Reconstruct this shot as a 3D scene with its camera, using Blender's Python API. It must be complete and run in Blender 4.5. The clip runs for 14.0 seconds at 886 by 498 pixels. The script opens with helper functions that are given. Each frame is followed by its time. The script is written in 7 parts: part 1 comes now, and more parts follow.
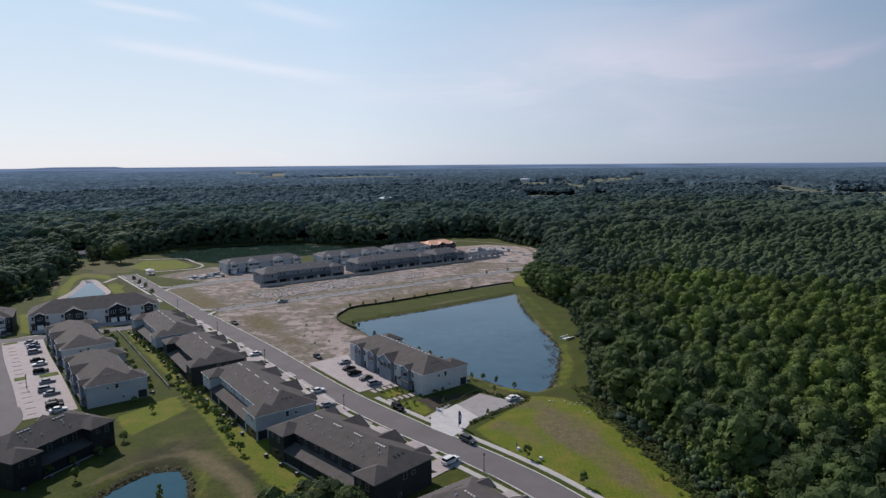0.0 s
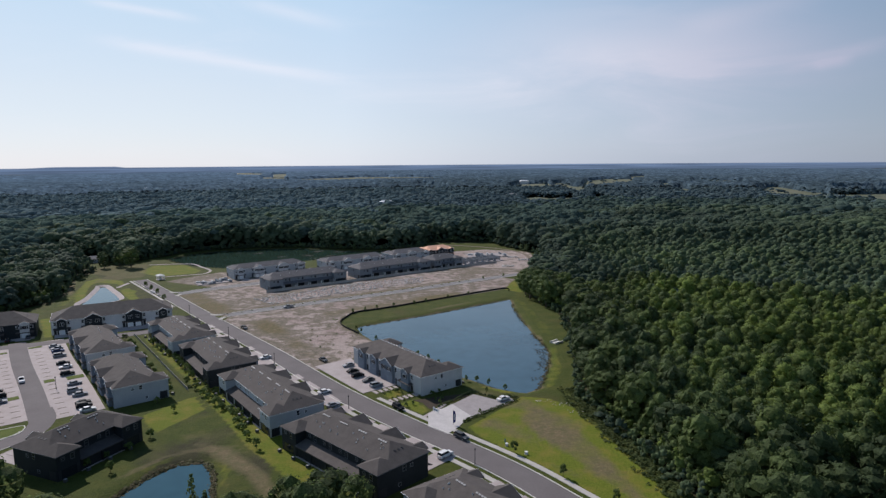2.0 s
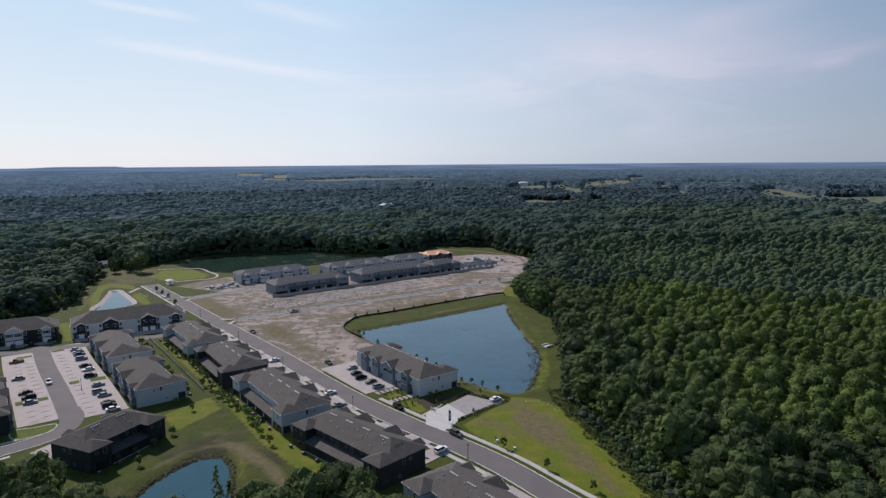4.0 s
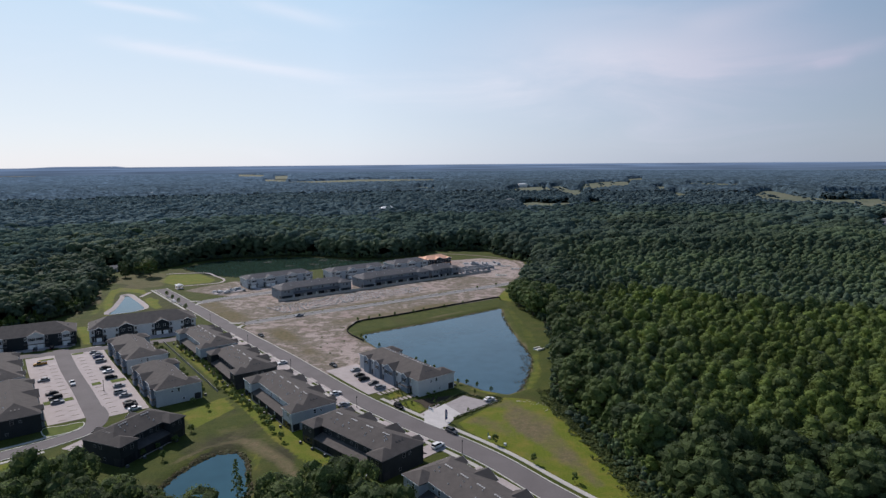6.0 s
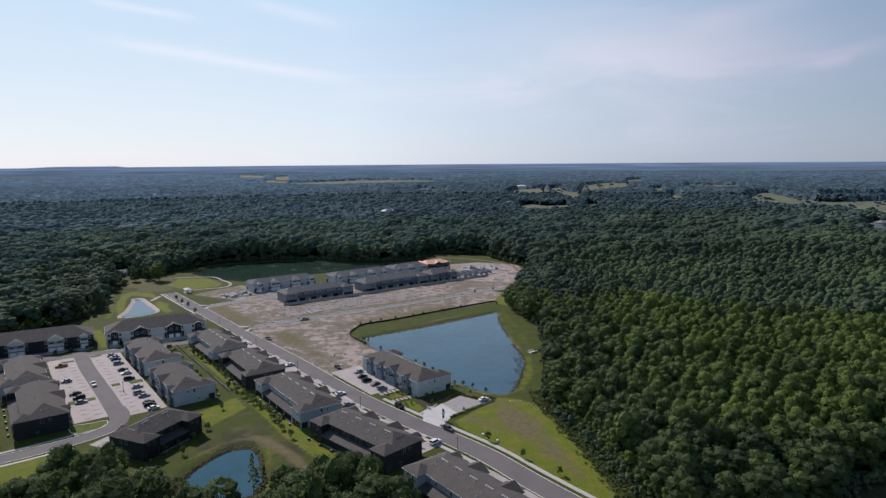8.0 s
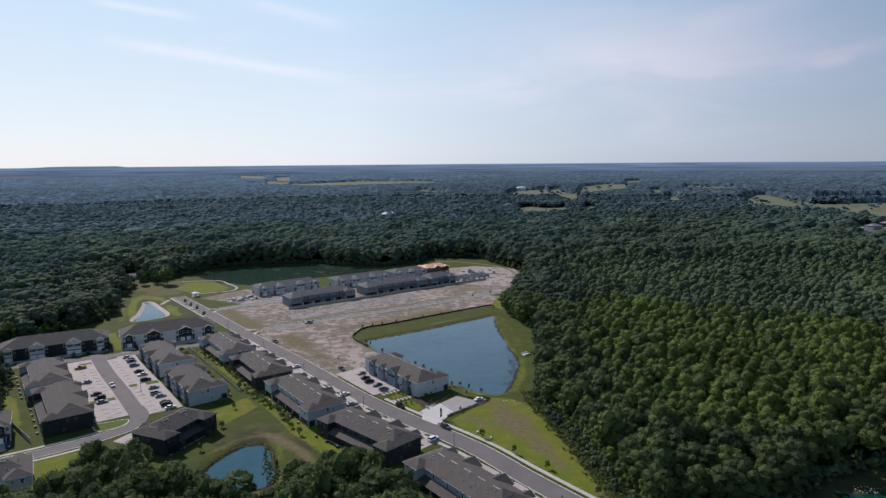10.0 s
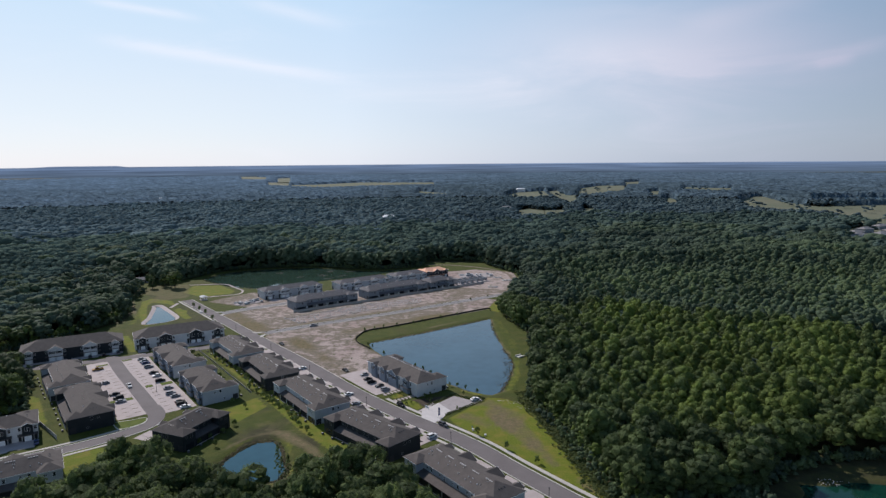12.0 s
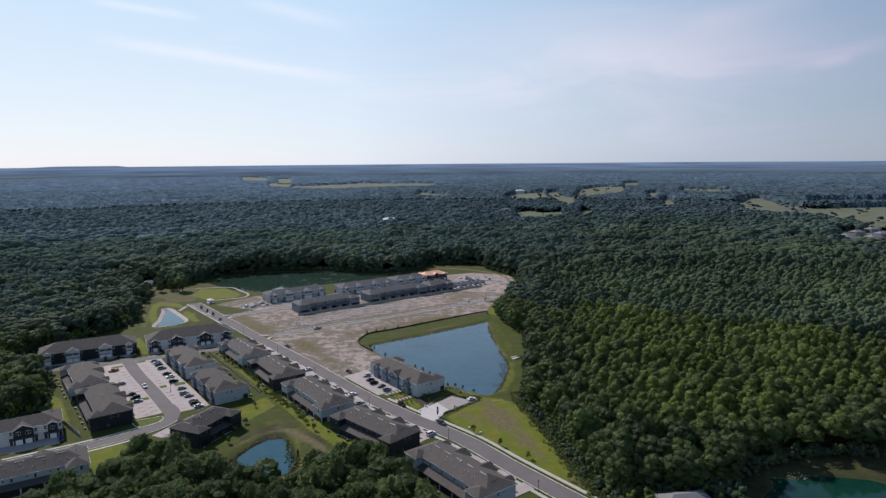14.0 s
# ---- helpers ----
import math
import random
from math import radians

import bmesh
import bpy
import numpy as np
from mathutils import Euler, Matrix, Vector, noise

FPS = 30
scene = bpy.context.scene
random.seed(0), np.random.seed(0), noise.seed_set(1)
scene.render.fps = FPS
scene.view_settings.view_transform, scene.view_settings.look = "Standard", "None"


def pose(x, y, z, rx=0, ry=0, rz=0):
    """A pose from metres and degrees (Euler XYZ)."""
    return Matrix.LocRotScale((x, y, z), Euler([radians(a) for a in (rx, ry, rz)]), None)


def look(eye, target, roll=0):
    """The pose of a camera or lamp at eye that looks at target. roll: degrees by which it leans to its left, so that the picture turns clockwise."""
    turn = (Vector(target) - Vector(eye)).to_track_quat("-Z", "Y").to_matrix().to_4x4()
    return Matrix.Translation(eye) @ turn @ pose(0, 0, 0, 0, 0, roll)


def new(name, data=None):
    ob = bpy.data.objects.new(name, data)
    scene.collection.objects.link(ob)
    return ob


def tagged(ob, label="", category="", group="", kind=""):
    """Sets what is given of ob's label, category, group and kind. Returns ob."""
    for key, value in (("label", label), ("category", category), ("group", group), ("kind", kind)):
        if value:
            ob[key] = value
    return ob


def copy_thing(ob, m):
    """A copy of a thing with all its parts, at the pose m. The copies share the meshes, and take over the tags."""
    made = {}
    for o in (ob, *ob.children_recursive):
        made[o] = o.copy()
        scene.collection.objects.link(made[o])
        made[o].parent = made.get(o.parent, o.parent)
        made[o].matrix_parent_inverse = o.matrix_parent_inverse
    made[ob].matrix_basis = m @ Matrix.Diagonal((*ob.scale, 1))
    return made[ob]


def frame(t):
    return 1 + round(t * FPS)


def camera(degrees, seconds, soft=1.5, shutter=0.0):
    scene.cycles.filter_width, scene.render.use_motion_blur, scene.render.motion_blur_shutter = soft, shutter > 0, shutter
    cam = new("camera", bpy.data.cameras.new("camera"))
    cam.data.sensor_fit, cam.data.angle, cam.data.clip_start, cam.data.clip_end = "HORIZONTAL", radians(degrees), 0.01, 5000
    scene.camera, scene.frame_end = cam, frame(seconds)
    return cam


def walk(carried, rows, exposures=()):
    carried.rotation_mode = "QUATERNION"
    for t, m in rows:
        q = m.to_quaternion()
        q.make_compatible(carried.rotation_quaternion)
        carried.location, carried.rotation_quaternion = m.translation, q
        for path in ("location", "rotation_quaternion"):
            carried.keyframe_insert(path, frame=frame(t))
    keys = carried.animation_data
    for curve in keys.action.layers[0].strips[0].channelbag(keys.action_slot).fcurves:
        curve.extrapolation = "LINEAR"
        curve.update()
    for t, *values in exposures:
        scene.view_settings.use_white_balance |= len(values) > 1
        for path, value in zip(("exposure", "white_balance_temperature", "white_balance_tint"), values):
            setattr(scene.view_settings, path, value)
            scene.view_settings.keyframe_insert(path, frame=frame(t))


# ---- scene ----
# ---- camera: a drone that draws back and climbs in a straight line ----
cam = camera(69.98, 14.0, soft=1.4)


def drone(t):
    q = t / 14.0
    s = q * (1 - q)
    eye = (8.371 * q + 1.183 * s, -119.651 * q + 2.133 * s, 72.0 + 47.135 * q + 0.099 * s)
    return pose(*eye, 90 - 7.857 - 0.0956 * q, 0, 0.1903 * q) @ pose(0, 0, 0, 0, 0, -0.4388 - 0.043 * q)


walk(cam, [(0.5 * i, drone(0.5 * i)) for i in range(29)], [(0.0, -0.05, 6250, 17), (14.0, 0.06, 6250, 17)])

# ---- world and sun ----
SUN_AZ, SUN_EL = -38.0, 38.0      # degrees clockwise from +y, and above the horizon
world = bpy.data.worlds.new("sky")
scene.world = world
world.use_nodes = True
wt = world.node_tree
wt.nodes.clear()


def wnode(kind, **kw):
    n = wt.nodes.new(kind)
    for k, val in kw.items():
        n.inputs[k].default_value = val
    return n


w_out = wnode("ShaderNodeOutputWorld")
w_bg = wnode("ShaderNodeBackground", Strength=0.10)
w_sky = wnode("ShaderNodeTexSky")
w_sky.sky_type = "NISHITA"
w_sky.sun_disc = False
w_sky.sun_elevation = radians(SUN_EL)
w_sky.sun_rotation = radians(SUN_AZ % 360)
w_sky.altitude = 30
w_sky.air_density = 1.0
w_sky.dust_density = 0.4
w_sky.ozone_density = 2.0
w_co = wnode("ShaderNodeTexCoord")
w_sep = wnode("ShaderNodeSeparateXYZ")
wt.links.new(w_co.outputs["Generated"], w_sep.inputs[0])
# a thin veil of high cloud, paler towards the horizon, with streaks of cirrus
w_elev = wnode("ShaderNodeMapRange")
w_elev.inputs["From Max"].default_value = 1.0
wt.links.new(w_sep.outputs["Z"], w_elev.inputs["Value"])
w_veil = wnode("ShaderNodeValToRGB")
for place, colour in ((0.0, (0.700, 0.810, 0.920)), (0.10, (0.680, 0.795, 0.885)), (0.24, (0.560, 0.765, 0.905)), (0.40, (0.240, 0.420, 0.620)), (1.0, (0.070, 0.150, 0.300))):
    e = w_veil.color_ramp.elements[0] if place == 0 else w_veil.color_ramp.elements[-1] if place == 1.0 else w_veil.color_ramp.elements.new(place)
    e.color = (*colour, 1)
wt.links.new(w_elev.outputs[0], w_veil.inputs["Fac"])
w_gain = wnode("ShaderNodeMixRGB", Fac=1.0)
w_gain.blend_type = "MULTIPLY"
wt.links.new(w_veil.outputs[0], w_gain.inputs["Color1"])
w_side = wnode("ShaderNodeMapRange")   # the veil is brighter on the sun's side
w_side.inputs["From Min"].default_value, w_side.inputs["From Max"].default_value = -0.15, 0.62
w_side.inputs["To Min"].default_value, w_side.inputs["To Max"].default_value = 9.9, 4.9
wt.links.new(w_sep.outputs["X"], w_side.inputs["Value"])
wt.links.new(w_side.outputs[0], w_gain.inputs["Color2"])
w_thin = wnode("ShaderNodeMixRGB", Fac=0.80)
wt.links.new(w_sky.outputs[0], w_thin.inputs["Color1"])
wt.links.new(w_gain.outputs[0], w_thin.inputs["Color2"])


def wmath(op, a, b=None, c=None):
    """A math node whose inputs are sockets or numbers."""
    n = wt.nodes.new("ShaderNodeMath")
    n.operation = op
    for k, x in enumerate((a, b, c)):
        if isinstance(x, (int, float)):
            n.inputs[k].default_value = x
        elif x is not None:
            wt.links.new(x, n.inputs[k])
    return n.outputs[0]


def fade(x, lo, hi):
    n = wnode("ShaderNodeMapRange")
    n.interpolation_type = "SMOOTHSTEP"
    n.inputs["From Min"].default_value, n.inputs["From Max"].default_value = lo, hi
    wt.links.new(x, n.inputs["Value"])
    return n.outputs[0]


# bearings in the northern sky: eastward and upward slope of the ray
w_ahead = wmath("MAXIMUM", w_sep.outputs["Y"], 0.08)
w_u = wmath("DIVIDE", w_sep.outputs["X"], w_ahead)
w_v = wmath("DIVIDE", w_sep.outputs["Z"], w_ahead)
w_map = wnode("ShaderNodeMapping", Rotation=(0, radians(9), 0), Scale=(1.0, 1.0, 4.5))
wt.links.new(w_co.outputs["Generated"], w_map.inputs[0])
w_noise = wnode("ShaderNodeTexNoise", Scale=3.2, Detail=8.0, Roughness=0.60, Distortion=0.7)
wt.links.new(w_map.outputs[0], w_noise.inputs["Vector"])
w_wisp = wmath("SUBTRACT", w_noise.outputs["Fac"], 0.5)


def streak(u0, v0, u1, v1, width, strength):
    """A long band of cirrus between two bearings, frayed by the noise."""
    du, dv = u1 - u0, v1 - v0
    ln = math.hypot(du, dv)
    pu, pv = wmath("SUBTRACT", w_u, u0), wmath("SUBTRACT", w_v, v0)
    run = wmath("ADD", wmath("MULTIPLY", pu, du / ln ** 2), wmath("MULTIPLY", pv, dv / ln ** 2))
    side = wmath("ADD", wmath("MULTIPLY", pu, dv / ln), wmath("MULTIPLY", pv, -du / ln))
    side = wmath("DIVIDE", wmath("MULTIPLY_ADD", w_wisp, width * 1.6, side), width)
    body = wmath("EXPONENT", wmath("MULTIPLY", wmath("MULTIPLY", side, side), -1.0))
    ends = wmath("MULTIPLY", fade(run, 0.0, 0.3), wmath("SUBTRACT", 1.0, fade(run, 0.6, 1.0)))
    ragged = wmath("MULTIPLY_ADD", w_wisp, 2.2, 0.75)
    return wmath("MULTIPLY", wmath("MULTIPLY", body, ends), wmath("MULTIPLY", ragged, strength))


def veil(u0, v0, ru, rv, strength):
    """A soft sheet of high cloud round one bearing."""
    a = wmath("DIVIDE", wmath("SUBTRACT", w_u, u0), ru)
    b = wmath("DIVIDE", wmath("MULTIPLY_ADD", w_wisp, 0.16, wmath("SUBTRACT", w_v, v0)), rv)
    body = wmath("EXPONENT", wmath("MULTIPLY", wmath("ADD", wmath("MULTIPLY", a, a), wmath("MULTIPLY", b, b)), -1.0))
    return wmath("MULTIPLY", body, wmath("MULTIPLY", wmath("MULTIPLY_ADD", w_wisp, 1.5, 0.9), strength))


w_clouds = fade(w_noise.outputs["Fac"], 0.50, 0.85)
w_clouds = wmath("MULTIPLY", w_clouds, 0.22)
for band in (streak(-0.57, 0.196, -0.08, 0.112, 0.009, 0.55), streak(-0.56, 0.250, -0.34, 0.212, 0.006, 0.55), streak(-0.33, 0.250, -0.12, 0.196, 0.010, 0.30),
             streak(0.34, 0.195, 0.62, 0.260, 0.018, 0.35), streak(0.50, 0.128, 0.72, 0.185, 0.010, 0.40), streak(0.56, 0.138, 0.64, 0.152, 0.008, 0.5),
             veil(0.28, 0.150, 0.22, 0.080, 0.55), veil(0.46, 0.165, 0.18, 0.05, 0.40)):
    w_clouds = wmath("ADD", w_clouds, band)
w_ramp = wnode("ShaderNodeClamp")
w_ramp.inputs["Max"].default_value = 0.8
wt.links.new(w_clouds, w_ramp.inputs["Value"])
w_cloud = wnode("ShaderNodeMixRGB")
w_pale = wnode("ShaderNodeMixRGB")   # cloud is whiter on the sun's side
w_pale.inputs["Color1"].default_value = (9.2, 9.3, 9.5, 1)
w_pale.inputs["Color2"].default_value = (4.9, 5.1, 6.1, 1)
wt.links.new(fade(w_u, -0.15, 0.70), w_pale.inputs["Fac"])
wt.links.new(w_pale.outputs[0], w_cloud.inputs["Color2"])
wt.links.new(w_ramp.outputs[0], w_cloud.inputs["Fac"])
w_cast = wnode("ShaderNodeMixRGB")   # warm white towards the sun, bluer away from it
w_cast.inputs["Color1"].default_value = (1.03, 1.01, 0.965, 1)
w_cast.inputs["Color2"].default_value = (0.91, 0.955, 1.02, 1)
wt.links.new(fade(w_u, -0.45, 0.60), w_cast.inputs["Fac"])
w_hue = wnode("ShaderNodeMixRGB", Fac=1.0)
w_hue.blend_type = "MULTIPLY"
wt.links.new(w_thin.outputs[0], w_hue.inputs["Color1"])
wt.links.new(w_cast.outputs[0], w_hue.inputs["Color2"])
wt.links.new(w_hue.outputs[0], w_cloud.inputs["Color1"])
# a low ridge far away lifts the skyline a little in the north-west
w_ridge = wmath("MULTIPLY", fade(w_u, -0.665, -0.60), wmath("SUBTRACT", 1.0, fade(w_u, -0.515, -0.495)))
w_skyline = wmath("MULTIPLY_ADD", w_ridge, -0.0015, w_sep.outputs["Z"])
# below the horizon the land goes on, with distance haze put into its colours
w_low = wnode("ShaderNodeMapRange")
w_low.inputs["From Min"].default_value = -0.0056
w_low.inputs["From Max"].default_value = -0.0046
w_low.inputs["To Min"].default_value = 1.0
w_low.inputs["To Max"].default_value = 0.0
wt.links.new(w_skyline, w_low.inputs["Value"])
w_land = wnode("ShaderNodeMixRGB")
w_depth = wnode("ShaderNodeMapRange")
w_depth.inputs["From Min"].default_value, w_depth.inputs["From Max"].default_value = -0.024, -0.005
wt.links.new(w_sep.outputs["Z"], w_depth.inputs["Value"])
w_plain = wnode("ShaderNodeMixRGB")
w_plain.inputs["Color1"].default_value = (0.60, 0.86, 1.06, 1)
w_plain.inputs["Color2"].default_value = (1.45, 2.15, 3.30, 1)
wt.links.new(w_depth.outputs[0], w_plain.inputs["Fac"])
w_belt = wnode("ShaderNodeMapping", Scale=(9.0, 9.0, 420.0))
wt.links.new(w_co.outputs["Generated"], w_belt.inputs[0])
w_belts = wnode("ShaderNodeTexNoise", Scale=1.0, Detail=6.0)
wt.links.new(w_belt.outputs[0], w_belts.inputs["Vector"])
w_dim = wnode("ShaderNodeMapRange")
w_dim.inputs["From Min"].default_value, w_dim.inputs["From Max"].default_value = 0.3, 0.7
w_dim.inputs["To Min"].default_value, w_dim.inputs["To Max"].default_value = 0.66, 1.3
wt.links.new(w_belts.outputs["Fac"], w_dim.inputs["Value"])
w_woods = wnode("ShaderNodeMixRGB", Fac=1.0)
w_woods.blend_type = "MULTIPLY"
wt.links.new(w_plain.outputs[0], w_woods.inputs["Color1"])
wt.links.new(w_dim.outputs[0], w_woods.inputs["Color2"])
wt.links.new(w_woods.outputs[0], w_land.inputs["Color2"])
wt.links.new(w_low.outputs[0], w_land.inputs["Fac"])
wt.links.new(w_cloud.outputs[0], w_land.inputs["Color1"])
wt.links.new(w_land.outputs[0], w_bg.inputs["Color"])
wt.links.new(w_bg.outputs[0], w_out.inputs["Surface"])

sun_data = bpy.data.lights.new("sun", "SUN")
sun_data.energy = 4.5
sun_data.angle = radians(0.6)
sun_data.color = (1.0, 0.94, 0.85)
sun = new("sun", sun_data)
_az, _el = radians(SUN_AZ), radians(SUN_EL)
sun.matrix_world = look((0, 0, 0), (-math.sin(_az) * math.cos(_el), -math.cos(_az) * math.cos(_el), -math.sin(_el)))
sun.location = (-300, 500, 400)

# ---- materials ----
def material(name, low, high, scale=1.0, rough=0.8, bump=0.0, bump_scale=None, coords="world", fine=6.0,
             metal=0.0, spec=0.2, random=0.0, contrast=(0.3, 0.7), coat=0.0):
    """Two colours mixed by a coarse and a fine noise, with optional relief and a shift of value from object to object."""
    m = bpy.data.materials.new(name)
    m.use_nodes = True
    nt = m.node_tree
    b = nt.nodes["Principled BSDF"]
    b.inputs["Roughness"].default_value = rough
    b.inputs["Metallic"].default_value = metal
    b.inputs["Specular IOR Level"].default_value = spec
    b.inputs["Coat Weight"].default_value = coat
    if coords == "world":
        co = nt.nodes.new("ShaderNodeNewGeometry").outputs["Position"]
    else:
        co = nt.nodes.new("ShaderNodeTexCoord").outputs["Object"]
    facs = []
    for k, weight in ((1.0, 0.6), (fine, 0.4)):
        n = nt.nodes.new("ShaderNodeTexNoise")
        n.inputs["Scale"].default_value = scale * k
        n.inputs["Detail"].default_value = 4.0
        nt.links.new(co, n.inputs["Vector"])
        mul = nt.nodes.new("ShaderNodeMath")
        mul.operation = "MULTIPLY"
        mul.inputs[1].default_value = weight
        nt.links.new(n.outputs["Fac"], mul.inputs[0])
        facs.append(mul)
    add = nt.nodes.new("ShaderNodeMath")
    nt.links.new(facs[0].outputs[0], add.inputs[0])
    nt.links.new(facs[1].outputs[0], add.inputs[1])
    ramp = nt.nodes.new("ShaderNodeMapRange")
    ramp.inputs["From Min"].default_value, ramp.inputs["From Max"].default_value = contrast
    nt.links.new(add.outputs[0], ramp.inputs["Value"])
    mix = nt.nodes.new("ShaderNodeMixRGB")
    mix.inputs["Color1"].default_value = (*low, 1)
    mix.inputs["Color2"].default_value = (*high, 1)
    nt.links.new(ramp.outputs[0], mix.inputs["Fac"])
    out = mix.outputs[0]
    if random:
        info = nt.nodes.new("ShaderNodeObjectInfo")
        r = nt.nodes.new("ShaderNodeMapRange")
        r.inputs["To Min"].default_value, r.inputs["To Max"].default_value = 1 - random, 1 + random
        nt.links.new(info.outputs["Random"], r.inputs["Value"])
        hsv = nt.nodes.new("ShaderNodeHueSaturation")
        nt.links.new(r.outputs[0], hsv.inputs["Value"])
        nt.links.new(out, hsv.inputs["Color"])
        out = hsv.outputs[0]
    nt.links.new(out, b.inputs["Base Color"])
    if bump:
        n = nt.nodes.new("ShaderNodeTexNoise")
        n.inputs["Scale"].default_value = bump_scale or scale * fine
        n.inputs["Detail"].default_value = 3.0
        nt.links.new(co, n.inputs["Vector"])
        bp = nt.nodes.new("ShaderNodeBump")
        bp.inputs["Strength"].default_value = 1.0
        bp.inputs["Distance"].default_value = bump
        nt.links.new(n.outputs["Fac"], bp.inputs["Height"])
        nt.links.new(bp.outputs[0], b.inputs["Normal"])
    return m


def foliage(name, dark, light, attribute=True, gloss=0.15, leafy=0.0, thin=0.35, rough_leaf=1.0):
    """Leaves: value and hue shift from clump to clump and from tree to tree."""
    m = bpy.data.materials.new(name)
    m.use_nodes = True
    nt = m.node_tree
    b = nt.nodes["Principled BSDF"]
    b.inputs["Roughness"].default_value = 0.75
    b.inputs["Specular IOR Level"].default_value = gloss
    geo = nt.nodes.new("ShaderNodeNewGeometry")
    if attribute:
        src = nt.nodes.new("ShaderNodeAttribute")
        src.attribute_name = "tint"
        tint = src.outputs["Fac"]
    else:
        tint = nt.nodes.new("ShaderNodeObjectInfo").outputs["Random"]
    mix = nt.nodes.new("ShaderNodeMixRGB")
    mix.inputs["Color1"].default_value = (*dark, 1)
    mix.inputs["Color2"].default_value = (*light, 1)
    nt.links.new(tint, mix.inputs["Fac"])
    isl = nt.nodes.new("ShaderNodeMapRange")
    isl.inputs["To Min"].default_value, isl.inputs["To Max"].default_value = 0.84, 1.16
    nt.links.new(geo.outputs["Random Per Island"], isl.inputs["Value"])
    hsv = nt.nodes.new("ShaderNodeHueSaturation")
    nt.links.new(isl.outputs[0], hsv.inputs["Value"])
    stand = nt.nodes.new("ShaderNodeTexNoise")   # stands of one kind differ from their neighbours
    stand.inputs["Scale"].default_value = 0.017
    stand.inputs["Detail"].default_value = 3.0
    nt.links.new(geo.outputs["Position"], stand.inputs["Vector"])
    kind = nt.nodes.new("ShaderNodeMapRange")
    kind.inputs["From Min"].default_value, kind.inputs["From Max"].default_value = 0.32, 0.68
    kind.inputs["To Min"].default_value, kind.inputs["To Max"].default_value = 0.80, 1.20
    nt.links.new(stand.outputs["Fac"], kind.inputs["Value"])
    whole = nt.nodes.new("ShaderNodeVectorMath")
    whole.operation = "SCALE"
    nt.links.new(mix.outputs[0], whole.inputs[0])
    nt.links.new(kind.outputs[0], whole.inputs["Scale"])
    nt.links.new(whole.outputs[0], hsv.inputs["Color"])
    nt.links.new(hsv.outputs[0], b.inputs["Base Color"])
    if leafy:
        # sprays of leaves: relief and value at the size of a twig
        n = nt.nodes.new("ShaderNodeTexNoise")
        n.inputs["Scale"].default_value = leafy
        n.inputs["Detail"].default_value = 4.0
        nt.links.new(geo.outputs["Position"], n.inputs["Vector"])
        mm = nt.nodes.new("ShaderNodeMath")
        mm.operation = "MULTIPLY_ADD"
        mm.inputs[1].default_value, mm.inputs[2].default_value = 3.2 * rough_leaf, -1.6 * rough_leaf
        nt.links.new(n.outputs["Fac"], mm.inputs[0])
        ad = nt.nodes.new("ShaderNodeMath")
        nt.links.new(mm.outputs[0], ad.inputs[0])
        nt.links.new(isl.outputs[0], ad.inputs[1])
        lo = nt.nodes.new("ShaderNodeMath")
        lo.operation = "MAXIMUM"
        lo.inputs[1].default_value = 0.25
        nt.links.new(ad.outputs[0], lo.inputs[0])
        nt.links.new(lo.outputs[0], hsv.inputs["Value"])
        bp = nt.nodes.new("ShaderNodeBump")
        bp.inputs["Distance"].default_value = 0.9 / leafy * rough_leaf
        nt.links.new(n.outputs["Fac"], bp.inputs["Height"])
        nt.links.new(bp.outputs[0], b.inputs["Normal"])
    # light that passes through the leaves
    tr = nt.nodes.new("ShaderNodeBsdfTranslucent")
    nt.links.new(hsv.outputs[0], tr.inputs["Color"])
    add = nt.nodes.new("ShaderNodeMixShader")
    add.inputs[0].default_value = thin
    nt.links.new(b.outputs[0], add.inputs[1])
    nt.links.new(tr.outputs[0], add.inputs[2])
    nt.links.new(add.outputs[0], nt.nodes["Material Output"].inputs["Surface"])
    return m


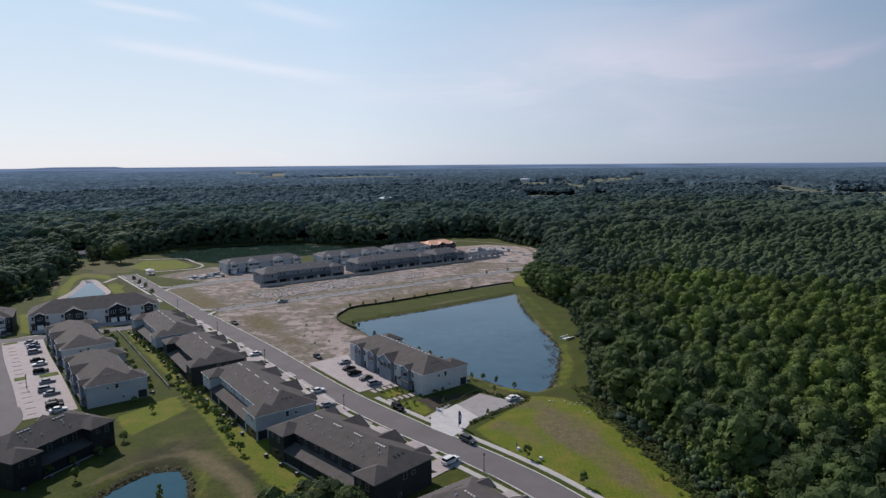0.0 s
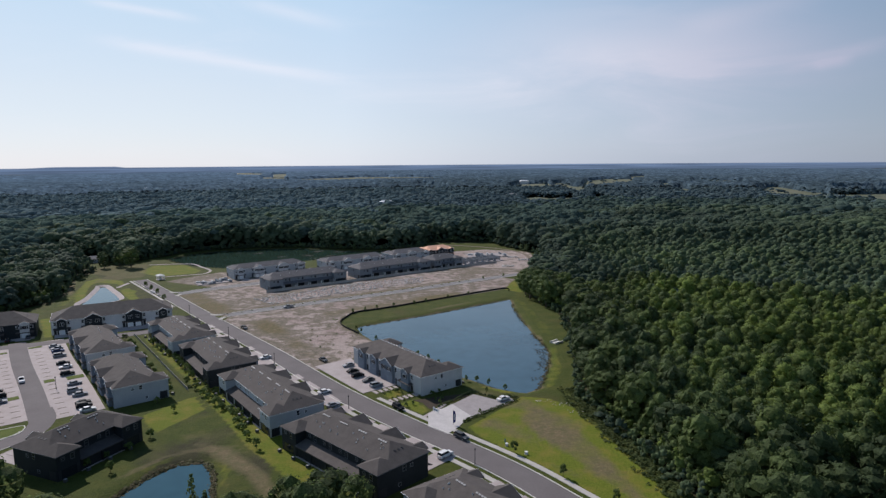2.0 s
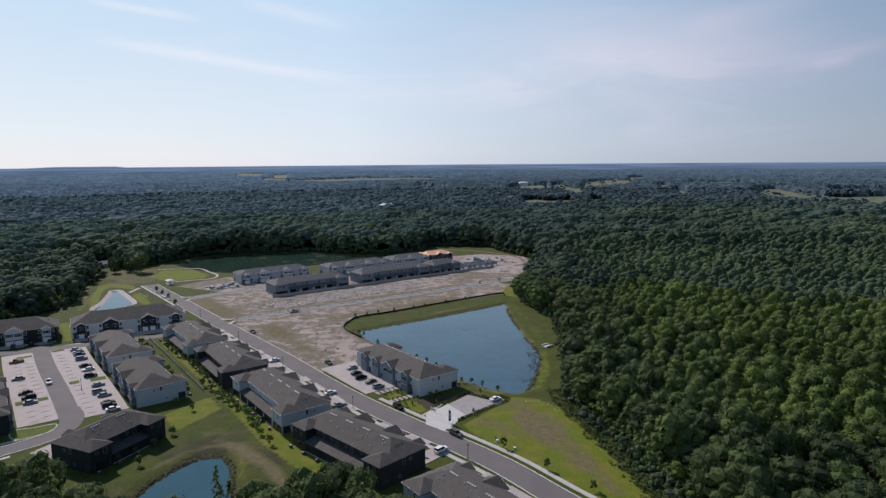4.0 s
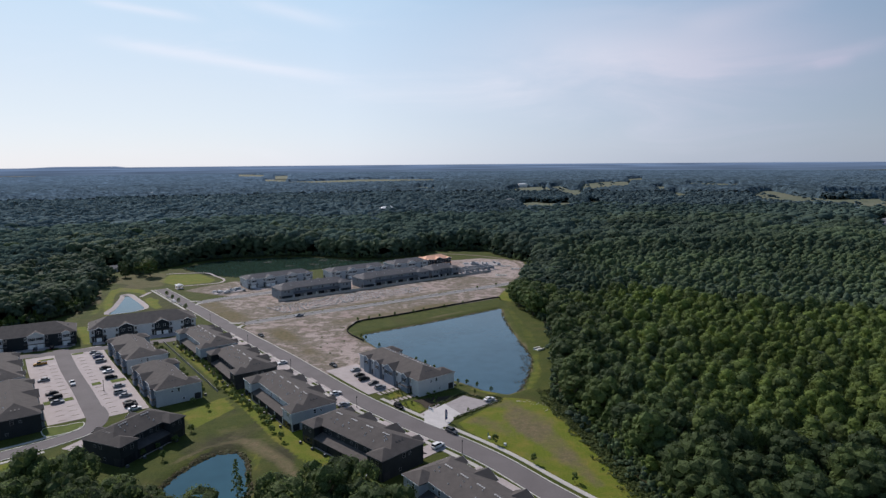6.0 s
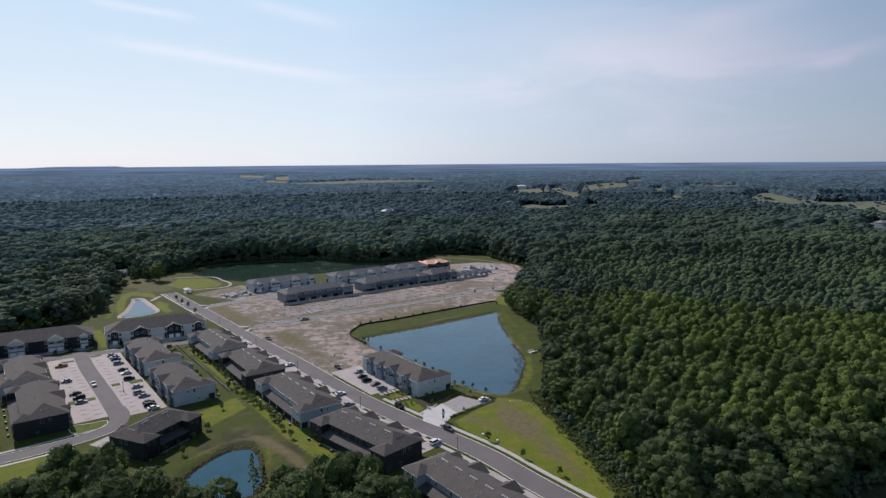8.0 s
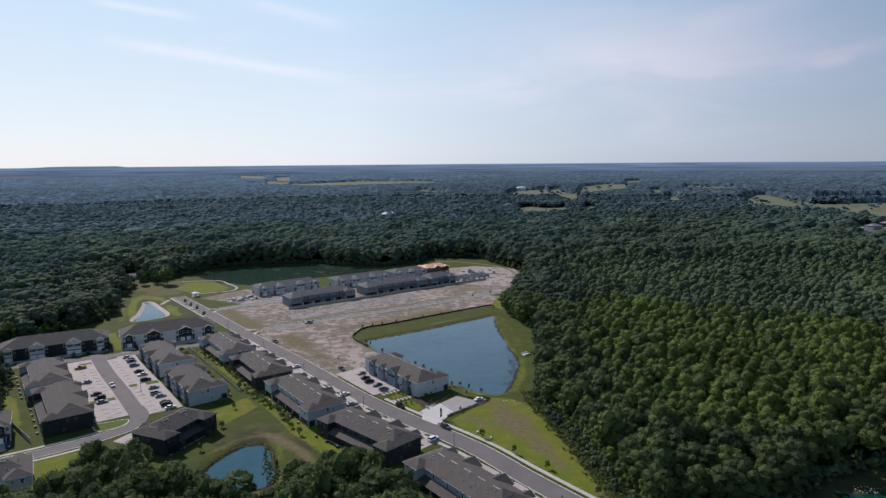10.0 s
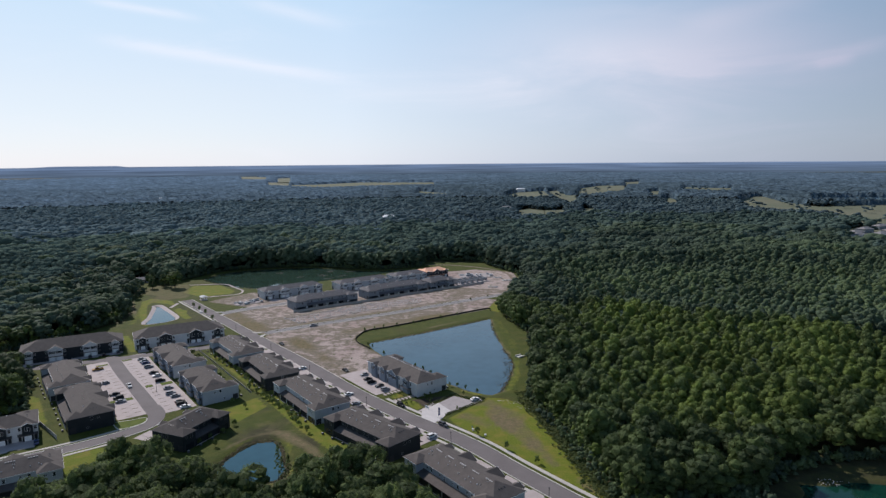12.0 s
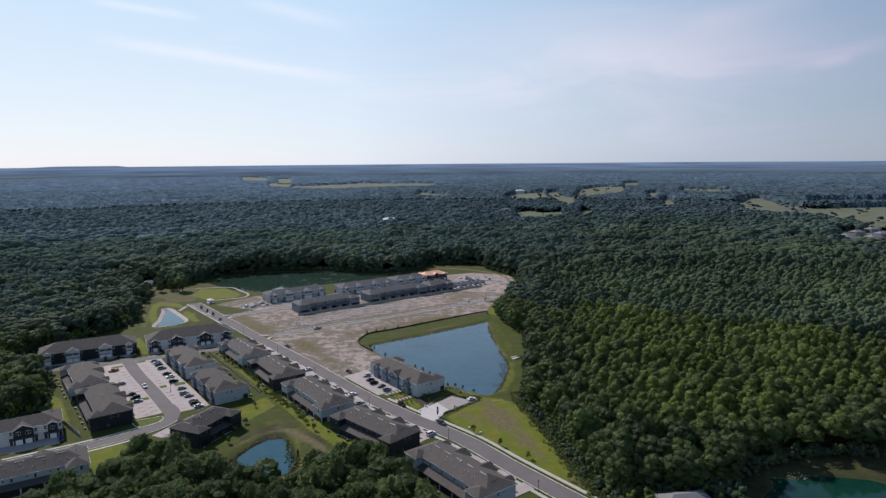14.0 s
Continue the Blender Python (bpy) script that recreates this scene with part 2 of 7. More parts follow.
def ground_material():
    """Land cover by the mask 'cover' (red lawn, green dry grass, blue sand), forest floor elsewhere."""
    m = bpy.data.materials.new("land")
    m.use_nodes = True
    nt = m.node_tree
    b = nt.nodes["Principled BSDF"]
    b.inputs["Roughness"].default_value = 0.95
    b.inputs["Specular IOR Level"].default_value = 0.15
    pos = nt.nodes.new("ShaderNodeNewGeometry").outputs["Position"]

    def noise_tex(scale, detail=5.0, rough=0.6):
        n = nt.nodes.new("ShaderNodeTexNoise")
        n.inputs["Scale"].default_value = scale
        n.inputs["Detail"].default_value = detail
        n.inputs["Roughness"].default_value = rough
        nt.links.new(pos, n.inputs["Vector"])
        return n.outputs["Fac"]

    def blend(fac, c1, c2, lo=0.35, hi=0.65):
        r = nt.nodes.new("ShaderNodeMapRange")
        r.inputs["From Min"].default_value, r.inputs["From Max"].default_value = lo, hi
        nt.links.new(fac, r.inputs["Value"])
        x = nt.nodes.new("ShaderNodeMixRGB")
        nt.links.new(r.outputs[0], x.inputs["Fac"])
        for c, k in ((c1, "Color1"), (c2, "Color2")):
            if isinstance(c, tuple):
                x.inputs[k].default_value = (*c, 1)
            else:
                nt.links.new(c, x.inputs[k])
        return x.outputs[0]

    coarse, mid, fine = noise_tex(0.03), noise_tex(0.16), noise_tex(1.4)
    floor_c = blend(mid, (0.032, 0.032, 0.015), (0.058, 0.055, 0.024))
    weeds = noise_tex(0.17, 15.0, 0.68)
    ragged = noise_tex(0.45, 8.0)
    lawn = blend(coarse, blend(mid, blend(fine, (0.035, 0.048, 0.007), (0.056, 0.071, 0.012)), (0.075, 0.079, 0.015), 0.44, 0.76), (0.062, 0.054, 0.018), 0.54, 0.78)
    dry = blend(ragged, blend(fine, (0.118, 0.090, 0.048), (0.174, 0.134, 0.076)), (0.100, 0.092, 0.042), 0.40, 0.64)
    tuft = nt.nodes.new("ShaderNodeMath")
    tuft.operation = "MULTIPLY_ADD"
    tuft.inputs[1].default_value = -0.30
    lift = nt.nodes.new("ShaderNodeMath")
    lift.inputs[1].default_value = 0.27
    nt.links.new(weeds, lift.inputs[0])
    nt.links.new(lift.outputs[0], tuft.inputs[2])
    sand = blend(tuft.outputs[0], blend(coarse, blend(fine, (0.252, 0.203, 0.178), (0.402, 0.330, 0.298)), blend(fine, (0.215, 0.160, 0.142), (0.330, 0.251, 0.228)), 0.48, 0.66), blend(ragged, (0.186, 0.154, 0.124), (0.118, 0.102, 0.070), 0.42, 0.60), 0.47, 0.57)
    torn = nt.nodes.new("ShaderNodeMixRGB")
    torn.inputs["Fac"].default_value = 0.5
    nt.links.new(mid, torn.inputs["Color1"])
    nt.links.new(ragged, torn.inputs["Color2"])
    border = torn.outputs[0]
    att = nt.nodes.new("ShaderNodeAttribute")
    att.attribute_name = "cover"
    sep = nt.nodes.new("ShaderNodeSeparateColor")
    nt.links.new(att.outputs["Color"], sep.inputs[0])
    nt.links.new(sep.outputs["Blue"], tuft.inputs[0])
    out = floor_c
    fresh = blend(mid, blend(fine, (0.082, 0.110, 0.009), (0.124, 0.142, 0.014)), (0.176, 0.144, 0.028), 0.46, 0.74)
    for k, c in (("Red", lawn), ("Alpha", fresh), ("Green", dry), ("Blue", sand)):
        # ragged borders between one cover and the next
        a = nt.nodes.new("ShaderNodeMath")
        a.operation = "MULTIPLY_ADD"
        a.inputs[1].default_value = 0.5
        nt.links.new(border, a.inputs[0])
        nt.links.new(att.outputs["Alpha"] if k == "Alpha" else sep.outputs[k], a.inputs[2])
        out = blend(a.outputs[0], out, c, 0.62, 0.88)
    nt.links.new(out, b.inputs["Base Color"])
    bp = nt.nodes.new("ShaderNodeBump")
    bp.inputs["Distance"].default_value = 0.25
    nt.links.new(fine, bp.inputs["Height"])
    nt.links.new(bp.outputs[0], b.inputs["Normal"])
    return m


def water_material(name, deep, rough=0.06, ripple=0.02, wind=0.0):
    m = material(name, deep, tuple(c * 1.5 for c in deep), 0.03, rough, ripple, 0.7, spec=0.5)
    nt = m.node_tree
    b = nt.nodes["Principled BSDF"]
    b.inputs["IOR"].default_value = 1.33
    if wind:
        # lanes of ruffled and of calm water
        turn = nt.nodes.new("ShaderNodeMapping")
        turn.inputs["Rotation"].default_value = (0, 0, radians(35))
        turn.inputs["Scale"].default_value = (0.022, 0.09, 1.0)
        nt.links.new(nt.nodes.new("ShaderNodeNewGeometry").outputs["Position"], turn.inputs[0])
        lanes = nt.nodes.new("ShaderNodeTexNoise")
        lanes.inputs["Scale"].default_value, lanes.inputs["Detail"].default_value = 1.0, 5.0
        nt.links.new(turn.outputs[0], lanes.inputs["Vector"])
        ruffle = nt.nodes.new("ShaderNodeMapRange")
        ruffle.inputs["From Min"].default_value, ruffle.inputs["From Max"].default_value = 0.38, 0.66
        ruffle.inputs["To Min"].default_value, ruffle.inputs["To Max"].default_value = rough * 0.5, rough + wind
        nt.links.new(lanes.outputs["Fac"], ruffle.inputs["Value"])
        nt.links.new(ruffle.outputs[0], b.inputs["Roughness"])
    return m


LAND = ground_material()
WATER = water_material("pond_water", (0.036, 0.070, 0.092), 0.05, 0.028, 0.16)
CALM = water_material("still_water", (0.022, 0.060, 0.078), 0.02, 0.0)
LAKE = water_material("lake_water", (0.020, 0.038, 0.028), 0.03, 0.008)
POOL = water_material("green_water", (0.004, 0.027, 0.019), 0.04, 0.015)
ASPHALT = material("asphalt", (0.118, 0.104, 0.102), (0.161, 0.144, 0.141), 0.12, 0.9, 0.01, 8.0, fine=14)
CONCRETE = material("concrete", (0.306, 0.264, 0.250), (0.414, 0.358, 0.340), 0.25, 0.85, 0.01, 5.0, fine=8)
PATHWAY = material("pale_path_concrete", (0.35, 0.325, 0.295), (0.46, 0.43, 0.39), 0.5, 0.85, 0.01, 5.0, fine=8)
KERB = material("kerb_concrete", (0.48, 0.46, 0.40), (0.60, 0.58, 0.52), 0.6, 0.85)
SHINGLE = material("shingles", (0.063, 0.055, 0.051), (0.103, 0.090, 0.082), 0.5, 0.9, 0.03, 5.0, "object", 7, random=0.10)
SHINGLE_DARK = material("dark_shingles", (0.052, 0.046, 0.043), (0.086, 0.076, 0.070), 0.5, 0.9, 0.03, 5.0, "object", 7, random=0.06)
SHINGLE_GREY = material("light_shingles", (0.17, 0.165, 0.165), (0.23, 0.22, 0.22), 0.5, 0.9, 0.03, 5.0, "object", 7)
SHINGLE_NEW = material("new_shingles", (0.088, 0.084, 0.086), (0.134, 0.129, 0.132), 0.5, 0.9, 0.03, 5.0, "object", 7, random=0.06)
OSB = material("roof_boards", (0.72, 0.38, 0.24), (0.86, 0.49, 0.33), 0.5, 0.85, 0.01, 4.0, "object", 6)
WHITE = material("white_siding", (0.47, 0.468, 0.462), (0.57, 0.568, 0.56), 0.4, 0.7, 0.01, 6.0, "object", 6)
PALE = material("pale_grey_siding", (0.36, 0.375, 0.39), (0.44, 0.455, 0.47), 0.4, 0.7, 0.01, 6.0, "object", 6)
SLATE = material("blue_grey_siding", (0.150, 0.182, 0.224), (0.195, 0.232, 0.276), 0.4, 0.7, 0.01, 6.0, "object", 6)
CHARCOAL = material("charcoal_siding", (0.014, 0.018, 0.021), (0.023, 0.028, 0.032), 0.4, 0.7, 0.01, 6.0, "object", 6)
GREYWALL = material("grey_render", (0.160, 0.180, 0.202), (0.212, 0.234, 0.258), 0.4, 0.8, 0.01, 6.0, "object", 6)
TRIM = material("white_trim", (0.70, 0.70, 0.69), (0.78, 0.78, 0.77), 1.5, 0.6)
GLASS = material("window_glass", (0.012, 0.015, 0.019), (0.024, 0.028, 0.033), 0.8, 0.15, spec=0.35)
SHADE_DARK = material("dark_door_and_shade", (0.02, 0.022, 0.026), (0.035, 0.037, 0.042), 0.8, 0.5)
METAL = material("galvanised_metal", (0.40, 0.41, 0.42), (0.55, 0.56, 0.57), 2.0, 0.45, metal=0.6)
WOOD = material("weathered_wood", (0.20, 0.18, 0.155), (0.32, 0.295, 0.26), 0.8, 0.9, 0.01, 6.0, fine=7)
SILT = material("black_silt_cloth", (0.010, 0.011, 0.012), (0.022, 0.023, 0.024), 1.0, 0.8)
BARK = material("bark", (0.060, 0.048, 0.038), (0.12, 0.10, 0.08), 2.0, 0.95)
ROCK = material("rubble", (0.42, 0.39, 0.36), (0.62, 0.59, 0.55), 0.5, 0.95, 0.05, 3.0)
NEW_ASPHALT = material("light_asphalt", (0.16, 0.153, 0.15), (0.22, 0.21, 0.205), 0.15, 0.9, 0.01, 8.0, fine=12)
LEAF = foliage("leaves", (0.050, 0.073, 0.030), (0.128, 0.174, 0.036), leafy=2.2, rough_leaf=0.5)
LEAF_MID = foliage("woodland_leaves", (0.058, 0.083, 0.062), (0.108, 0.146, 0.062), leafy=1.1, gloss=0.05, thin=0.32, rough_leaf=0.4)
# distance haze is put into the colours of the next three
LEAF_HAZY = foliage("hazy_leaves", (0.056, 0.081, 0.068), (0.112, 0.153, 0.120), gloss=0.0, leafy=0.6, thin=0.18, rough_leaf=0.4)
LEAF_FAR_HAZY = foliage("far_hazy_leaves", (0.057, 0.081, 0.087), (0.138, 0.185, 0.188), gloss=0.0, leafy=0.35, thin=0.12, rough_leaf=0.4)
LEAF_PLAIN_HAZY = foliage("plain_hazy_leaves", (0.056, 0.082, 0.096), (0.108, 0.160, 0.216), gloss=0.0, leafy=0.05, thin=0.15, rough_leaf=0.8)
LEAF_OBJ = foliage("tree_leaves", (0.040, 0.060, 0.026), (0.084, 0.118, 0.036), attribute=False, leafy=2.6, rough_leaf=0.5)
LEAF_SCRUB = foliage("scrub_leaves", (0.054, 0.078, 0.024), (0.094, 0.116, 0.036))
# brighter copy of the tree leaves: sun on the grove put into the colour
LEAF_LIT = foliage("sunlit_grove_leaves", (0.066, 0.094, 0.038), (0.116, 0.156, 0.054), attribute=False, leafy=2.6, thin=0.5)
LEAF_YOUNG = foliage("young_leaves", (0.084, 0.124, 0.036), (0.130, 0.178, 0.054), attribute=False, thin=0.40)

# ---- helpers of this scene ----
def big_mesh(name, verts, tris, mat, tint=None, smooth=False):
    """A large triangle mesh from arrays."""
    me = bpy.data.meshes.new(name)
    me.vertices.add(len(verts))
    me.vertices.foreach_set("co", np.ascontiguousarray(verts, dtype=np.float32).ravel())
    me.loops.add(len(tris) * 3)
    me.loops.foreach_set("vertex_index", np.ascontiguousarray(tris, dtype=np.int32).ravel())
    me.polygons.add(len(tris))
    me.polygons.foreach_set("loop_start", np.arange(0, len(tris) * 3, 3, dtype=np.int32))
    if smooth:
        me.polygons.foreach_set("use_smooth", np.ones(len(tris), bool))
    if tint is not None:
        a = me.attributes.new("tint", "FLOAT", "POINT")
        a.data.foreach_set("value", np.ascontiguousarray(tint, dtype=np.float32))
    me.materials.append(mat)
    me.update()
    return new(name, me)


def part(name, bm, mat, parent, label=""):
    me = bpy.data.meshes.new(name)
    bm.to_mesh(me)
    bm.free()
    me.materials.append(mat)
    ob = new(name, me)
    ob.parent = parent
    return tagged(ob, label)


def piece(name, me, parent, m, label=""):
    """One more object on a shared mesh, at the pose m in its parent's space."""
    ob = new(name, me)
    ob.parent = parent
    ob.matrix_basis = m
    return tagged(ob, label)


def shared(name, bm, mat):
    me = bpy.data.meshes.new(name)
    bm.to_mesh(me)
    bm.free()
    me.materials.append(mat)
    return me


def box(bm, x0, x1, y0, y1, z0, z1):
    c = [bm.verts.new((x, y, z)) for z in (z0, z1) for x, y in ((x0, y0), (x1, y0), (x1, y1), (x0, y1))]
    for f in ((3, 2, 1, 0), (4, 5, 6, 7), (0, 1, 5, 4), (1, 2, 6, 5), (2, 3, 7, 6), (3, 0, 4, 7)):
        bm.faces.new([c[i] for i in f])
    return bm


def poly(bm, pts):
    return bm.faces.new([bm.verts.new(p) for p in pts])


def prism(bm, outline, z0, z1):
    """An upright slab over a counter-clockwise outline."""
    lo = [bm.verts.new((x, y, z0)) for x, y in outline]
    hi = [bm.verts.new((x, y, z1)) for x, y in outline]
    n = len(outline)
    top = bm.faces.new(hi)
    bmesh.ops.triangulate(bm, faces=[top])
    for i in range(n):
        bm.faces.new((lo[i], lo[(i + 1) % n], hi[(i + 1) % n], hi[i]))
    return bm


def ccw(pts):
    a = sum(p[0] * q[1] - q[0] * p[1] for p, q in zip(pts, pts[1:] + pts[:1]))
    return pts if a > 0 else pts[::-1]


def smooth_line(pts, step=4.0):
    """Catmull-Rom through the points."""
    p = [Vector(q) for q in pts]
    p = [2 * p[0] - p[1], *p, 2 * p[-1] - p[-2]]
    out = []
    for a, b, c, d in zip(p, p[1:], p[2:], p[3:]):
        n = max(1, int((c - b).length / step))
        for i in range(n):
            t = i / n
            out.append(0.5 * (2 * b + (c - a) * t + (2 * a - 5 * b + 4 * c - d) * t * t + (3 * b - a - 3 * c + d) * t ** 3))
    out.append(p[-2])
    return out


def offset(line, d):
    """The line moved d to its left."""
    out = []
    for i, p in enumerate(line):
        t = line[min(i + 1, len(line) - 1)] - line[max(i - 1, 0)]
        n = Vector((-t.y, t.x)).normalized()
        out.append(p + n * d)
    return out


def strip(name, line, left, right, z0, z1, mat):
    """A slab that follows a line between two offsets (left greater than right)."""
    a, b = offset(line, left), offset(line, right)
    bm = bmesh.new()
    rows = [[bm.verts.new((p.x, p.y, z)) for p, z in ((u, z0), (u, z1), (w, z1), (w, z0))] for u, w in zip(a, b)]
    for r, s in zip(rows, rows[1:]):
        for i in range(3):
            bm.faces.new((r[i], r[i + 1], s[i + 1], s[i]))
    bm.faces.new(rows[0][::-1])
    bm.faces.new(rows[-1])
    bmesh.ops.recalc_face_normals(bm, faces=bm.faces)
    me = bpy.data.meshes.new(name)
    bm.to_mesh(me)
    bm.free()
    me.materials.append(mat)
    return new(name, me)


def slab(name, pts, z0, z1, mat):
    bm = prism(bmesh.new(), ccw(list(pts)), z0, z1)
    me = bpy.data.meshes.new(name)
    bm.to_mesh(me)
    bm.free()
    me.materials.append(mat)
    return new(name, me)


def signed_distance(X, Y, pts):
    """Distance to a polygon's border, negative inside."""
    d = np.full(X.shape, 1e9)
    inside = np.zeros(X.shape, bool)
    for (x0, y0), (x1, y1) in zip(pts, pts[1:] + pts[:1]):
        ex, ey = x1 - x0, y1 - y0
        t = np.clip(((X - x0) * ex + (Y - y0) * ey) / (ex * ex + ey * ey + 1e-9), 0, 1)
        d = np.minimum(d, np.hypot(X - x0 - t * ex, Y - y0 - t * ey))
        if abs(ey) > 1e-9:
            cross = ((y0 > Y) != (y1 > Y)) & (X < x0 + (Y - y0) * ex / ey)
            inside ^= cross
    return np.where(inside, -d, d)


def ease(d, a, b):
    t = np.clip((d - a) / (b - a), 0, 1)
    return t * t * (3 - 2 * t)


# ---- the plan ----
POND_MAIN = [(-40, 282), (-24, 293), (0, 310), (20, 326), (39, 341), (38.6, 320), (39.6, 295), (41.5, 270), (44, 248), (44, 236),
             (40, 217), (34.5, 198), (29, 193.5), (20, 198.5), (11, 208), (-1, 218), (-16, 241), (-28, 256), (-36, 270)]
POND_SMALL = [(-78, 118), (-77, 126), (-74, 135), (-69.5, 142), (-63.5, 142.8), (-59.5, 137), (-57, 129), (-53, 119), (-54, 112), (-62, 108), (-72, 110)]
POND_NW = [(-204.5, 333), (-208.5, 350), (-214, 367), (-219.5, 383), (-222.5, 389), (-218.5, 387.5), (-208.5, 374.5), (-198, 361), (-190, 348), (-194, 339)]
LAKE_SHORE = [(-222, 497), (-228, 507), (-218, 535), (-203, 552), (-165, 565), (-133, 568), (-98, 553), (-72, 543), (-40, 552), (-30, 548),
              (-48, 536), (-78, 512), (-112, 492), (-150, 462), (-166, 459), (-192, 470)]
POOL_EAST = [(119.5, 87), (123.4, 91.9), (130.7, 99), (131.4, 104.4), (139.1, 102.6), (143.4, 103.3), (153.5, 106.2), (166.3, 101.4), (172, 97), (190, 94), (190, 76), (150, 70), (126, 74)]
WOOD_EDGE_EAST = [(70, 60), (68, 85), (62, 105), (58.5, 122), (54, 149), (49, 175), (46.5, 190), (51, 210), (55, 240), (59.5, 268), (61, 300),
    (59, 325), (52, 348), (50, 375), (55, 400), (62, 430), (80, 470), (80, 520), (68, 546), (54, 578), (44, 603), (-14, 606), (-20, 566)]
WOOD_EDGE_NORTH = [(-60, 552), (-98, 560), (-133, 574), (-170, 571), (-209, 559), (-230, 538), (-240, 512), (-249, 490), (-252, 472),
    (-262, 480), (-290, 506), (-297, 494), (-276, 468), (-258, 448), (-255, 430), (-252, 405), (-241, 385), (-230, 360), (-227, 338), (-232, 318), (-238, 302), (-258, 268), (-258, 244), (-240, 236), (-222, 232)]
WOOD_EDGE_WEST = [(-208, 212), (-194, 190), (-186, 172), (-196, 164), (-230, 150), (-230, 55), (-148, 55), (-128, 82), (-117, 100), (-119, 118), (-111, 125),
    (-96, 116), (-84, 108), (-68, 102), (-56, 97), (-47, 98), (-42, 108), (-34, 116), (-24, 120), (-12, 110), (10, 78), (26, 60)]
CLEARING = WOOD_EDGE_EAST + WOOD_EDGE_NORTH + WOOD_EDGE_WEST
ROOF_YARD = [(72, 55), (73, 90), (108, 92), (108, 55)]
POOL_YARD = [(108, 66), (110, 92), (124, 106), (150, 119), (178, 118), (205, 116), (205, 66)]
MEADOW = [(8.0, 163), (24.5, 184), (27, 188), (36, 186), (43, 178), (50, 149), (55, 122), (60, 104), (74, 76), (66, 82), (51, 105), (38, 122), (25, 140.5), (13, 154)]
POND_LAWN = [(-100, 150), (-88, 153), (-84, 158), (-82.5, 164.6), (-76, 180), (-62, 168), (-50, 152), (-43, 140), (-40, 126), (-44, 112), (-60, 103), (-100, 112), (-108, 130)]

FIELDS_EAST = [[(786, 1570), (902, 1756), (951, 1778), (884, 1536), (871, 1362), (941, 1390), (1330, 1411), (1300, 1120), (723, 894), (717, 933), (719, 995), (733, 1104), (688, 1122), (662, 1182), (668, 1295)],
    [(622, 1687), (667, 1761), (648, 1634), (549, 1365), (513, 1350)],
    [(720, 2114), (767, 2146), (599, 1659), (573, 1636)],
    [(957, 2433), (1094, 2308), (926, 1932), (794, 1994)]]
FIELDS_MID = [[(223, 2009), (267, 2148), (372, 2212), (354, 2024), (304, 1647), (231, 1630), (175, 1692)],
    [(371, 2171), (425, 2245), (400, 1916), (444, 1910), (332, 1474), (292, 1339), (317, 1521), (312, 1646)],
    [(544, 2408), (682, 2654), (798, 2630), (572, 1918), (482, 1828), (428, 1742), (400, 1809)],
    [(890, 3019), (1006, 3154), (814, 2540), (742, 2494)],
    [(174, 1334), (204, 1364), (230, 1312), (197, 1103), (137, 1097)],
    [(235, 1328), (286, 1339), (243, 1112), (200, 1104)],
    [(325, 1368), (360, 1364), (305, 1133), (278, 1149)]]
FIELDS_WEST = [[(-745, 3009), (-632, 3056), (-441, 3327), (-48, 3236), (-39, 2728), (-339, 2542), (-513, 2465), (-633, 2543)],
    [(-982, 3452), (-850, 3422), (-653, 2605), (-789, 2757)],
    [(-1143, 4248), (-1101, 4514), (-815, 3304), (-893, 3323)],
    [(-1621, 4995), (-1346, 4742), (-1047, 3666), (-1253, 3837)],
    [(-92, 2288), (14, 2111), (13, 1744), (-72, 1881)],
    [(520, 690), (545, 760), (640, 900), (760, 960), (810, 940), (790, 830), (620, 660)]]
FIELDS = FIELDS_EAST + FIELDS_MID + FIELDS_WEST
FAR_LAKE = [(1025, 1655), (1160, 1694), (1340, 1690), (1345, 1440), (969, 1440), (910, 1450)]

# ---- ground: one sheet to the horizon ----
fine = 2.1
gx = np.concatenate([-np.geomspace(7000, 300, 46)[:-1], np.arange(-300, 150, fine), np.geomspace(150, 7000, 50)])
gy = np.concatenate([np.array([-3000, -1200, -500, -250, -120, -40, 10, 35]), np.arange(50, 580, fine), np.geomspace(581, 7500, 56)])
GX, GY = np.meshgrid(gx, gy)


def height(X, Y):
    z = np.zeros(X.shape)
    for pts, depth, bank in ((POND_MAIN, 1.6, 4.5), (POND_SMALL, 2.0, 5.0), (POND_NW, 1.8, 4.0), (LAKE_SHORE, 1.4, 5.0), (POOL_EAST, 1.6, 5.0)):
        z -= depth * (1 - ease(signed_distance(X, Y, pts), -3.0, bank))
    return z


def wobble(X, Y, s, k=0.0):
    return (np.sin(X / s + 1.3 * np.sin(Y / s * 0.7 + k)) * np.sin(Y / s * 0.9 + 1.7 * np.sin(X / s * 0.6 + 2 * k)) + 1) / 2


GZ = height(GX, GY)
lawn_m = np.clip(-signed_distance(GX, GY, CLEARING) / 3 + 0.5, 0, 1)
# the shade round the pool is put into the cover as thinner lawn
lawn_m = np.maximum(lawn_m, np.clip(-signed_distance(GX, GY, POOL_YARD) / 3 + 0.5, 0, 1) * 0.42)
dry_m = np.zeros(GX.shape)
sand_m = np.zeros(GX.shape)
LOT_NEAR = [(-110, 294), (-110, 306), (40, 410), (50, 402), (44, 385), (40, 369), (-27, 321.5), (-44.5, 311), (-50, 300), (-50, 288), (-40, 269), (-22, 246), (-37, 229), (-48, 215), (-64, 232), (-88, 266)]
LOT_MID = [(-112, 303), (-30, 361), (44, 412), (64, 434), (60, 450), (48, 474), (-108, 362), (-140, 378), (-164, 357), (-140, 322)]
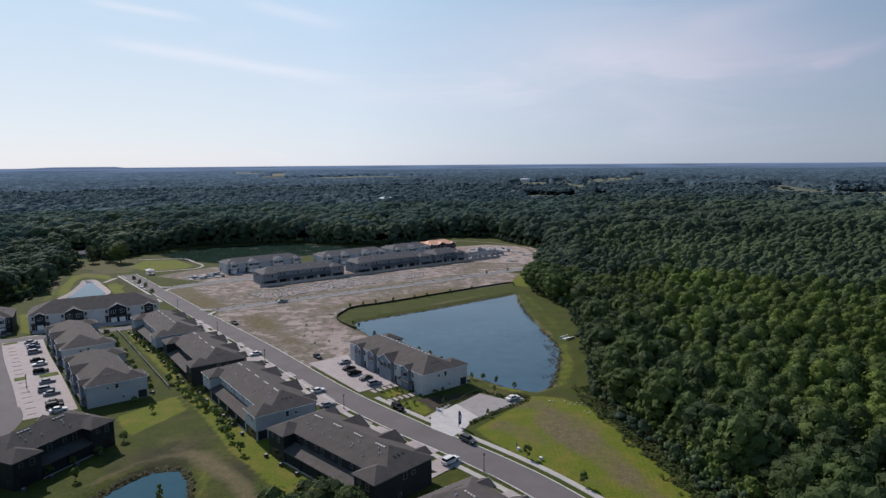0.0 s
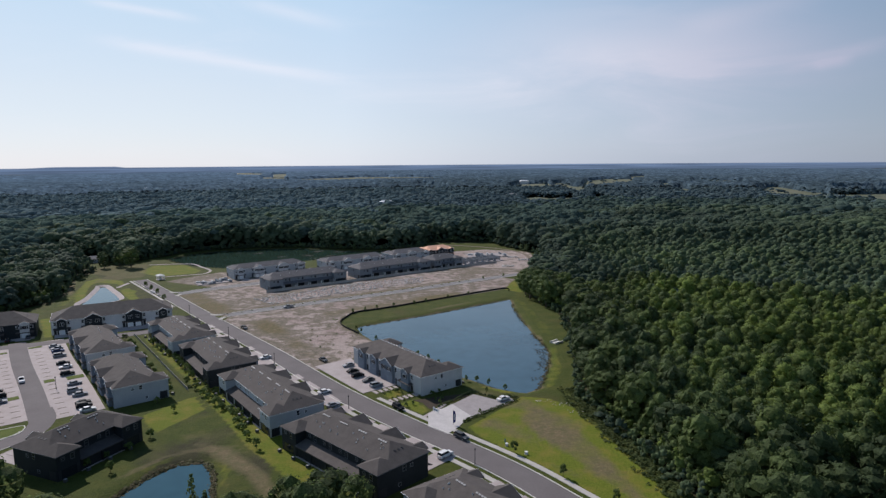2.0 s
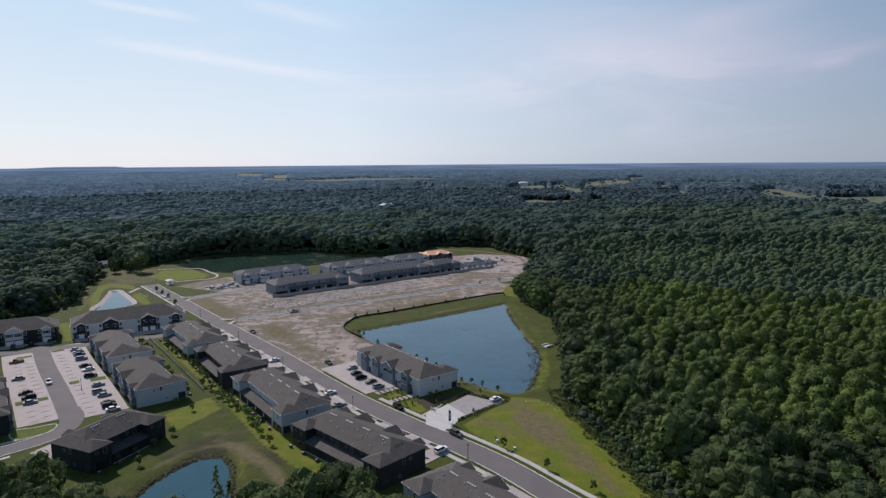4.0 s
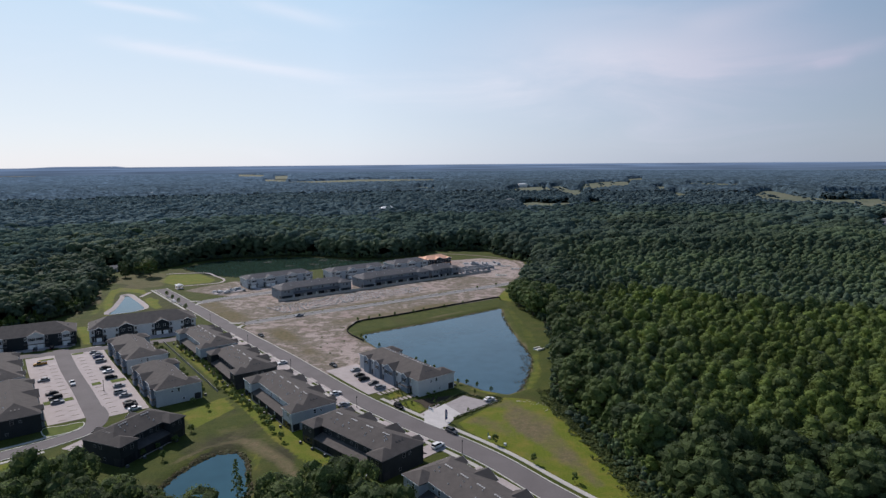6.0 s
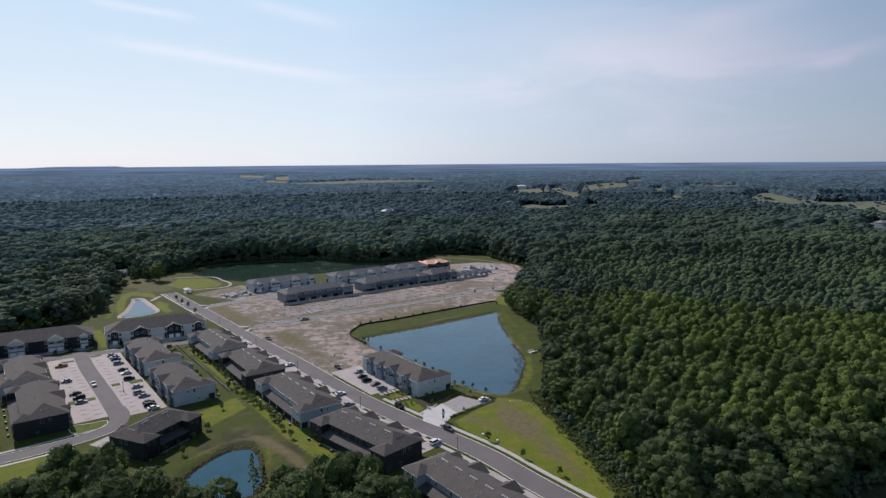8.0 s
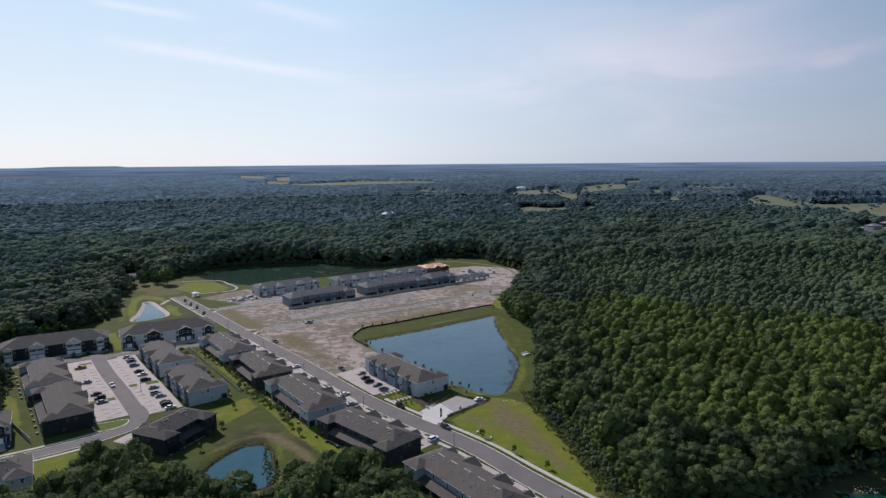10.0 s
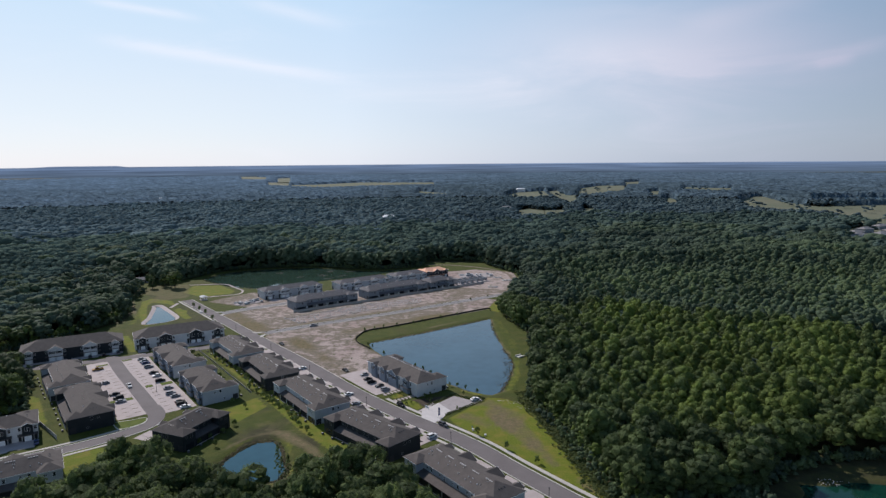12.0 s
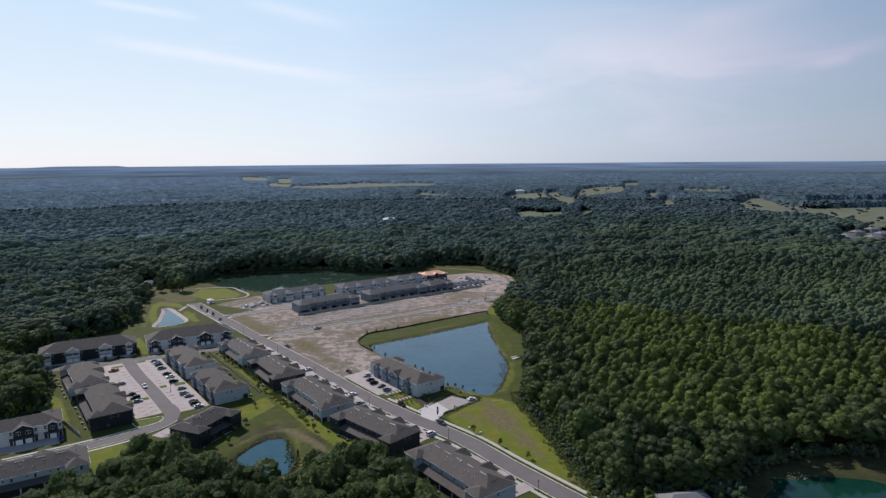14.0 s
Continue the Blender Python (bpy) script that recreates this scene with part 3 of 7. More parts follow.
LOT_WEST = [(-150, 383), (-120, 400), (-140, 425), (-160, 440), (-180, 415), (-186, 402)]
YARD_NORTH = [(14, 455), (60, 440), (78, 480), (76, 530), (40, 548), (-5, 530), (-20, 500)]
for pts in (LOT_NEAR, LOT_MID, LOT_WEST):
    s = np.clip(-signed_distance(GX, GY, pts) / 2 + 0.5, 0, 1)
    lawn_m *= 1 - s
    dry_m = np.maximum(dry_m, s * 0.85)
    sand_m = np.maximum(sand_m, s * (0.58 + 0.36 * wobble(GX, GY, 17.0, 1.0) * wobble(GX, GY, 7.0, 0.5) ** 0.4))
YARD_MID = [(-152, 384), (-108, 361), (-60, 396), (0, 440), (24, 462), (16, 500), (-22, 498), (-60, 472), (-128, 418)]
s = np.clip(-signed_distance(GX, GY, YARD_MID) / 2 + 0.5, 0, 1)
lawn_m *= 1 - s
sand_m = np.maximum(sand_m, s * 0.85)
bare = np.clip(-signed_distance(GX, GY, [(-62, 240), (-40, 229), (-20, 240), (-45, 278), (-66, 262)]) / 8 + 0.5, 0, 1)
sand_m = np.maximum(sand_m, bare * 0.95)
bare = np.clip(-signed_distance(GX, GY, [(-110, 345), (-95, 330), (-55, 362), (0, 402), (0, 425), (-55, 392)]) / 6 + 0.5, 0, 1)
sand_m = np.maximum(sand_m, bare * 1.0)
s = np.clip(-signed_distance(GX, GY, YARD_NORTH) / 3 + 0.5, 0, 1)
sand_m = np.maximum(sand_m, s)
s = np.clip(-signed_distance(GX, GY, POND_LAWN) / 4 + 0.5, 0, 1)
lawn_m *= 1 - s * (0.12 + 0.58 * wobble(GX, GY, 8.0, 0.8))
s = np.clip(-signed_distance(GX, GY, [(-196, 322), (-140, 315), (-150, 345), (-190, 400), (-212, 408), (-204, 380), (-186, 350)]) / 5 + 0.5, 0, 1)
s = np.maximum(s, np.clip(-signed_distance(GX, GY, [(-262, 440), (-246, 425), (-240, 395), (-232, 350), (-226, 318), (-216, 322), (-228, 372), (-236, 400), (-226, 425)]) / 5 + 0.5, 0, 1))
lawn_m *= 1 - 0.5 * s
# the meadow and the wide lawns are patchy
dry_m = np.maximum(dry_m, lawn_m * (0.05 + 0.32 * wobble(GX, GY, 13.0, 3.0)))
for pts, k in (([(-79.3, 158.4), (-73, 165), (-62, 168), (-52, 154), (-48, 147), (-58, 146), (-68, 150)], 0.5), ([(31, 181), (41, 168), (46, 142), (51, 118), (46, 116), (36, 138), (26, 160), (22, 170)], 0.72),
               ([(16, 184), (30, 184), (31, 176), (19, 176)], 0.66), ([(8, 200), (22, 190), (14, 186), (9, 193)], 0.66)):
    s = np.clip(-signed_distance(GX, GY, pts) / 5 + 0.5, 0, 1)
    dry_m = np.maximum(dry_m, s * k * (0.7 + 0.3 * wobble(GX, GY, 6.0)))
s = np.clip(-signed_distance(GX, GY, MEADOW) / 6 + 0.5, 0, 1)
dry_m = np.maximum(dry_m, s * 0.60 * wobble(GX, GY, 7.0, 2.0))
s = np.clip(-signed_distance(GX, GY, [(-74, 156), (-58, 152), (-44, 137), (-36, 124), (-42, 122), (-50, 134), (-66, 148)]) / 6 + 0.5, 0, 1)
dry_m = np.maximum(dry_m, s * 0.7)
for pts, far_off in ((POND_SMALL, 6.0), (POND_MAIN, 0.8)):
    d = signed_distance(GX, GY, pts)
    dry_m = np.maximum(dry_m, (1 - ease(np.abs(d - far_off), 0.5, 3.0)) * 0.75 * (0.4 + 0.6 * wobble(GX, GY, 5.0)))
s = np.clip(-signed_distance(GX, GY, [(-268, 440), (-240, 425), (-236, 395), (-222, 410), (-206, 420), (-230, 480), (-262, 478)]) / 6 + 0.5, 0, 1)
dry_m = np.maximum(dry_m, s * 0.5)
s = np.clip(-signed_distance(GX, GY, [(-220, 350), (-238, 376), (-262, 426), (-246, 404), (-226, 366)]) / 5 + 0.5, 0, 1)
dry_m = np.maximum(dry_m, s * 0.7)
# weedy strips across the lots
for pts in ([(-100, 292), (-70, 255), (-50, 228), (-44, 232), (-62, 262), (-88, 300)], [(-60, 300), (-46, 312), (-28, 322), (14, 353), (10, 362), (-34, 332), (-66, 312)],
            [(-160, 355), (-136, 325), (-118, 306), (-106, 312), (-128, 340), (-150, 366)], [(-98, 318), (-40, 352), (20, 398), (18, 404), (-44, 360), (-102, 324)]):
    s = np.clip(-signed_distance(GX, GY, pts) / 7 + 0.5, 0, 1)
    sand_m *= 1 - 0.6 * s * (0.5 + 0.5 * wobble(GX, GY, 11.0, 0.6))
d = signed_distance(GX, GY, POND_MAIN)
crest = (1 - ease(np.abs(d - 7.5), 0.8, 3.2)) * ((GX < 44) & (GY > 268))
dry_m = np.maximum(dry_m, crest * 0.62 * (0.4 + 0.6 * wobble(GX, GY, 9.0, 1.4)))
fresh_m = np.zeros(GX.shape)
MOWN_GARDENS = [([(-94.3, 173.4), (-84.2, 190.5), (-76, 178.5), (-84.2, 160.1)], 0.95),
    (MEADOW, 0.9),
    ([(-135, 262), (-125, 267), (-74, 203), (-44, 160), (-30, 138), (-20, 122), (-29, 118), (-41, 136), (-54, 151), (-86, 197)], 0.85),
    ([(-20.2, 190), (-15.6, 195.7), (-12.6, 191.5), (-16.4, 186.7)], 0.9),
    ([(-13.5, 182.1), (-9.2, 186.6), (-3.5, 176.8), (-5.6, 172.7)], 0.9)]
MOWN_LANES = [([(10, 200), (22, 191), (30, 190), (20, 197)], 0.8),
    ([(-205, 198), (-190, 192), (-166, 160), (-176, 158)], 0.8),
    ([(-207.3, 302), (-201.4, 302), (-177.3, 268.5), (-182, 265)], 0.9),
    ([(-150, 132), (-128, 110), (-118, 112), (-122, 132), (-132, 138)], 0.9),
    ([(27.6, 386), (46, 404), (58, 400), (56, 375), (48, 358), (42.5, 364)], 1.0)]
MOWN_BANKS = [([(-205, 328), (-229, 375), (-241, 404), (-239, 417), (-217, 407), (-206, 389), (-219, 397), (-231, 402), (-230, 390), (-215, 358), (-199, 326)], 0.9),
    ([(-202, 374), (-201, 383), (-178, 349), (-181, 344), (-191, 357)], 0.9),
    ([(-237, 394), (-223, 352), (-216, 328), (-211, 332), (-218, 356), (-231, 399)], 0.5),
    ([(-206, 384), (-200, 378), (-190, 362), (-184, 352), (-190, 372)], 0.8),
    ([(45, 246), (50, 246), (47, 215), (41, 198), (36, 194), (38, 206), (43, 225)], 0.5),
    ([(46, 262), (43, 300), (41, 340), (46, 345), (51, 300), (53, 262)], 0.42),
    ([(-225, 470), (-200, 472), (-178, 446), (-178, 434), (-200, 422), (-222, 440)], 0.85)]
for pts, k in MOWN_GARDENS + MOWN_LANES + MOWN_BANKS:
    s = np.clip(-signed_distance(GX, GY, pts) / 2.2 + 0.5, 0, 1)
    fresh_m = np.maximum(fresh_m, s * k)
d = signed_distance(GX, GY, POND_SMALL)
fresh_m = np.maximum(fresh_m, 0.55 * (1 - ease(np.abs(d - 4.0), 0.8, 3.0)) * wobble(GX, GY, 6.0, 1.2) ** 0.5)
verts = np.stack([GX.ravel(), GY.ravel(), GZ.ravel()], 1)
nx = len(gx)
i0 = (np.arange(len(gy) - 1)[:, None] * nx + np.arange(nx - 1)[None, :]).ravel()
tris = np.concatenate([np.stack([i0, i0 + 1, i0 + nx + 1], 1), np.stack([i0, i0 + nx + 1, i0 + nx], 1)])
ground = tagged(big_mesh("ground", verts, tris, LAND), "lawns, sandy lots and forest floor in one sheet", "ground", kind="structure")
ca = ground.data.attributes.new("cover", "FLOAT_COLOR", "POINT")
ca.data.foreach_set("color", np.stack([lawn_m.ravel(), dry_m.ravel(), sand_m.ravel(), fresh_m.ravel()], 1).astype(np.float32).ravel())

# ---- water ----
for pts, z, mat, label in ((POND_MAIN, -0.75, WATER, "blue retention pond with grassy banks"), (POND_SMALL, -0.95, CALM, "small dark blue pond with reedy banks"),
                           (POND_NW, -0.85, CALM, "narrow pond with pale stone edge"), (LAKE_SHORE, -0.6, LAKE, "dark green lake before the woods"),
                           (POOL_EAST, -0.7, POOL, "green quarry pool among the trees")):
    c = Vector((sum(p[0] for p in pts) / len(pts), sum(p[1] for p in pts) / len(pts)))
    wide = [tuple(c + (Vector(p) - c) * (1 + 2.5 / (Vector(p) - c).length)) for p in pts]
    tagged(slab("water", wide, z - 0.3, z, mat), label, "water", kind="structure")

# ---- streets ----
STREET = smooth_line([(-206, 409), (-170, 364), (-136, 321), (-106, 283), (-72, 241), (-36, 194), (-10.5, 165.5), (4, 151.3), (19, 135), (32, 117), (45, 100), (62, 78), (80, 52)])
tagged(strip("road", STREET, 4.3, -4.3, -0.2, 0.06, ASPHALT), "grey asphalt street that bends gently", "road", kind="structure")
SIDE = smooth_line([(-112, 306), (-86, 325), (-30, 361), (23, 399), (46, 415), (66, 430)])
tagged(strip("road", SIDE, 3.4, -3.4, -0.2, 0.05, NEW_ASPHALT), "pale new side road between sandy lots", "road", kind="structure")
NORTH = smooth_line([(-160, 362), (-146, 376), (-121, 394), (-97, 412), (-60, 439), (-10, 477), (20, 498)])
tagged(strip("road", NORTH, 4.0, -4.0, -0.2, 0.045, NEW_ASPHALT), "pale new side road before unfinished houses", "road", kind="structure")
AISLE = smooth_line([(-189, 257), (-168, 228), (-143, 196), (-123, 169.5)])
tagged(strip("road", AISLE, 3.4, -3.4, -0.2, 0.055, ASPHALT), "asphalt aisle between two parking rows", "road", kind="structure")
UPPER = smooth_line([(-262, 216), (-224, 235), (-196, 247), (-178, 255), (-150, 268), (-128, 281)])
tagged(strip("road", UPPER, 3.6, -3.6, -0.2, 0.05, ASPHALT), "asphalt lane before a row of townhouses", "road", kind="structure")
LOWER = smooth_line([(-178, 112), (-162, 123), (-148, 132.5), (-137, 141), (-127, 150.5), (-121.4, 160), (-123.4, 170.5), (-130, 179.5)], 2.0)
LOW_END = [p for p in LOWER if p.y < 164]
tagged(strip("road", LOWER, 3.6, -3.6, -0.2, 0.06, ASPHALT), "asphalt lane that bends round the parking", "road", kind="structure")
JUNCTIONS = [(Vector((-119.4, 300.0)), Vector((0.79, 0.613)), 3.4, 6.0), (Vector((-166.0, 359.0)), Vector((0.79, 0.613)), 4.0, 5.0)]


def kerb(line, a, b):
    return tagged(strip("kerb", line, a, b, -0.2, 0.17, KERB), "pale concrete kerb along the road", "kerb", kind="structure")


def at_mouth(p):
    """True where a side road opens into the street."""
    for at, e, half, r in JUNCTIONS:
        d = p - at
        if abs(d.x * e.y - d.y * e.x) < half + r and abs(d.dot(e)) < 9:
            return True
    return False


run = []
fine_street = smooth_line([tuple(p) for p in STREET], 1.0)
for p in fine_street + [None]:
    if p is not None and not at_mouth(p):
        run.append(p)
    elif len(run) > 1:
        kerb(run, 4.62, 4.3)
        run = []
kerb(STREET, -4.3, -4.62)
for line, half in ((LOW_END, 3.6), ([p for p in SIDE if (p - JUNCTIONS[0][0]).dot(JUNCTIONS[0][1]) > 10.2], 3.4), ([p for p in NORTH if (p - JUNCTIONS[1][0]).dot(JUNCTIONS[1][1]) > 9.6], 4.0)):
    kerb(line, half + 0.32, half)
    kerb(line, -half, -half - 0.32)
for at, e, half, r in JUNCTIONS:
    for sg in (1, -1):
        side = Vector((e.y, -e.x)) * sg
        c = at + e * (4.3 + r) + side * (half + r)
        arc = [c + (-e * math.cos(k * math.pi / 20) - side * math.sin(k * math.pi / 20)) * r for k in range(11)]
        tagged(slab("road", [tuple(p) for p in arc] + [tuple(at + e * (4.3 + r) + side * (half - 0.6)), tuple(at + e * 3.6 + side * (half - 0.6)), tuple(at + e * 3.6 + side * (half + r))], -0.2, 0.066, NEW_ASPHALT), "flared mouth of the side road", "road", kind="structure")
        kerb(arc, 0.0 if sg < 0 else 0.32, -0.32 if sg < 0 else 0.0)
        tagged(strip("pavement", arc[2:9], -0.4 if sg < 0 else 1.9, -1.9 if sg < 0 else 0.4, -0.2, 0.12, PATHWAY), "short pale pavement round the corner", "pavement", kind="structure")
east_walk = [p for p in STREET if -28 < p.x < 70]
tagged(strip("pavement", east_walk, 8.0, 6.3, -0.2, 0.12, PATHWAY), "concrete pavement beside the street", "pavement", kind="structure")
west_walk = [p for p in STREET if p.y < 290]
tagged(strip("pavement", west_walk, -6.0, -7.6, -0.2, 0.12, PATHWAY), "concrete pavement before the garages", "pavement", kind="structure")
north_walk = [p for p in STREET if p.y > 330]
tagged(strip("pavement", north_walk, -5.6, -7.0, -0.2, 0.12, PATHWAY), "concrete pavement beside the street", "pavement", kind="structure")
for a, b in ((6.6, 5.2), (-5.2, -6.6)):
    tagged(strip("pavement", [p for p in LOWER if p.y < (156 if a > 0 else 148)], a, b, -0.2, 0.115, PATHWAY), "concrete pavement along the lane", "pavement", kind="structure")


def bank_lining(pts, a, b, mat, label):
    """A smooth pale apron between two distances round a pond, lying on its bank."""
    line = [Vector(p) for p in ccw(list(pts))]
    c = sum(line, Vector((0, 0))) / len(line)
    n = len(line)
    bm = bmesh.new()
    rings = []
    for d in (a, (a + b) / 2, b):
        ring = []
        for i, p in enumerate(line):
            t = (line[(i + 1) % n] - line[i - 1]).normalized()
            q = p + Vector((t.y, -t.x)) * d
            z = float(height(np.array([[q.x]]), np.array([[q.y]]))[0, 0])
            ring.append(bm.verts.new((q.x, q.y, z + 0.16)))
        rings.append(ring)
    for r, s in zip(rings, rings[1:]):
        for i in range(n):
            bm.faces.new((r[i], r[(i + 1) % n], s[(i + 1) % n], s[i]))
    bmesh.ops.recalc_face_normals(bm, faces=bm.faces)
    me = bpy.data.meshes.new("bank_lining")
    bm.to_mesh(me)
    bm.free()
    me.materials.append(mat)
    return tagged(new("bank_lining", me), label, "bank", kind="structure")


def rounded(pts):
    """The polygon with its corners rounded off."""
    p = [Vector(q) for q in pts]
    p = [*p[-2:], *p, *p[:2]]
    out = []
    for a, b, c, d in zip(p[1:], p[2:], p[3:], p[4:]):
        for t in (0.0, 0.33, 0.66):
            out.append(tuple(0.5 * (2 * b + (c - a) * t + (2 * a - 5 * b + 4 * c - d) * t * t + (3 * b - a - 3 * c + d) * t ** 3)))
    return out[:3 * len(pts)]


bank_lining(rounded(POND_NW), 0.1, 3.0, CONCRETE, "pale smooth lining round the narrow pond")
tagged(strip("spillway", smooth_line([(-208.0, 382), (-208.6, 398)]), 1.2, -1.2, -0.2, 0.1, CONCRETE), "short pale concrete spillway on the grass", "spillway", kind="structure")

# ---- townhouses ----
def window_mesh(w, h, mats=(TRIM, GLASS), t=0.09):
    f = bmesh.new()
    box(f, -w / 2 - t, w / 2 + t, -0.07, 0, -t, 0)
    box(f, -w / 2 - t, w / 2 + t, -0.07, 0, h, h + t)
    box(f, -w / 2 - t, -w / 2, -0.07, 0, 0, h)
    box(f, w / 2, w / 2 + t, -0.07, 0, 0, h)
    if w > 1.4:
        box(f, -0.04, 0.04, -0.055, 0, 0, h)
    else:
        box(f, -w / 2, w / 2, -0.05, 0, h / 2 - 0.03, h / 2 + 0.03)
    g = box(bmesh.new(), -w / 2, w / 2, -0.03, 0.0, 0, h)
    return shared("frame", f, mats[0]), shared("pane", g, mats[1])


GREY_TRIM = material("grey_trim", (0.085, 0.09, 0.097), (0.12, 0.126, 0.133), 1.5, 0.6)
PALE_TRIM = material("pale_grey_trim", (0.15, 0.156, 0.163), (0.20, 0.207, 0.214), 1.5, 0.6)
WIN_DARK = window_mesh(0.95, 1.45, (PALE_TRIM, GLASS))
WIN_SMALL_DARK = window_mesh(0.8, 0.75, (PALE_TRIM, GLASS))
WIN = window_mesh(0.95, 1.45)
WIN_SMALL = window_mesh(0.8, 0.75)
WIN_WIDE = window_mesh(1.7, 1.45, t=0.055)
g_bm = box(bmesh.new(), -1.25, 1.25, -0.05, 0, 0, 2.2)
for k in range(4):
    box(g_bm, -1.2, 1.2, -0.08, -0.05, 0.05 + 0.54 * k, 0.5 + 0.54 * k)
GARAGE = shared("garage_door", g_bm, TRIM)
GARAGE_BLUE = GARAGE.copy()
GARAGE_BLUE.materials[0] = SLATE
PORCH_TRIM = shared("porch_trim", box(box(bmesh.new(), -0.62, -0.45, -0.24, 0.24, 0, 2.6), 0.45, 0.62, -0.24, 0.24, 0, 2.6), TRIM)
DOOR = shared("door", box(bmesh.new(), -0.5, 0.5, -0.06, 0, 0, 2.1), SHADE_DARK)
# patio doors, widened so that dark glass stands in for porch shade
SLIDER = shared("patio_door", box(bmesh.new(), -2.1, 2.1, -0.05, 0, 0, 2.35), GLASS)
VENT_GREY = material("pale_vent_metal", (0.28, 0.275, 0.27), (0.38, 0.375, 0.37), 2.0, 0.6)
v_bm = box(bmesh.new(), -0.28, 0.28, -0.20, 0.20, -0.15, 0.14)
VENT_BOX = shared("roof_vent", v_bm, VENT_GREY)
RIDGE_VENT = shared("ridge_vent", box(bmesh.new(), -0.32, 0.32, -0.16, 0.16, -0.1, 0.26), TRIM)
VENT_DARK = shared("roof_vent", box(bmesh.new(), -0.32, 0.32, -0.24, 0.24, -0.15, 0.03), SHADE_DARK)
p_bm = bmesh.new()
bmesh.ops.create_cone(p_bm, segments=8, radius1=0.15, radius2=0.13, depth=0.55)
VENT_PIPE = shared("vent_pipe", p_bm, TRIM)
AC_GREY = material("grey_enamel", (0.07, 0.07, 0.07), (0.12, 0.12, 0.12), 2.0, 0.9, spec=0.05)
AC_LID = shared("lid", box(bmesh.new(), -0.34, 0.34, -0.34, 0.34, 0.75, 0.8), material("grille", (0.24, 0.24, 0.24), (0.34, 0.34, 0.335), 3.0, 0.6))
AC_UNIT = shared("air_conditioner", box(bmesh.new(), -0.4, 0.4, -0.4, 0.4, 0, 0.75), AC_GREY)


SCREEN = material("porch_screen", (0.016, 0.018, 0.020), (0.030, 0.033, 0.036), 1.2, 0.7, spec=0.1)
SHUTTER = shared("shutter", box(bmesh.new(), -0.27, 0.27, -0.06, 0, 0, 1.6), SHADE_DARK)


def put_window(parent, pair, x, y, z, turn):
    f = piece("window", pair[0], parent, pose(x, y, z, 0, 0, turn))
    piece("pane", pair[1], f, Matrix())


def hip(bm, x0, x1, y0, y1, z, pitch, fascia=0.22):
    """A hip roof with its ridge along the longer side, a fascia and a flat soffit."""
    w, l = y1 - y0, x1 - x0
    if l >= w:
        h = w / 2 * pitch
        r0, r1 = (x0 + w / 2, (y0 + y1) / 2, z + h), (x1 - w / 2, (y0 + y1) / 2, z + h)
    else:
        h = l / 2 * pitch
        r0, r1 = ((x0 + x1) / 2, y0 + l / 2, z + h), ((x0 + x1) / 2, y1 - l / 2, z + h)
    c = [bm.verts.new(p) for p in ((x0, y0, z), (x1, y0, z), (x1, y1, z), (x0, y1, z))]
    b = [bm.verts.new((q.co.x, q.co.y, z - fascia)) for q in c]
    a, d = bm.verts.new(r0), bm.verts.new(r1)
    if l >= w:
        for f in ((c[0], c[1], d, a), (c[1], c[2], d), (c[2], c[3], a, d), (c[3], c[0], a)):
            bm.faces.new(f)
    else:
        for f in ((c[0], c[1], a), (c[1], c[2], d, a), (c[2], c[3], d), (c[3], c[0], a, d)):
            bm.faces.new(f)
    for i in range(4):
        bm.faces.new((b[i], b[(i + 1) % 4], c[(i + 1) % 4], c[i]))
    bm.faces.new(b[::-1])
    return h


def gable(bm, x0, x1, y0, y1, z, pitch):
    """A gabled roof that runs back from its front edge y0 into the main slope, 0.25 thick."""
    xm, h = (x0 + x1) / 2, (x1 - x0) / 2 * pitch
    f = [bm.verts.new(p) for p in ((x0, y0, z), (xm, y0, z + h), (x1, y0, z))]
    k = [bm.verts.new(p) for p in ((x0, y1, z), (xm, y1, z + h), (x1, y1, z))]
    fl = [bm.verts.new(p) for p in ((x0, y0, z - 0.22), (xm, y0, z + h - 0.22), (x1, y0, z - 0.22))]
    kl = [bm.verts.new(p) for p in ((x0, y1, z - 0.22), (xm, y1, z + h - 0.22), (x1, y1, z - 0.22))]
    for q in ((f[0], f[1], k[1], k[0]), (f[1], f[2], k[2], k[1]), (fl[0], fl[1], f[1], f[0]), (fl[1], fl[2], f[2], f[1]),
              (fl[0], f[0], k[0], kl[0]), (f[2], fl[2], kl[2], k[2]), (fl[1], fl[0], kl[0], kl[1]), (fl[2], fl[1], kl[1], kl[2])):
        bm.faces.new(q)
    return h


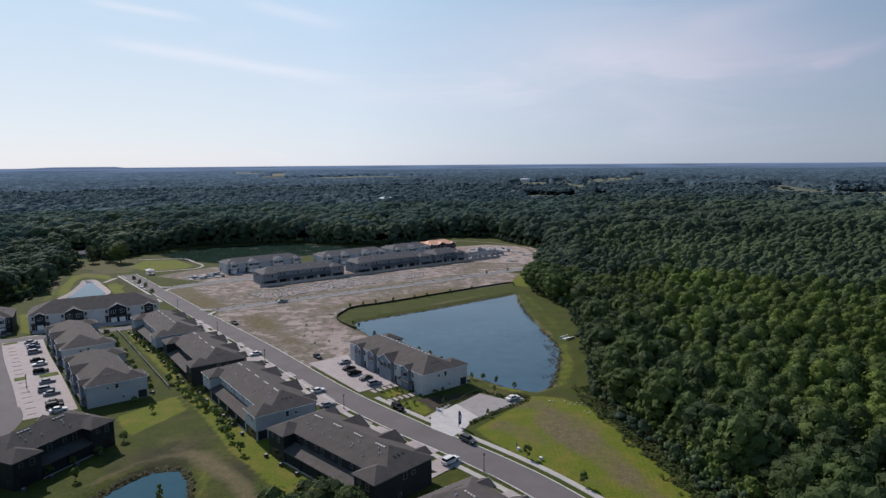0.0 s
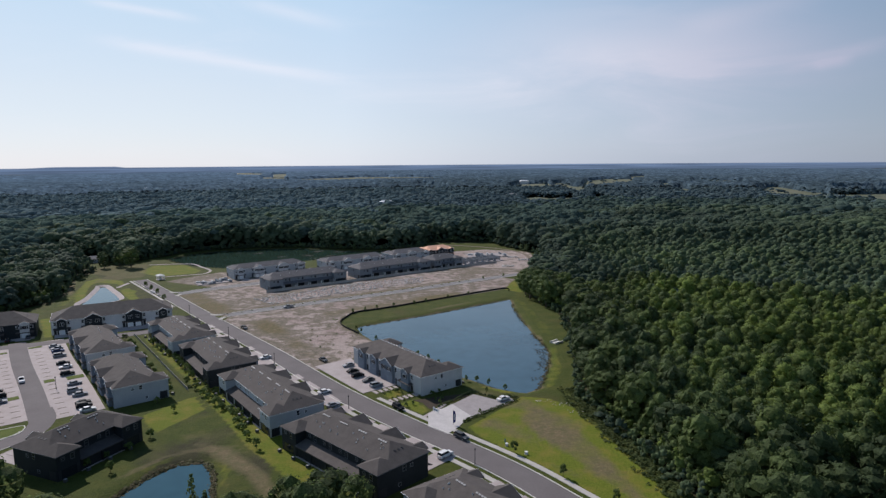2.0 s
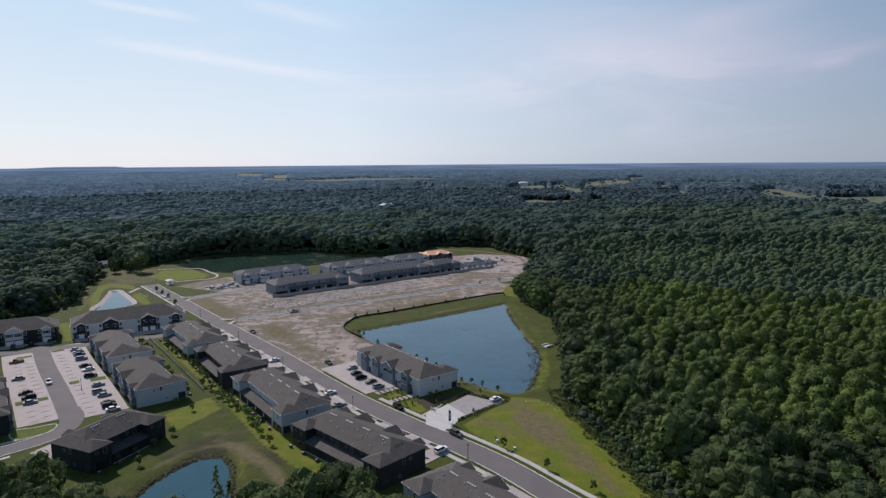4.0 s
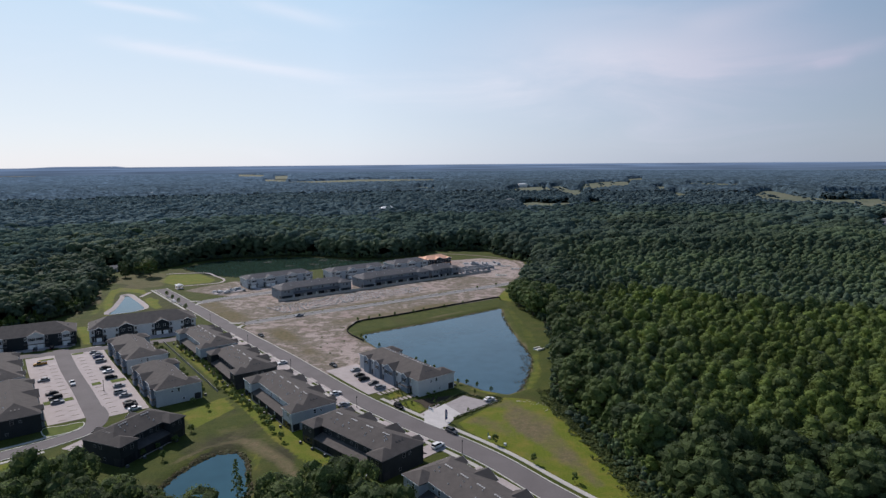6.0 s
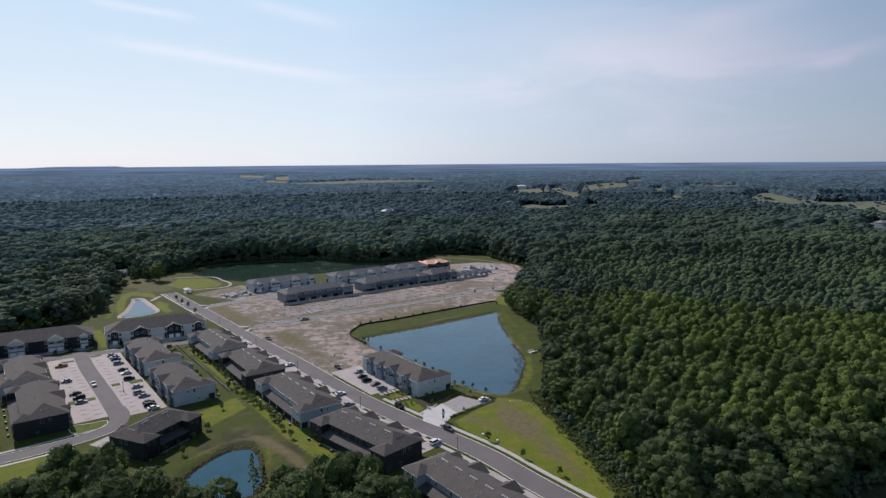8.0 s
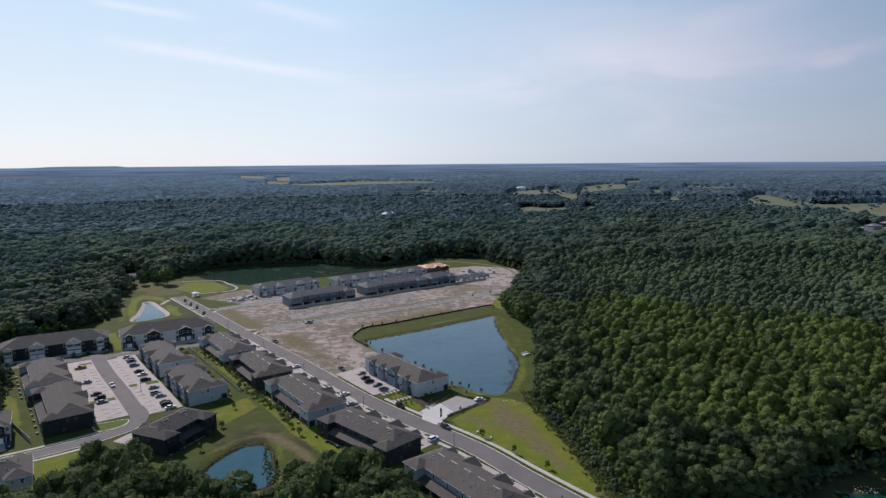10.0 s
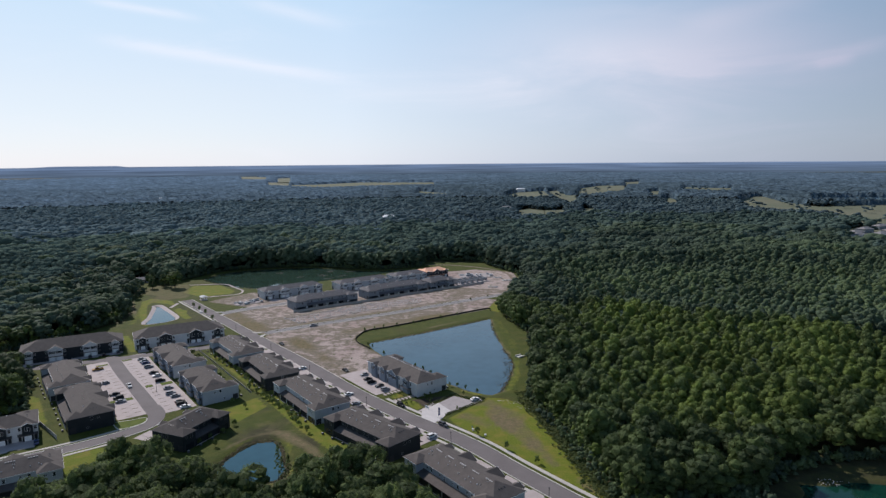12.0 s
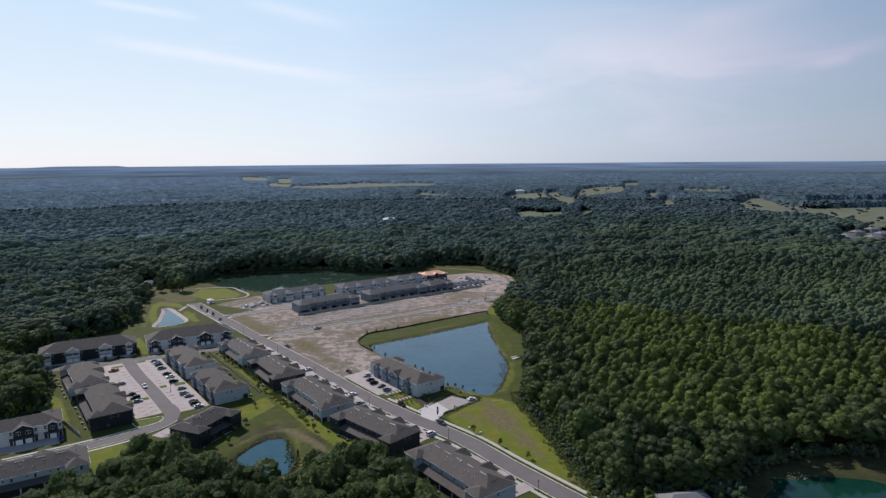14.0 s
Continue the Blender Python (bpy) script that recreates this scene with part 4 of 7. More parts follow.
def townhouse(corner, angle, L, W, body, accent, trim_wall, label, roof=SHINGLE, gables="SDDS", units=6, eave=6.7, rear_bays=True, windows=True, finished=True, front=None, seed=0, pitch=0.42, setback=1.3, out=1.1, centres=None, vents=True):
    """A two-storey row: front at y = 0 (facing -y), its gabled bays standing out from it, back porches under a lean-to roof at y = W."""
    rnd = random.Random(seed)
    big, small = (WIN_DARK, WIN_SMALL_DARK) if body in (CHARCOAL, GREYWALL) else (WIN, WIN_SMALL)
    ov, up = 0.45, eave - 5.8
    roof = SHINGLE_DARK if units == 4 and body is CHARCOAL else roof
    house = tagged(new("townhouse"), label, "townhouse", "rows of townhouses")
    house.matrix_basis = pose(corner[0], corner[1], 0, 0, 0, angle)
    x0, x1, y0 = ov, L - ov, ov + setback
    bay = (x1 - x0) / units
    yb = W - ov
    ym = yb - 3.2 if rear_bays else yb
    # body and end bays
    bm = box(bmesh.new(), x0, x1, y0, ym, 0, eave)
    part("wall", bm, body, house)
    if front:
        part("front_siding", box(bmesh.new(), x0, x1, y0 - 0.03, y0, 0.02, eave - 0.25), front, house, "blue-grey front siding" if front is SLATE else "pale front siding")
    if rear_bays:
        for a in (x0, x1 - bay):
            part("wall", box(bmesh.new(), a, a + bay, ym, yb, 0, eave), body, house)
    # roofs
    bm = bmesh.new()
    top = hip(bm, x0 - ov, x1 + ov, y0 - ov, ym + ov, eave, pitch)
    if rear_bays:
        for a, b in ((x0 - ov, x0 + bay + ov), (x1 - bay - ov, x1 + ov)):
            hip(bm, a, b, ym - 4.5, yb + ov, eave + 0.012, pitch)
    part("roof", bm, roof, house, "hipped shingle roof" if roof is not OSB else "bare boarded roof")
    bm = bmesh.new()
    xa, xb, ya, yc = x0 - ov, x1 + ov, y0 - ov, (yb if rear_bays else ym) + ov
    for q in ((xa, xb, ya - 0.05, ya), (xa - 0.05, xa, ya, yc), (xb, xb + 0.05, ya, yc)):
        box(bm, *q, eave - 0.2, eave - 0.02)
    if rear_bays:
        box(bm, xa, xa + bay + 2 * ov, yc, yc + 0.05, eave - 0.2, eave - 0.02)
        box(bm, xb - bay - 2 * ov, xb, yc, yc + 0.05, eave - 0.2, eave - 0.02)
        box(bm, xa + bay + 2 * ov, xb - bay - 2 * ov, ym + ov, ym + ov + 0.05, eave - 0.2, eave - 0.02)
    part("gutter", bm, GREY_TRIM if body in (CHARCOAL, GREYWALL) else TRIM, house, "pale gutter along the eaves")
    # porch between the end bays
    if rear_bays:
        bm = bmesh.new()
        a, b = x0 + bay, x1 - bay
        v = [bm.verts.new(p) for p in ((a, ym, 4.15), (b, ym, 4.15), (b, yb + 0.35, 3.15), (a, yb + 0.35, 3.15))]
        u = [bm.verts.new((p.co.x, p.co.y, p.co.z - 0.25)) for p in v]
        bm.faces.new(v[::-1])
        bm.faces.new(u)
        for i in range(4):
            bm.faces.new((u[i], v[i], v[(i + 1) % 4], u[(i + 1) % 4]))
        bmesh.ops.recalc_face_normals(bm, faces=bm.faces)
        part("porch_roof", bm, roof, house, "lean-to shingle porch roof")
        post = shared("porch_post", box(bmesh.new(), -0.2 if body is not GREYWALL else -0.45, 0.2 if body is not GREYWALL else 0.45, -0.2, 0.2, 0, 3.02), trim_wall)
        for i in range(1, units):
            piece("porch_post", post, house, pose(x0 + bay * i + (0.25 if i == 1 else -0.25 if i == units - 1 else 0), yb - 0.1, 0))
            if body is GREYWALL:
                piece("porch_trim", PORCH_TRIM, house, pose(x0 + bay * i, yb - 0.1, 0))
        part("porch_slab", box(bmesh.new(), a, b, ym, yb + 0.3, 0, 0.14), CONCRETE, house)
        for i in range(units):
            xc = x0 + bay * (i + 0.5)
            inner = 0 < i < units - 1
            yy = ym if inner else yb
            piece("patio_door", SLIDER, house, pose(xc, yy, 0.16, 0, 0, 180))
            if windows:
                put_window(house, big, xc - 1.1, yy, 3.55 + up, 180)
                put_window(house, small, xc + 1.5, yy, 4.1 + up, 180)
            unit = piece("air_conditioner", AC_UNIT, house, pose(xc + 2.4, yb + 1.6, 0))
            piece("lid", AC_LID, unit, Matrix())
            if inner and body is not GREYWALL:
                part("porch_screen", box(bmesh.new(), x0 + bay * i + 0.3, x0 + bay * (i + 1) - 0.3, yb - 0.12, yb - 0.09, 0.16, 2.9), SCREEN, house, "dark insect screen of a porch")
        # open corner porches: flat dark panels on the wall stand in for their shade
        for a in (x0 + 0.3, x1 - bay + 0.3):
            part("porch_recess", box(bmesh.new(), a, a + bay - 0.6, yb, yb + 0.04, 0.1, 2.5), SHADE_DARK, house, "flat dark panel for the shade of an open corner porch")
        for xx in (x0 - 0.04, x1):
            part("porch_recess", box(bmesh.new(), xx, xx + 0.04, yb - 2.9, yb - 0.45, 0.1, 2.5), SHADE_DARK, house, "flat dark panel for the shade of an open corner porch")
    # front: gabled bumps, garages, doors
    n = len(gables)
    if gables:
        slots = sum(2 if g == "D" else 1 for g in gables)
        step = (x1 - x0) / slots
        xa = x0
        for i_g, g in enumerate(gables):
            span = step * (2 if g == "D" else 1)
            wd = (7.6 if g == "D" else 4.3) if centres else (7.2 if g == "D" else 3.7)
            xm = x0 + centres[i_g] if centres else xa + span / 2
            a, b = xm - wd / 2, xm + wd / 2
            bm = bmesh.new()
            prof = [(a, 0.0), (b, 0.0), (b, eave - 0.15), (xm, eave - 0.15 + wd / 2 * 0.5), (a, eave - 0.15)]
            f = [bm.verts.new((x, y0 - out, z)) for x, z in prof]
            k = [bm.verts.new((x, y0 + 0.02, z)) for x, z in prof]
            bm.faces.new(f)
            for i in range(5):
                bm.faces.new((f[i], k[i], k[(i + 1) % 5], f[(i + 1) % 5]))
            bmesh.ops.recalc_face_normals(bm, faces=bm.faces)
            part("gable_front", bm, accent, house, "gabled front bay in contrasting siding")
            bm = bmesh.new()
            gable(bm, a - 0.35, b + 0.35, y0 - out - 0.35, y0 + wd * 0.5 / pitch * 0.62 + 0.6, eave + 0.02, 0.5)
            part("gable_roof", bm, roof, house)
            part("fascia", prism_gable_trim(a, b, y0 - out - 0.37, eave + 0.02), TRIM, house, "white gable trim")
            for xo in ((-1.75, 1.75) if g == "D" else (0.0,)):
                put_window(house, WIN_WIDE, xm + xo, y0 - out, 3.4 + up, 0)
                for sx in (-1.25, 1.25):
                    piece("shutter", SHUTTER, house, pose(xm + xo + sx, y0 - out, 3.35 + up))
                piece("garage_door", GARAGE_BLUE if front else GARAGE, house, pose(xm + xo, y0 - out, 0.02))
            for xo in ((-wd / 2 - 0.95, wd / 2 + 0.95)):
                piece("door", DOOR, house, pose(xm + xo, y0 - (0.03 if front else 0), 0.1))
                put_window(house, WIN, xm + xo, y0 - (0.03 if front else 0), 3.5 + up, 0)
            if front is not PALE or xa + span > x1 - 1:
                bm = bmesh.new()
                v = [bm.verts.new(p) for p in ((a - 1.7, y0, 3.1), (b + 1.7, y0, 3.1), (b + 1.7, y0 - out - 0.4, 2.65), (a - 1.7, y0 - out - 0.4, 2.65))]
                u = [bm.verts.new((p.co.x, p.co.y, p.co.z - 0.18)) for p in v]
                bm.faces.new(v)
                bm.faces.new(u[::-1])
                for i in range(4):
                    bm.faces.new((v[i], u[i], u[(i + 1) % 4], v[(i + 1) % 4]))
                bmesh.ops.recalc_face_normals(bm, faces=bm.faces)
                part("entry_roof", bm, roof, house, "small pent roof over the entries")
            xa += span
    # end walls
    if windows:
        for xx, turn, s in ((x0, -90, 1), (x1, 90, -1)):
            for fy, z, pair in ((0.42, 3.9 + up, small), (0.60, 3.7 + up, big), (0.72, 1.2, small)):
                put_window(house, pair, xx, y0 + (ym - y0) * fy, z, turn)
    # vents near the ridge
    if finished and roof is not OSB:
        yr = (y0 + ym) / 2
        spots = max(2, int((L - 18) / 6) + 1)
        for i in range(spots):
            xc = x0 + 8.5 + (L - 18) * i / (spots - 1)
            for k in range(4 if vents else 0):
                xv = xc + 0.85 * k - 1.3
                piece("roof_vent", VENT_BOX, house, pose(xv, yr + 0.9, eave + min(top - 0.9 * pitch, (xv - x0 + ov) * pitch, (x1 + ov - xv) * pitch) + 0.02, -22))
            for k in range(4 if vents else 1):
                yy = yr + rnd.uniform(1.6, 5.0)
                xp = xc + rnd.uniform(-2.5, 2.5)
                piece("vent_pipe", VENT_PIPE, house, pose(xp, yy, eave + min(top - (yy - yr) * pitch, (xp - x0 + ov) * pitch, (x1 + ov - xp) * pitch) + 0.02))
        if front is PALE:
            for k in range(16):
                piece("ridge_vent", RIDGE_VENT, house, pose(x0 + 8 + (L - 18) * k / 15, yr + 1.6, eave + top - 1.6 * pitch - 0.02))
        for k in range(3):
            for xx, s in ((x0 + 3.5, -1), (x1 - 3.5, 1)):
                piece("roof_vent", VENT_DARK, house, pose(xx, yr - 1.2 + 1.2 * k, eave + (3.5 + ov) * pitch + 0.05, 0, s * 22))
    return house


def prism_gable_trim(a, b, y, z):
    """White boards along the two slopes of a gable."""
    bm = bmesh.new()
    xm, h = (a + b) / 2, (b - a + 0.7) / 2 * 0.5
    for xa in (a - 0.37, b + 0.37):
        p = [(xa, y, z - 0.24), (xm, y, z + h - 0.24), (xm, y, z + h + 0.01), (xa, y, z + 0.01)]
        f = [bm.verts.new(q) for q in p]
        k = [bm.verts.new((q[0], q[1] - 0.05, q[2])) for q in p]
        bm.faces.new(f)
        bm.faces.new(k[::-1])
        for i in range(4):
            bm.faces.new((f[i], k[i], k[(i + 1) % 4], f[(i + 1) % 4]))
    bmesh.ops.recalc_face_normals(bm, faces=bm.faces)
    return bm


# rows that turn their backs to the green
townhouse((-94.4, 245.0), 127.5, 42.0, 19.3, PALE, WHITE, PALE, "pale two-storey townhouse row with rear porches", units=6, seed=1)
townhouse((-66.0, 208.7), 126, 40.5, 19.6, CHARCOAL, SLATE, CHARCOAL, "charcoal two-storey townhouse row with rear porches", units=6, seed=2)
townhouse((-33.8, 167.9), 127, 46.5, 19.2, PALE, SLATE, WHITE, "pale blue townhouse row with white rear posts", units=6, seed=3)
townhouse((-1.4, 134.7), 136.2, 41.5, 18.8, CHARCOAL, CHARCOAL, CHARCOAL, "dark townhouse row where the street bends", units=6, seed=4)
townhouse((34.2, 90.0), 127.5, 45.0, 19.2, PALE, WHITE, PALE, "pale townhouse row opposite the meadow", units=6, seed=5)
# the model row by the pond
townhouse((-35.0, 225.4), -52.8, 47.0, 18.6, WHITE, SLATE, WHITE, "white and blue-grey townhouse row beside the pond", gables="SSDS", front=PALE, seed=6, setback=0.05, out=1.2, centres=(7.6, 16.6, 25.8, 37.5))
# round the parking
townhouse((-130.9, 209.0), -52, 38.9, 19.1, PALE, SLATE, WHITE, "white-ended townhouse row beside the parking", gables="SDS", units=5, front=SLATE, seed=7, vents=False)
townhouse((-163.1, 250.7), -52.5, 43.0, 19.3, PALE, SLATE, WHITE, "grey townhouse row beside the parking", gables="SDS", units=6, front=SLATE, seed=8, vents=False)
townhouse((-135.0, 159.8), 127.2, 46.0, 19.5, CHARCOAL, SLATE, CHARCOAL, "dark blue townhouse row beside the parking", gables="SDS", units=6, seed=9, vents=False)
townhouse((-166.3, 197.8), 127.2, 43.0, 19.5, PALE, WHITE, PALE, "pale townhouse row beside the parking", gables="SDS", units=6, seed=10, vents=False)
townhouse((-101.8, 163.3), 247.2, 26.8, 18.4, CHARCOAL, CHARCOAL, CHARCOAL, "short black townhouse block with a corner porch", gables="SS", units=4, seed=11)
townhouse((-180.5, 267.4), 28.5, 53.0, 20.5, WHITE, CHARCOAL, WHITE, "white townhouse row with dark gabled fronts", rear_bays=False, pitch=0.48, seed=12, vents=False)
townhouse((-232.5, 240.4), 29.5, 53.5, 20.5, CHARCOAL, WHITE, WHITE, "dark townhouse row with white gabled fronts", rear_bays=False, pitch=0.48, seed=13, vents=False)
townhouse((-197.1, 121.2), 33, 44.0, 19.0, WHITE, CHARCOAL, WHITE, "white townhouse row with dark gables by the lane", seed=14)
townhouse((-137.3, 122.8), 213, 45.0, 19.0, PALE, WHITE, WHITE, "light grey townhouse row with dark rear porches", seed=15)
# the unfinished quarter
townhouse((-74.2, 414.8), 216.5, 54.0, 19.0, GREYWALL, GREYWALL, GREYWALL, "grey unfinished townhouse row behind a fence", seed=16, vents=False, roof=SHINGLE_NEW)
townhouse((-18.8, 456.6), 216.8, 60.0, 19.0, GREYWALL, GREYWALL, GREYWALL, "long grey unfinished townhouse row", seed=17, vents=False, roof=SHINGLE_NEW)
townhouse((5.0, 473.4), 216.8, 27.0, 19.0, GREYWALL, GREYWALL, GREYWALL, "short grey unfinished townhouse block", gables="SS", units=4, seed=18, vents=False, roof=SHINGLE_NEW)
townhouse((-140.5, 406.7), 36.5, 53.0, 18.5, PALE, WHITE, WHITE, "new pale grey townhouse row with white gables by the lake", setback=2.2, out=2.0, seed=19, vents=False, roof=SHINGLE_NEW)
townhouse((-83.1, 436.8), 36.5, 52.0, 18.5, PALE, WHITE, WHITE, "new townhouse row with white gabled fronts", setback=2.2, out=2.0, seed=20, vents=False, roof=SHINGLE_NEW)
townhouse((-37.6, 471.5), 36.5, 36.0, 18.5, PALE, WHITE, WHITE, "new white and grey townhouse block", gables="SDS", units=4, seed=21, vents=False, roof=SHINGLE_NEW)
# the shell's dark walls stand in for its shaded openings
townhouse((-11.7, 492.2), 36.5, 29.0, 18.5, SHADE_DARK, SHADE_DARK, WOOD, "townhouse shell with a bare boarded roof", roof=OSB, gables="SDS", units=4, windows=False, seed=22)

# ---- drives, parking and paths ----
GRASS = material("grass", (0.050, 0.073, 0.010), (0.105, 0.130, 0.020), 0.4, 0.95, 0.05, 3.0, fine=6)
PASTURE = material("pasture", (0.084, 0.102, 0.060), (0.134, 0.130, 0.084), 0.008, 0.95, 0.05, 3.0, fine=9)
SOIL = material("bare_soil", (0.13, 0.10, 0.075), (0.20, 0.165, 0.125), 0.6, 0.95, 0.03, 3.0)
MULCH = material("dark_mulch", (0.035, 0.026, 0.018), (0.065, 0.050, 0.034), 0.8, 0.95, 0.03, 4.0)
NEW_CONCRETE = material("new_concrete", (0.40, 0.375, 0.36), (0.52, 0.49, 0.47), 0.3, 0.85, 0.01, 5.0, fine=8)
PAVER = material("pavers", (0.25, 0.225, 0.22), (0.33, 0.30, 0.29), 0.5, 0.9, 0.01, 6.0, fine=8)


def local(corner, angle, pts):
    m = pose(corner[0], corner[1], 0, 0, 0, angle)
    return [tuple((m @ Vector((x, y, 0)))[:2]) for x, y in pts]


def drive(corner, angle, x0, x1, y0, y1, label="pale concrete drive before a garage", mat=None, z=0.135):
    return tagged(slab("driveway", local(corner, angle, [(x0, y0), (x1, y0), (x1, y1), (x0, y1)]), -0.2, z, mat or CONCRETE), label, "driveway", kind="structure")


def drives(corner, angle, L, gables, depth):
    slots = sum(2 if g == "D" else 1 for g in gables)
    step, xa = (L - 0.9) / slots, 0.45
    for g in gables:
        span = step * (2 if g == "D" else 1)
        xm, half = xa + span / 2, (4.6 if g == "D" else 2.9)
        drive(corner, angle, xm - half, xm + half, -depth, 4.2)
        xa += span


drives((-95.4, 248.1), 127.5, 42.0, "SDDS", 9.6)
drives((-66.7, 211.4), 126, 40.5, "SDDS", 9.6)
drives((-34.2, 170.2), 127, 46.5, "SDDS", 9.8)
drives((-1.5, 136.7), 136.2, 41.5, "SDDS", 9.8)
drives((34.5, 91.5), 127.5, 45.0, "SDDS", 8.4)
drives((-182.5, 270.8), 28.5, 53.0, "SDDS", 9.0)
drives((-235.0, 243.5), 29.5, 53.5, "SDDS", 8.0)
drives((-199.2, 123.0), 33, 44.0, "SDDS", 10.0)
drives((-138.8, 124.6), 213, 45.0, "SDDS", 7.0)
drives((-102.9, 165.6), 247.2, 26.8, "SS", 8.0)
drives((-142.0, 411.5), 36.5, 53.0, "SDDS", 12.0)
drives((-84.0, 442.0), 36.5, 52.0, "SDDS", 11.0)
drives((-75.0, 419.7), 216.5, 54.0, "SDDS", 7.0)
drives((-19.0, 462.0), 216.8, 60.0, "SDDS", 7.0)
drive((-182.5, 270.8), 28.5, 17.0, 52.6, -10.4, 0.3, "broad pale concrete forecourt before garages", z=0.04)
drive((-235.0, 243.5), 29.5, 0.5, 53.0, -6.0, 0.3, "broad pale concrete forecourt before garages", z=0.04)
drive((-102.9, 165.6), 247.2, 1.0, 26.0, -9.5, 0.3, "broad pale concrete forecourt before garages", z=0.04)
drive((-199.2, 123.0), 33, 1.0, 43.0, -9.0, 0.3, "broad pale concrete forecourt before garages", z=0.04)
# the model row: a broad drive, narrow paths and a car park
M_AT, M_TURN = (-35.4, 228.3), -52.8
drive(M_AT, M_TURN, -2.5, 34.4, -15.2, 0.66, "broad pale concrete drive with parked cars")
for k in range(6):
    drive(M_AT, M_TURN, 35.0, 37.8, -11.8 + 2.05 * k, -10.6 + 2.05 * k, "concrete stepping slab in the lawn", CONCRETE)
    drive(M_AT, M_TURN, 45.0, 47.8, -11.8 + 1.9 * k, -10.7 + 1.9 * k, "concrete stepping slab in the lawn", CONCRETE)
tagged(slab("car_park", [(0.9, 177.6), (11.2, 190.2), (18.6, 184.8), (22.6, 187.2), (25.0, 184.4), (7.6, 168.4)], -0.2, 0.09, PAVER), "small paved car park with a clipped hedge", "car park", kind="structure")
tagged(slab("driveway", [(-3.8, 173.2), (-1.5, 176.2), (0.9, 177.8), (3.7, 181.4), (9.6, 171.6), (7.6, 168.2), (5.6, 163.5), (2.2, 158.6), (-3.6, 164.0)], -0.2, 0.13, NEW_CONCRETE), "pale concrete entry of the car park", "driveway", kind="structure")
tagged(strip("path", smooth_line([(-5.6, 170.4), (-2, 175.5), (1.6, 181.5)]), 0.6, -0.6, -0.2, 0.11, CONCRETE), "narrow concrete path between lawns", "path", kind="structure")
tagged(strip("path", smooth_line([(-230, 474), (-214, 477), (-197, 477), (-184, 462), (-171.5, 446), (-171.5, 432), (-185, 425), (-199, 418)], 3.0), 0.9, -0.9, -0.2, 0.06, CONCRETE), "pale path looping round a lawn", "path", kind="structure")

tagged(slab("flower_bed", [(-9.1, 185), (-5.9, 182.7), (-3.2, 177.1), (0.1, 181.1), (9.8, 188.6), (7.8, 190.4), (-2.2, 187.8)], -0.1, 0.05, MULCH), "dark mulched bed along the end wall", "flower bed", kind="structure")
# parking on both sides of the aisle
east_lot = [p for p in AISLE if 167 < p.y < 254]
west_lot = [p for p in AISLE if 172 < p.y < 252]
tagged(strip("parking", east_lot, 17.6, 3.4, -0.2, 0.042, CONCRETE), "pale concrete parking before the townhouses", "parking", kind="structure")
tagged(strip("parking", west_lot, -3.4, -15.2, -0.2, 0.042, CONCRETE), "pale concrete parking before the townhouses", "parking", kind="structure")
A_DIR, A_NRM = Vector((0.607, -0.795)), Vector((0.795, 0.607))
A_MID = Vector((-143.0, 196.0))


def at_aisle(s, d):
    return A_MID + A_DIR * s + A_NRM * d


def aisle_slab(name, s, d, ls, ld, z, mat, label, cat):
    pts = [tuple(at_aisle(s + a * ls / 2, d + b * ld / 2)) for a, b in ((-1, -1), (1, -1), (1, 1), (-1, 1))]
    return tagged(slab(name, pts, -0.1, z, mat), label, cat, kind="structure")


for i in range(18):
    s = -60 + 5.6 * i
    if -58 < s < 34 and abs(s + 9) > 4:
        aisle_slab("planting_strip", s, 6.2, 0.30, 2.6, 0.10, SOIL, "thin brown strip between parking bays", "strip")
        if i % 2:
            aisle_slab("planting_strip", s, 11.6, 0.26, 2.2, 0.10, SOIL, "thin brown strip between parking bays", "strip")
    if -52 < s < 30 and abs(s - 4) > 4:
        aisle_slab("planting_strip", s, -6.2, 0.30, 2.6, 0.10, SOIL, "thin brown strip between parking bays", "strip")
        aisle_slab("planting_strip", s + 2.8, -10.6, 0.26, 2.4, 0.10, SOIL, "thin brown strip between parking bays", "strip")
for s, d, ls, ld in ((-9, 6.0, 3.6, 3.4), (-8, 14.2, 4.2, 5.6), (4, -5.8, 3.6, 3.2), (4, -12.0, 4.0, 4.6), (-63, 6.2, 2.6, 5.0), (-61, -7.0, 2.6, 6.0)):
    aisle_slab("grass_island", s, d, ls, ld, 0.12, GRASS, "green island in the parking", "lawn")

tagged(slab("grass_island", rounded([(-137.5, 160.8), (-132.2, 154.4), (-127.2, 157.6), (-124.6, 161.2), (-126.6, 166.4), (-131.5, 163.6)]), -0.1, 0.14, GRASS), "kerbed green island at the end of the parking", "lawn", kind="structure")
bank = [Vector(p) for p in rounded([(-137.5, 160.8), (-132.2, 154.4), (-127.2, 157.6), (-124.6, 161.2), (-126.6, 166.4), (-131.5, 163.6)])]
tagged(strip("kerb", bank + bank[:1], 0.0, -0.3, -0.1, 0.19, KERB), "pale concrete kerb round an island", "kerb", kind="structure")

